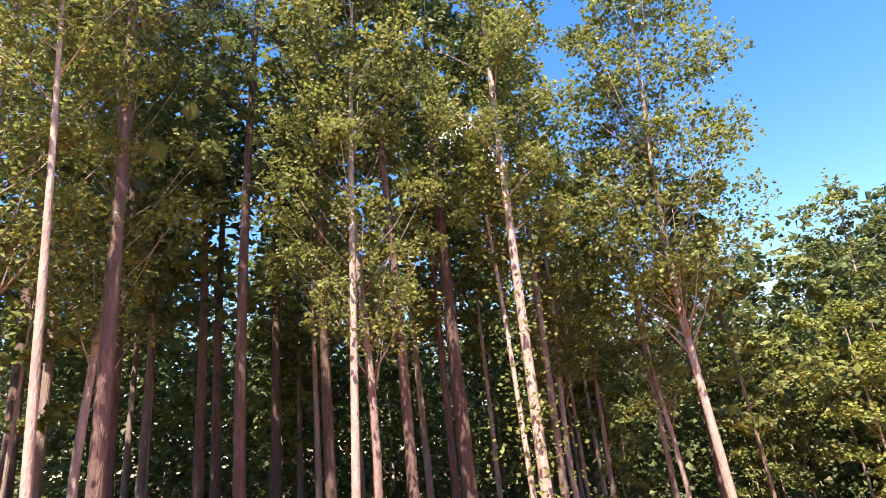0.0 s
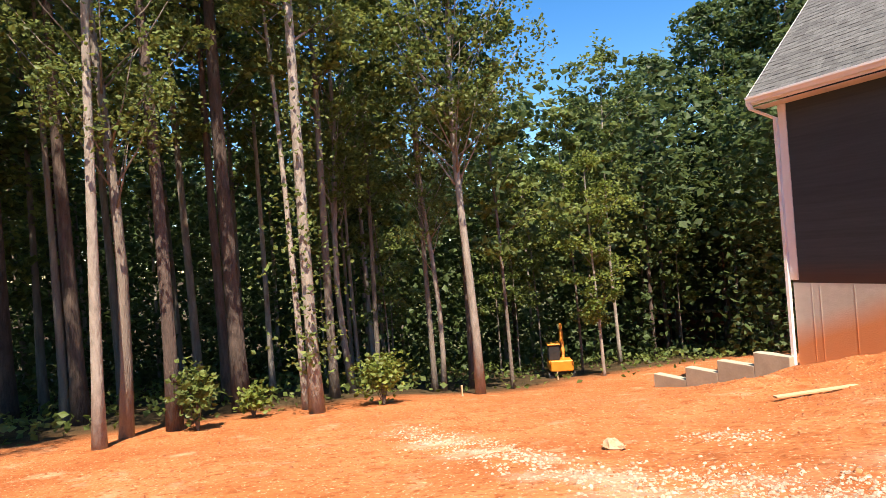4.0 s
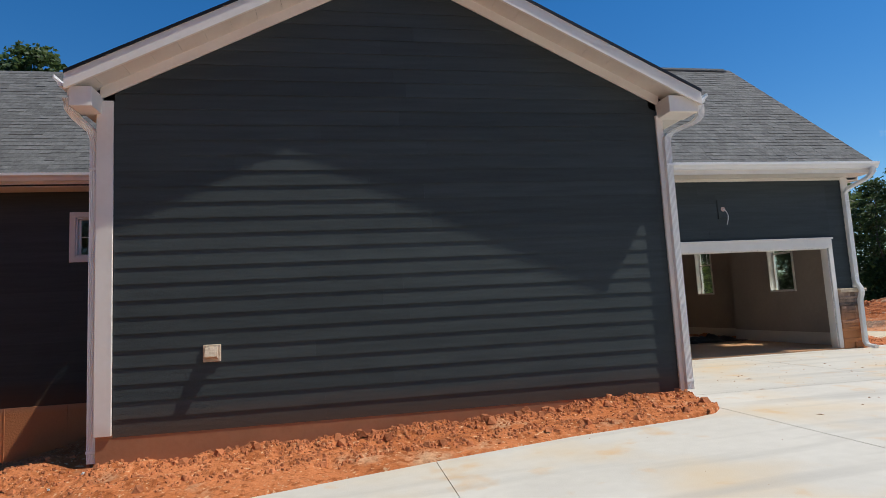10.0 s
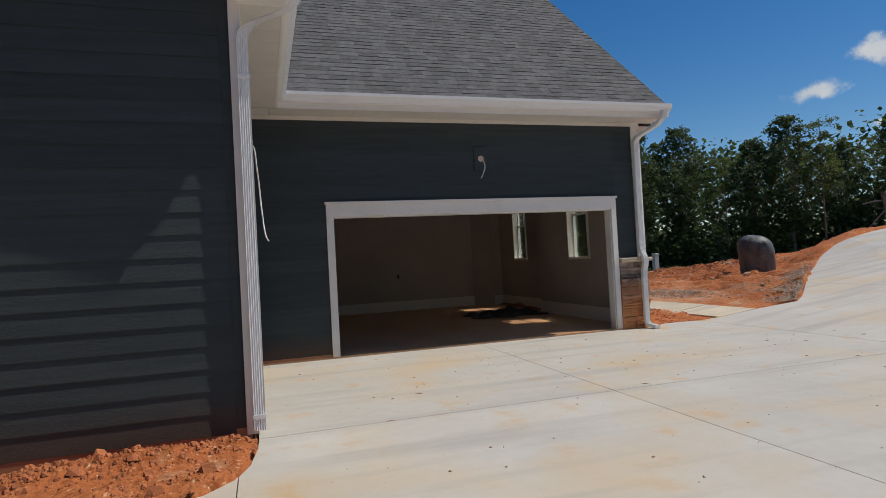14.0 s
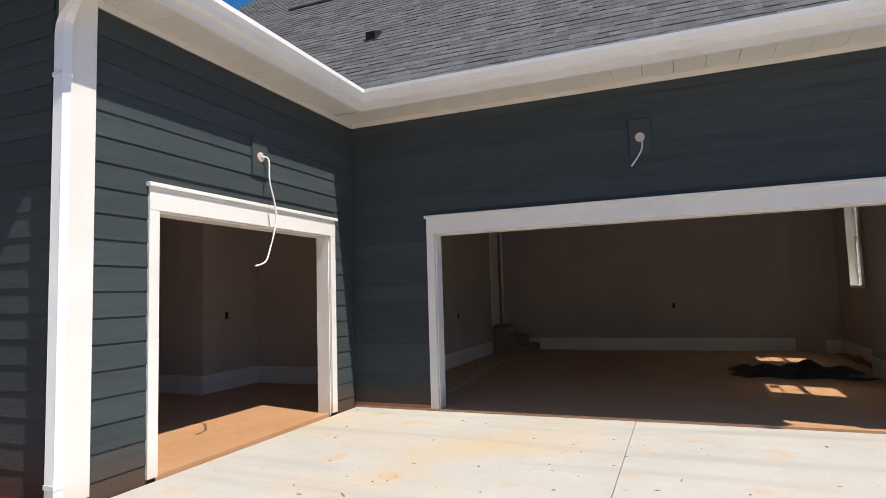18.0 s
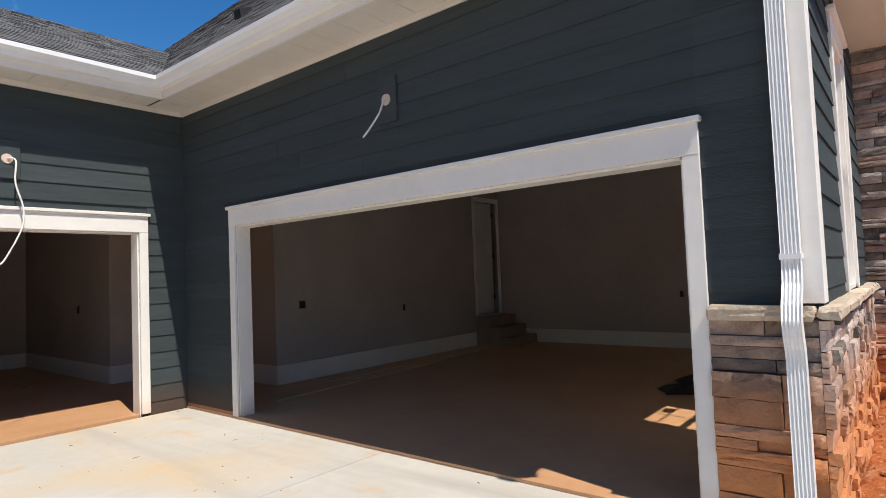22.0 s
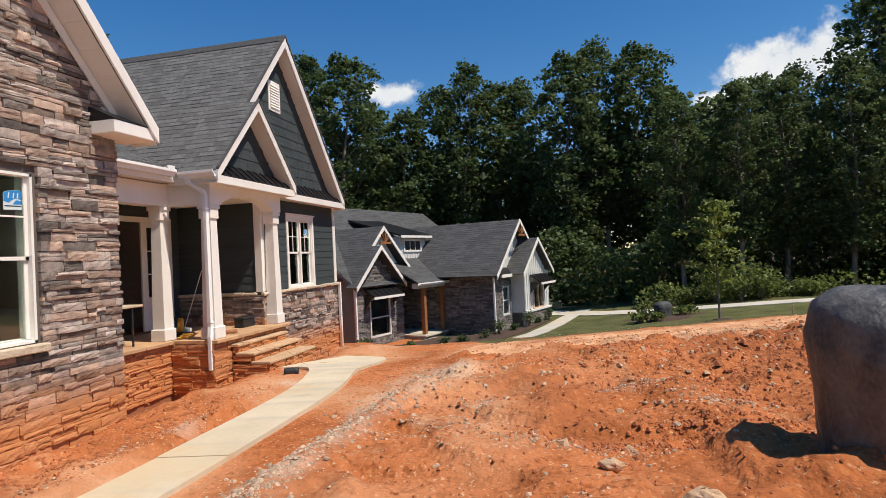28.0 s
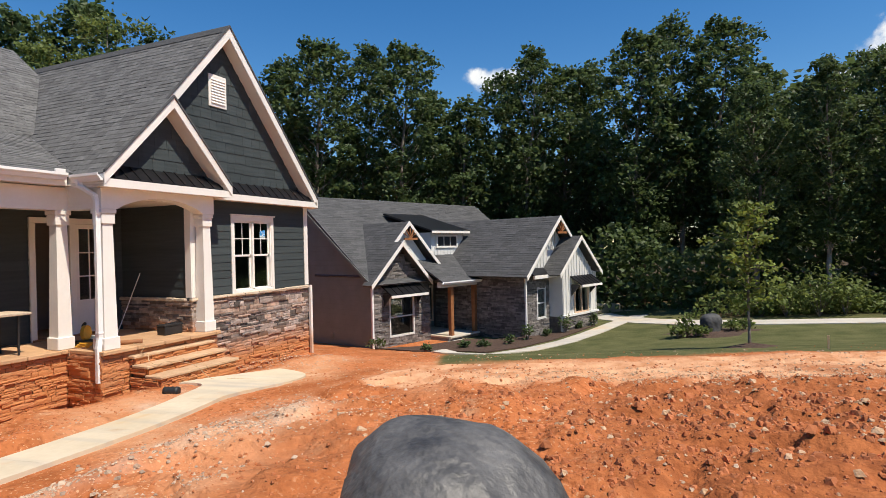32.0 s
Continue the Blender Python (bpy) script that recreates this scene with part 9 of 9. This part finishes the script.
def utility_post():
    z = float(gz(29.9, 11.95))
    top = thing("utility_post", "weathered service post with a pale meter box on the hilltop", "utility post")
    mb = MB()
    mb.tube([(29.90, 11.95, z - 0.2), (29.88, 11.98, z + 0.9), (29.80, 12.08, z + 1.75)], [0.10, 0.10, 0.09], 8)
    part("post", mb, M_BARK, top)
    part("meter_box", boxes(((29.86, 11.55, z + 1.18), (30.06, 12.02, z + 1.80)), c=0.02), M_CAP, top, "pale meter box")
    mb = MB()
    mb.tube([(29.85, 12.0, z + 1.30), (29.62, 12.40, z + 1.34), (29.34, 12.78, z + 1.22)], [0.035, 0.03, 0.045], 6)
    part("arm", mb, M_BARK_PALE, top)
    mb = MB()
    mb.tube([(29.40, 12.70, z - 0.1), (29.86, 12.05, z + 0.85)], [0.04, 0.035], 6)
    part("brace", mb, M_BARK_PALE, top)
    z = float(gz(31.1, 12.0))
    top = thing("service_pedestal", "pale tilted service pedestal on the hilltop", "pedestal", at=(31.1, 12.0, z))
    top.rotation_euler = (radians(-7), radians(5), radians(35))
    part("body", boxes(((-0.24, -0.26, -0.1), (0.24, 0.26, 0.72)), c=0.03), M_CAP, top)
    part("cover", boxes(((-0.27, -0.29, 0.72), (0.27, 0.29, 0.82)), c=0.03), M_CAP, top)
    z = float(gz(25.35, 24.1))
    top = thing("marker_post", "pale squat marker post at the edge of the woods", "post", at=(25.35, 24.1, z))
    part("post", boxes(((-0.16, -0.16, -0.1), (0.16, 0.16, 1.0 - z)), c=0.02), M_BB, top)
    part("cap", boxes(((-0.19, -0.19, 1.0 - z), (0.19, 0.19, 1.08 - z)), c=0.02), M_BB, top)


utility_post()


def brick_house():
    """A brick house glimpsed between the trees down the slope."""
    z = float(gz(-41, 29)) - 0.1
    brick = mat("red_brick", (0.24, 0.105, 0.075), (0.34, 0.16, 0.11), 7, 0.9, 0.4, 30)
    h = thing("brick_house", "red brick house with a grey roof beyond the woods", "house", at=(-41.5, 29.5, z))
    h.rotation_euler = (0, 0, radians(42))
    part("wall", boxes(((-6, -4, 0), (6, 4, 3.9))), brick, h)
    for sgn in (-1, 1):
        mb = MB()
        mb.prism([(-6.4, sgn * 4.5, 3.75), (-6.4, 0, 6.9), (-6.4, 0, 7.05), (-6.4, sgn * 4.6, 3.9)], (12.8, 0, 0))
        part("roof", mb, M_SHINGLE, h)
        mb = MB()
        mb.prism([(sgn * 5.98, -4, 3.9), (sgn * 5.98, 4, 3.9), (sgn * 5.98, 0, 6.8)], (-sgn * 0.14, 0, 0))
        part("gable", mb, M_BB, h)
    part("fascia", boxes(((-6.4, -4.62, 3.62), (6.4, -4.55, 3.88))), M_TRIM, h)
    for x in (-4.5, -1.6, 1.6, 4.5):
        w = part("window", boxes(((x - 0.6, -4.06, 1.0), (x + 0.6, -4.0, 2.7)), c=0.02), M_TRIM, h)
        part("pane", boxes(((x - 0.5, -4.075, 1.1), (x + 0.5, -4.062, 2.6))), M_BLACK, w)
    part("chimney", boxes(((2.0, -0.5, 6.0), (2.9, 0.5, 8.2))), brick, h)


brick_house()


def clouds():
    """Fair-weather clouds far off, as soft curved sheets of vapour."""
    specs = ((-165, 474, 324, 120, 38), (-60, 495, 338, 80, 26), (452, 362, 128, 42, 14), (484, 310, 151, 50, 17), (486, 328, 94, 22, 8), (-160, 552, 165, 44, 16),
             (205, 545, 158, 90, 34), (150, 569, 130, 34, 12), (-524, 92, 285, 70, 60), (-378, 302, 353, 24, 9))
    for n, (x, y, z, w, hh) in enumerate(specs):
        mb = MB()
        side, fwd = Vector((y, -x, 0)).normalized(), Vector((x, y, z)).normalized()
        up = side.cross(fwd).normalized()
        nu, nv = 16, 10
        for j in range(nv + 1):
            for i in range(nu + 1):
                u, v = 3.2 * i / nu - 1.6, 3.2 * j / nv - 1.6
                mb.v.append((u, v, 0.12 * (u * u + v * v)))
        for j in range(nv):
            for i in range(nu):
                k = j * (nu + 1) + i
                mb.f.append((k, k + 1, k + nu + 2, k + nu + 1))
        ob = part("backdrop_cloud", mb, M_WHITE, None, "", True)
        m = Matrix((side * w, up * hh, -fwd * 0.3 * w)).transposed().to_4x4()
        m.translation = Vector((x, y, z))
        ob.matrix_basis = m
        ob.visible_shadow = False
        tagged(ob, "soft white summer cloud in a blue sky", "cloud", "clouds", "structure")


clouds()


# ---- small things by the steps and on the concrete ----
def cord(name, label, pts, r, material):
    ob = thing(name, label, "cord")
    dense = []
    p = [Vector(q) for q in pts]
    for i in range(len(p) - 1):
        a, b, c, d = p[max(i - 1, 0)], p[i], p[i + 1], p[min(i + 2, len(p) - 1)]
        for k in range(6):
            t = k / 6
            dense.append(0.5 * (2 * b + (c - a) * t + (2 * a - 5 * b + 4 * c - d) * t * t + (3 * b - 3 * c + d - a) * t ** 3))
    dense.append(p[-1])
    mb = MB()
    mb.tube(dense, [r] * len(dense), 6)
    part("cable", mb, material, ob, smooth=True)


wz = lambda x, y: float(gz(x, y)) + 0.044
cord("extension_cord", "tan extension cord trailing down the porch steps onto the walkway",
     [(5.7, 11.1, 0.668), (6.12, 11.12, 0.672), (6.16, 11.0, 0.52), (6.32, 11.02, 0.505), (6.47, 10.92, 0.42), (6.56, 11.0, 0.335), (6.50, 11.3, 0.335), (6.72, 11.5, 0.29), (6.84, 11.7, 0.168), (7.05, 11.85, wz(7.05, 11.85)), (7.4, 12.1, wz(7.4, 12.1)), (7.9, 12.2, wz(7.9, 12.2))], 0.006, M_WOOD)
drain = thing("drain_pipe", "black corrugated drain pipe end in a hollow beside the walkway", "drain pipe")
mbd = MB()
z0 = float(gz(7.5, 10.6)) + 0.02
line = [Vector((7.34 + 0.034 * k, 10.50 + 0.012 * k, z0 + 0.02)) for k in range(8)]
mbd.tube(line, [0.072 if k % 2 else 0.08 for k in range(8)], 12)
part("pipe", mbd, M_BLACK, drain, smooth=True)
rng = random.Random(77)
M_LITTER = mat("dry_clay_crumb", (0.30, 0.16, 0.09), (0.46, 0.30, 0.19), 20, 0.9)
vs, fs = [], []
for k in range(520):
    x, y = rng.gauss(4.0, 3.2), rng.gauss(-3.2, 1.9)
    if not in_poly(DRIVE, np.array(x), np.array(y)) or y > -0.1 or (x < 0.1 and y > -4.9):
        continue
    s, a = 0.004 + 0.012 * rng.random() ** 3, rng.uniform(0, 6.28)
    l = s * rng.choice((1, 1, 1.4, 3.5))
    c, q, z = math.cos(a), math.sin(a), float(gz(x, y)) + 0.001
    n = len(vs)
    for u, v, h in ((-l, -s * .6, 0), (l, -s * .5, 0), (l * .8, s * .6, 0), (-l * .9, s * .5, 0), (0, 0, s * 0.7)):
        vs.append((x + c * u - q * v, y + q * u + c * v, z + h))
    fs += [(n, n + 1, n + 4), (n + 1, n + 2, n + 4), (n + 2, n + 3, n + 4), (n + 3, n, n + 4)]
me = bpy.data.meshes.new("drive_litter")
me.from_pydata(vs, [], fs)
me.materials.append(M_LITTER)
tagged(new("drive_litter", me), "clay crumbs and wood chips scattered on the concrete", "litter", "", "stuff")
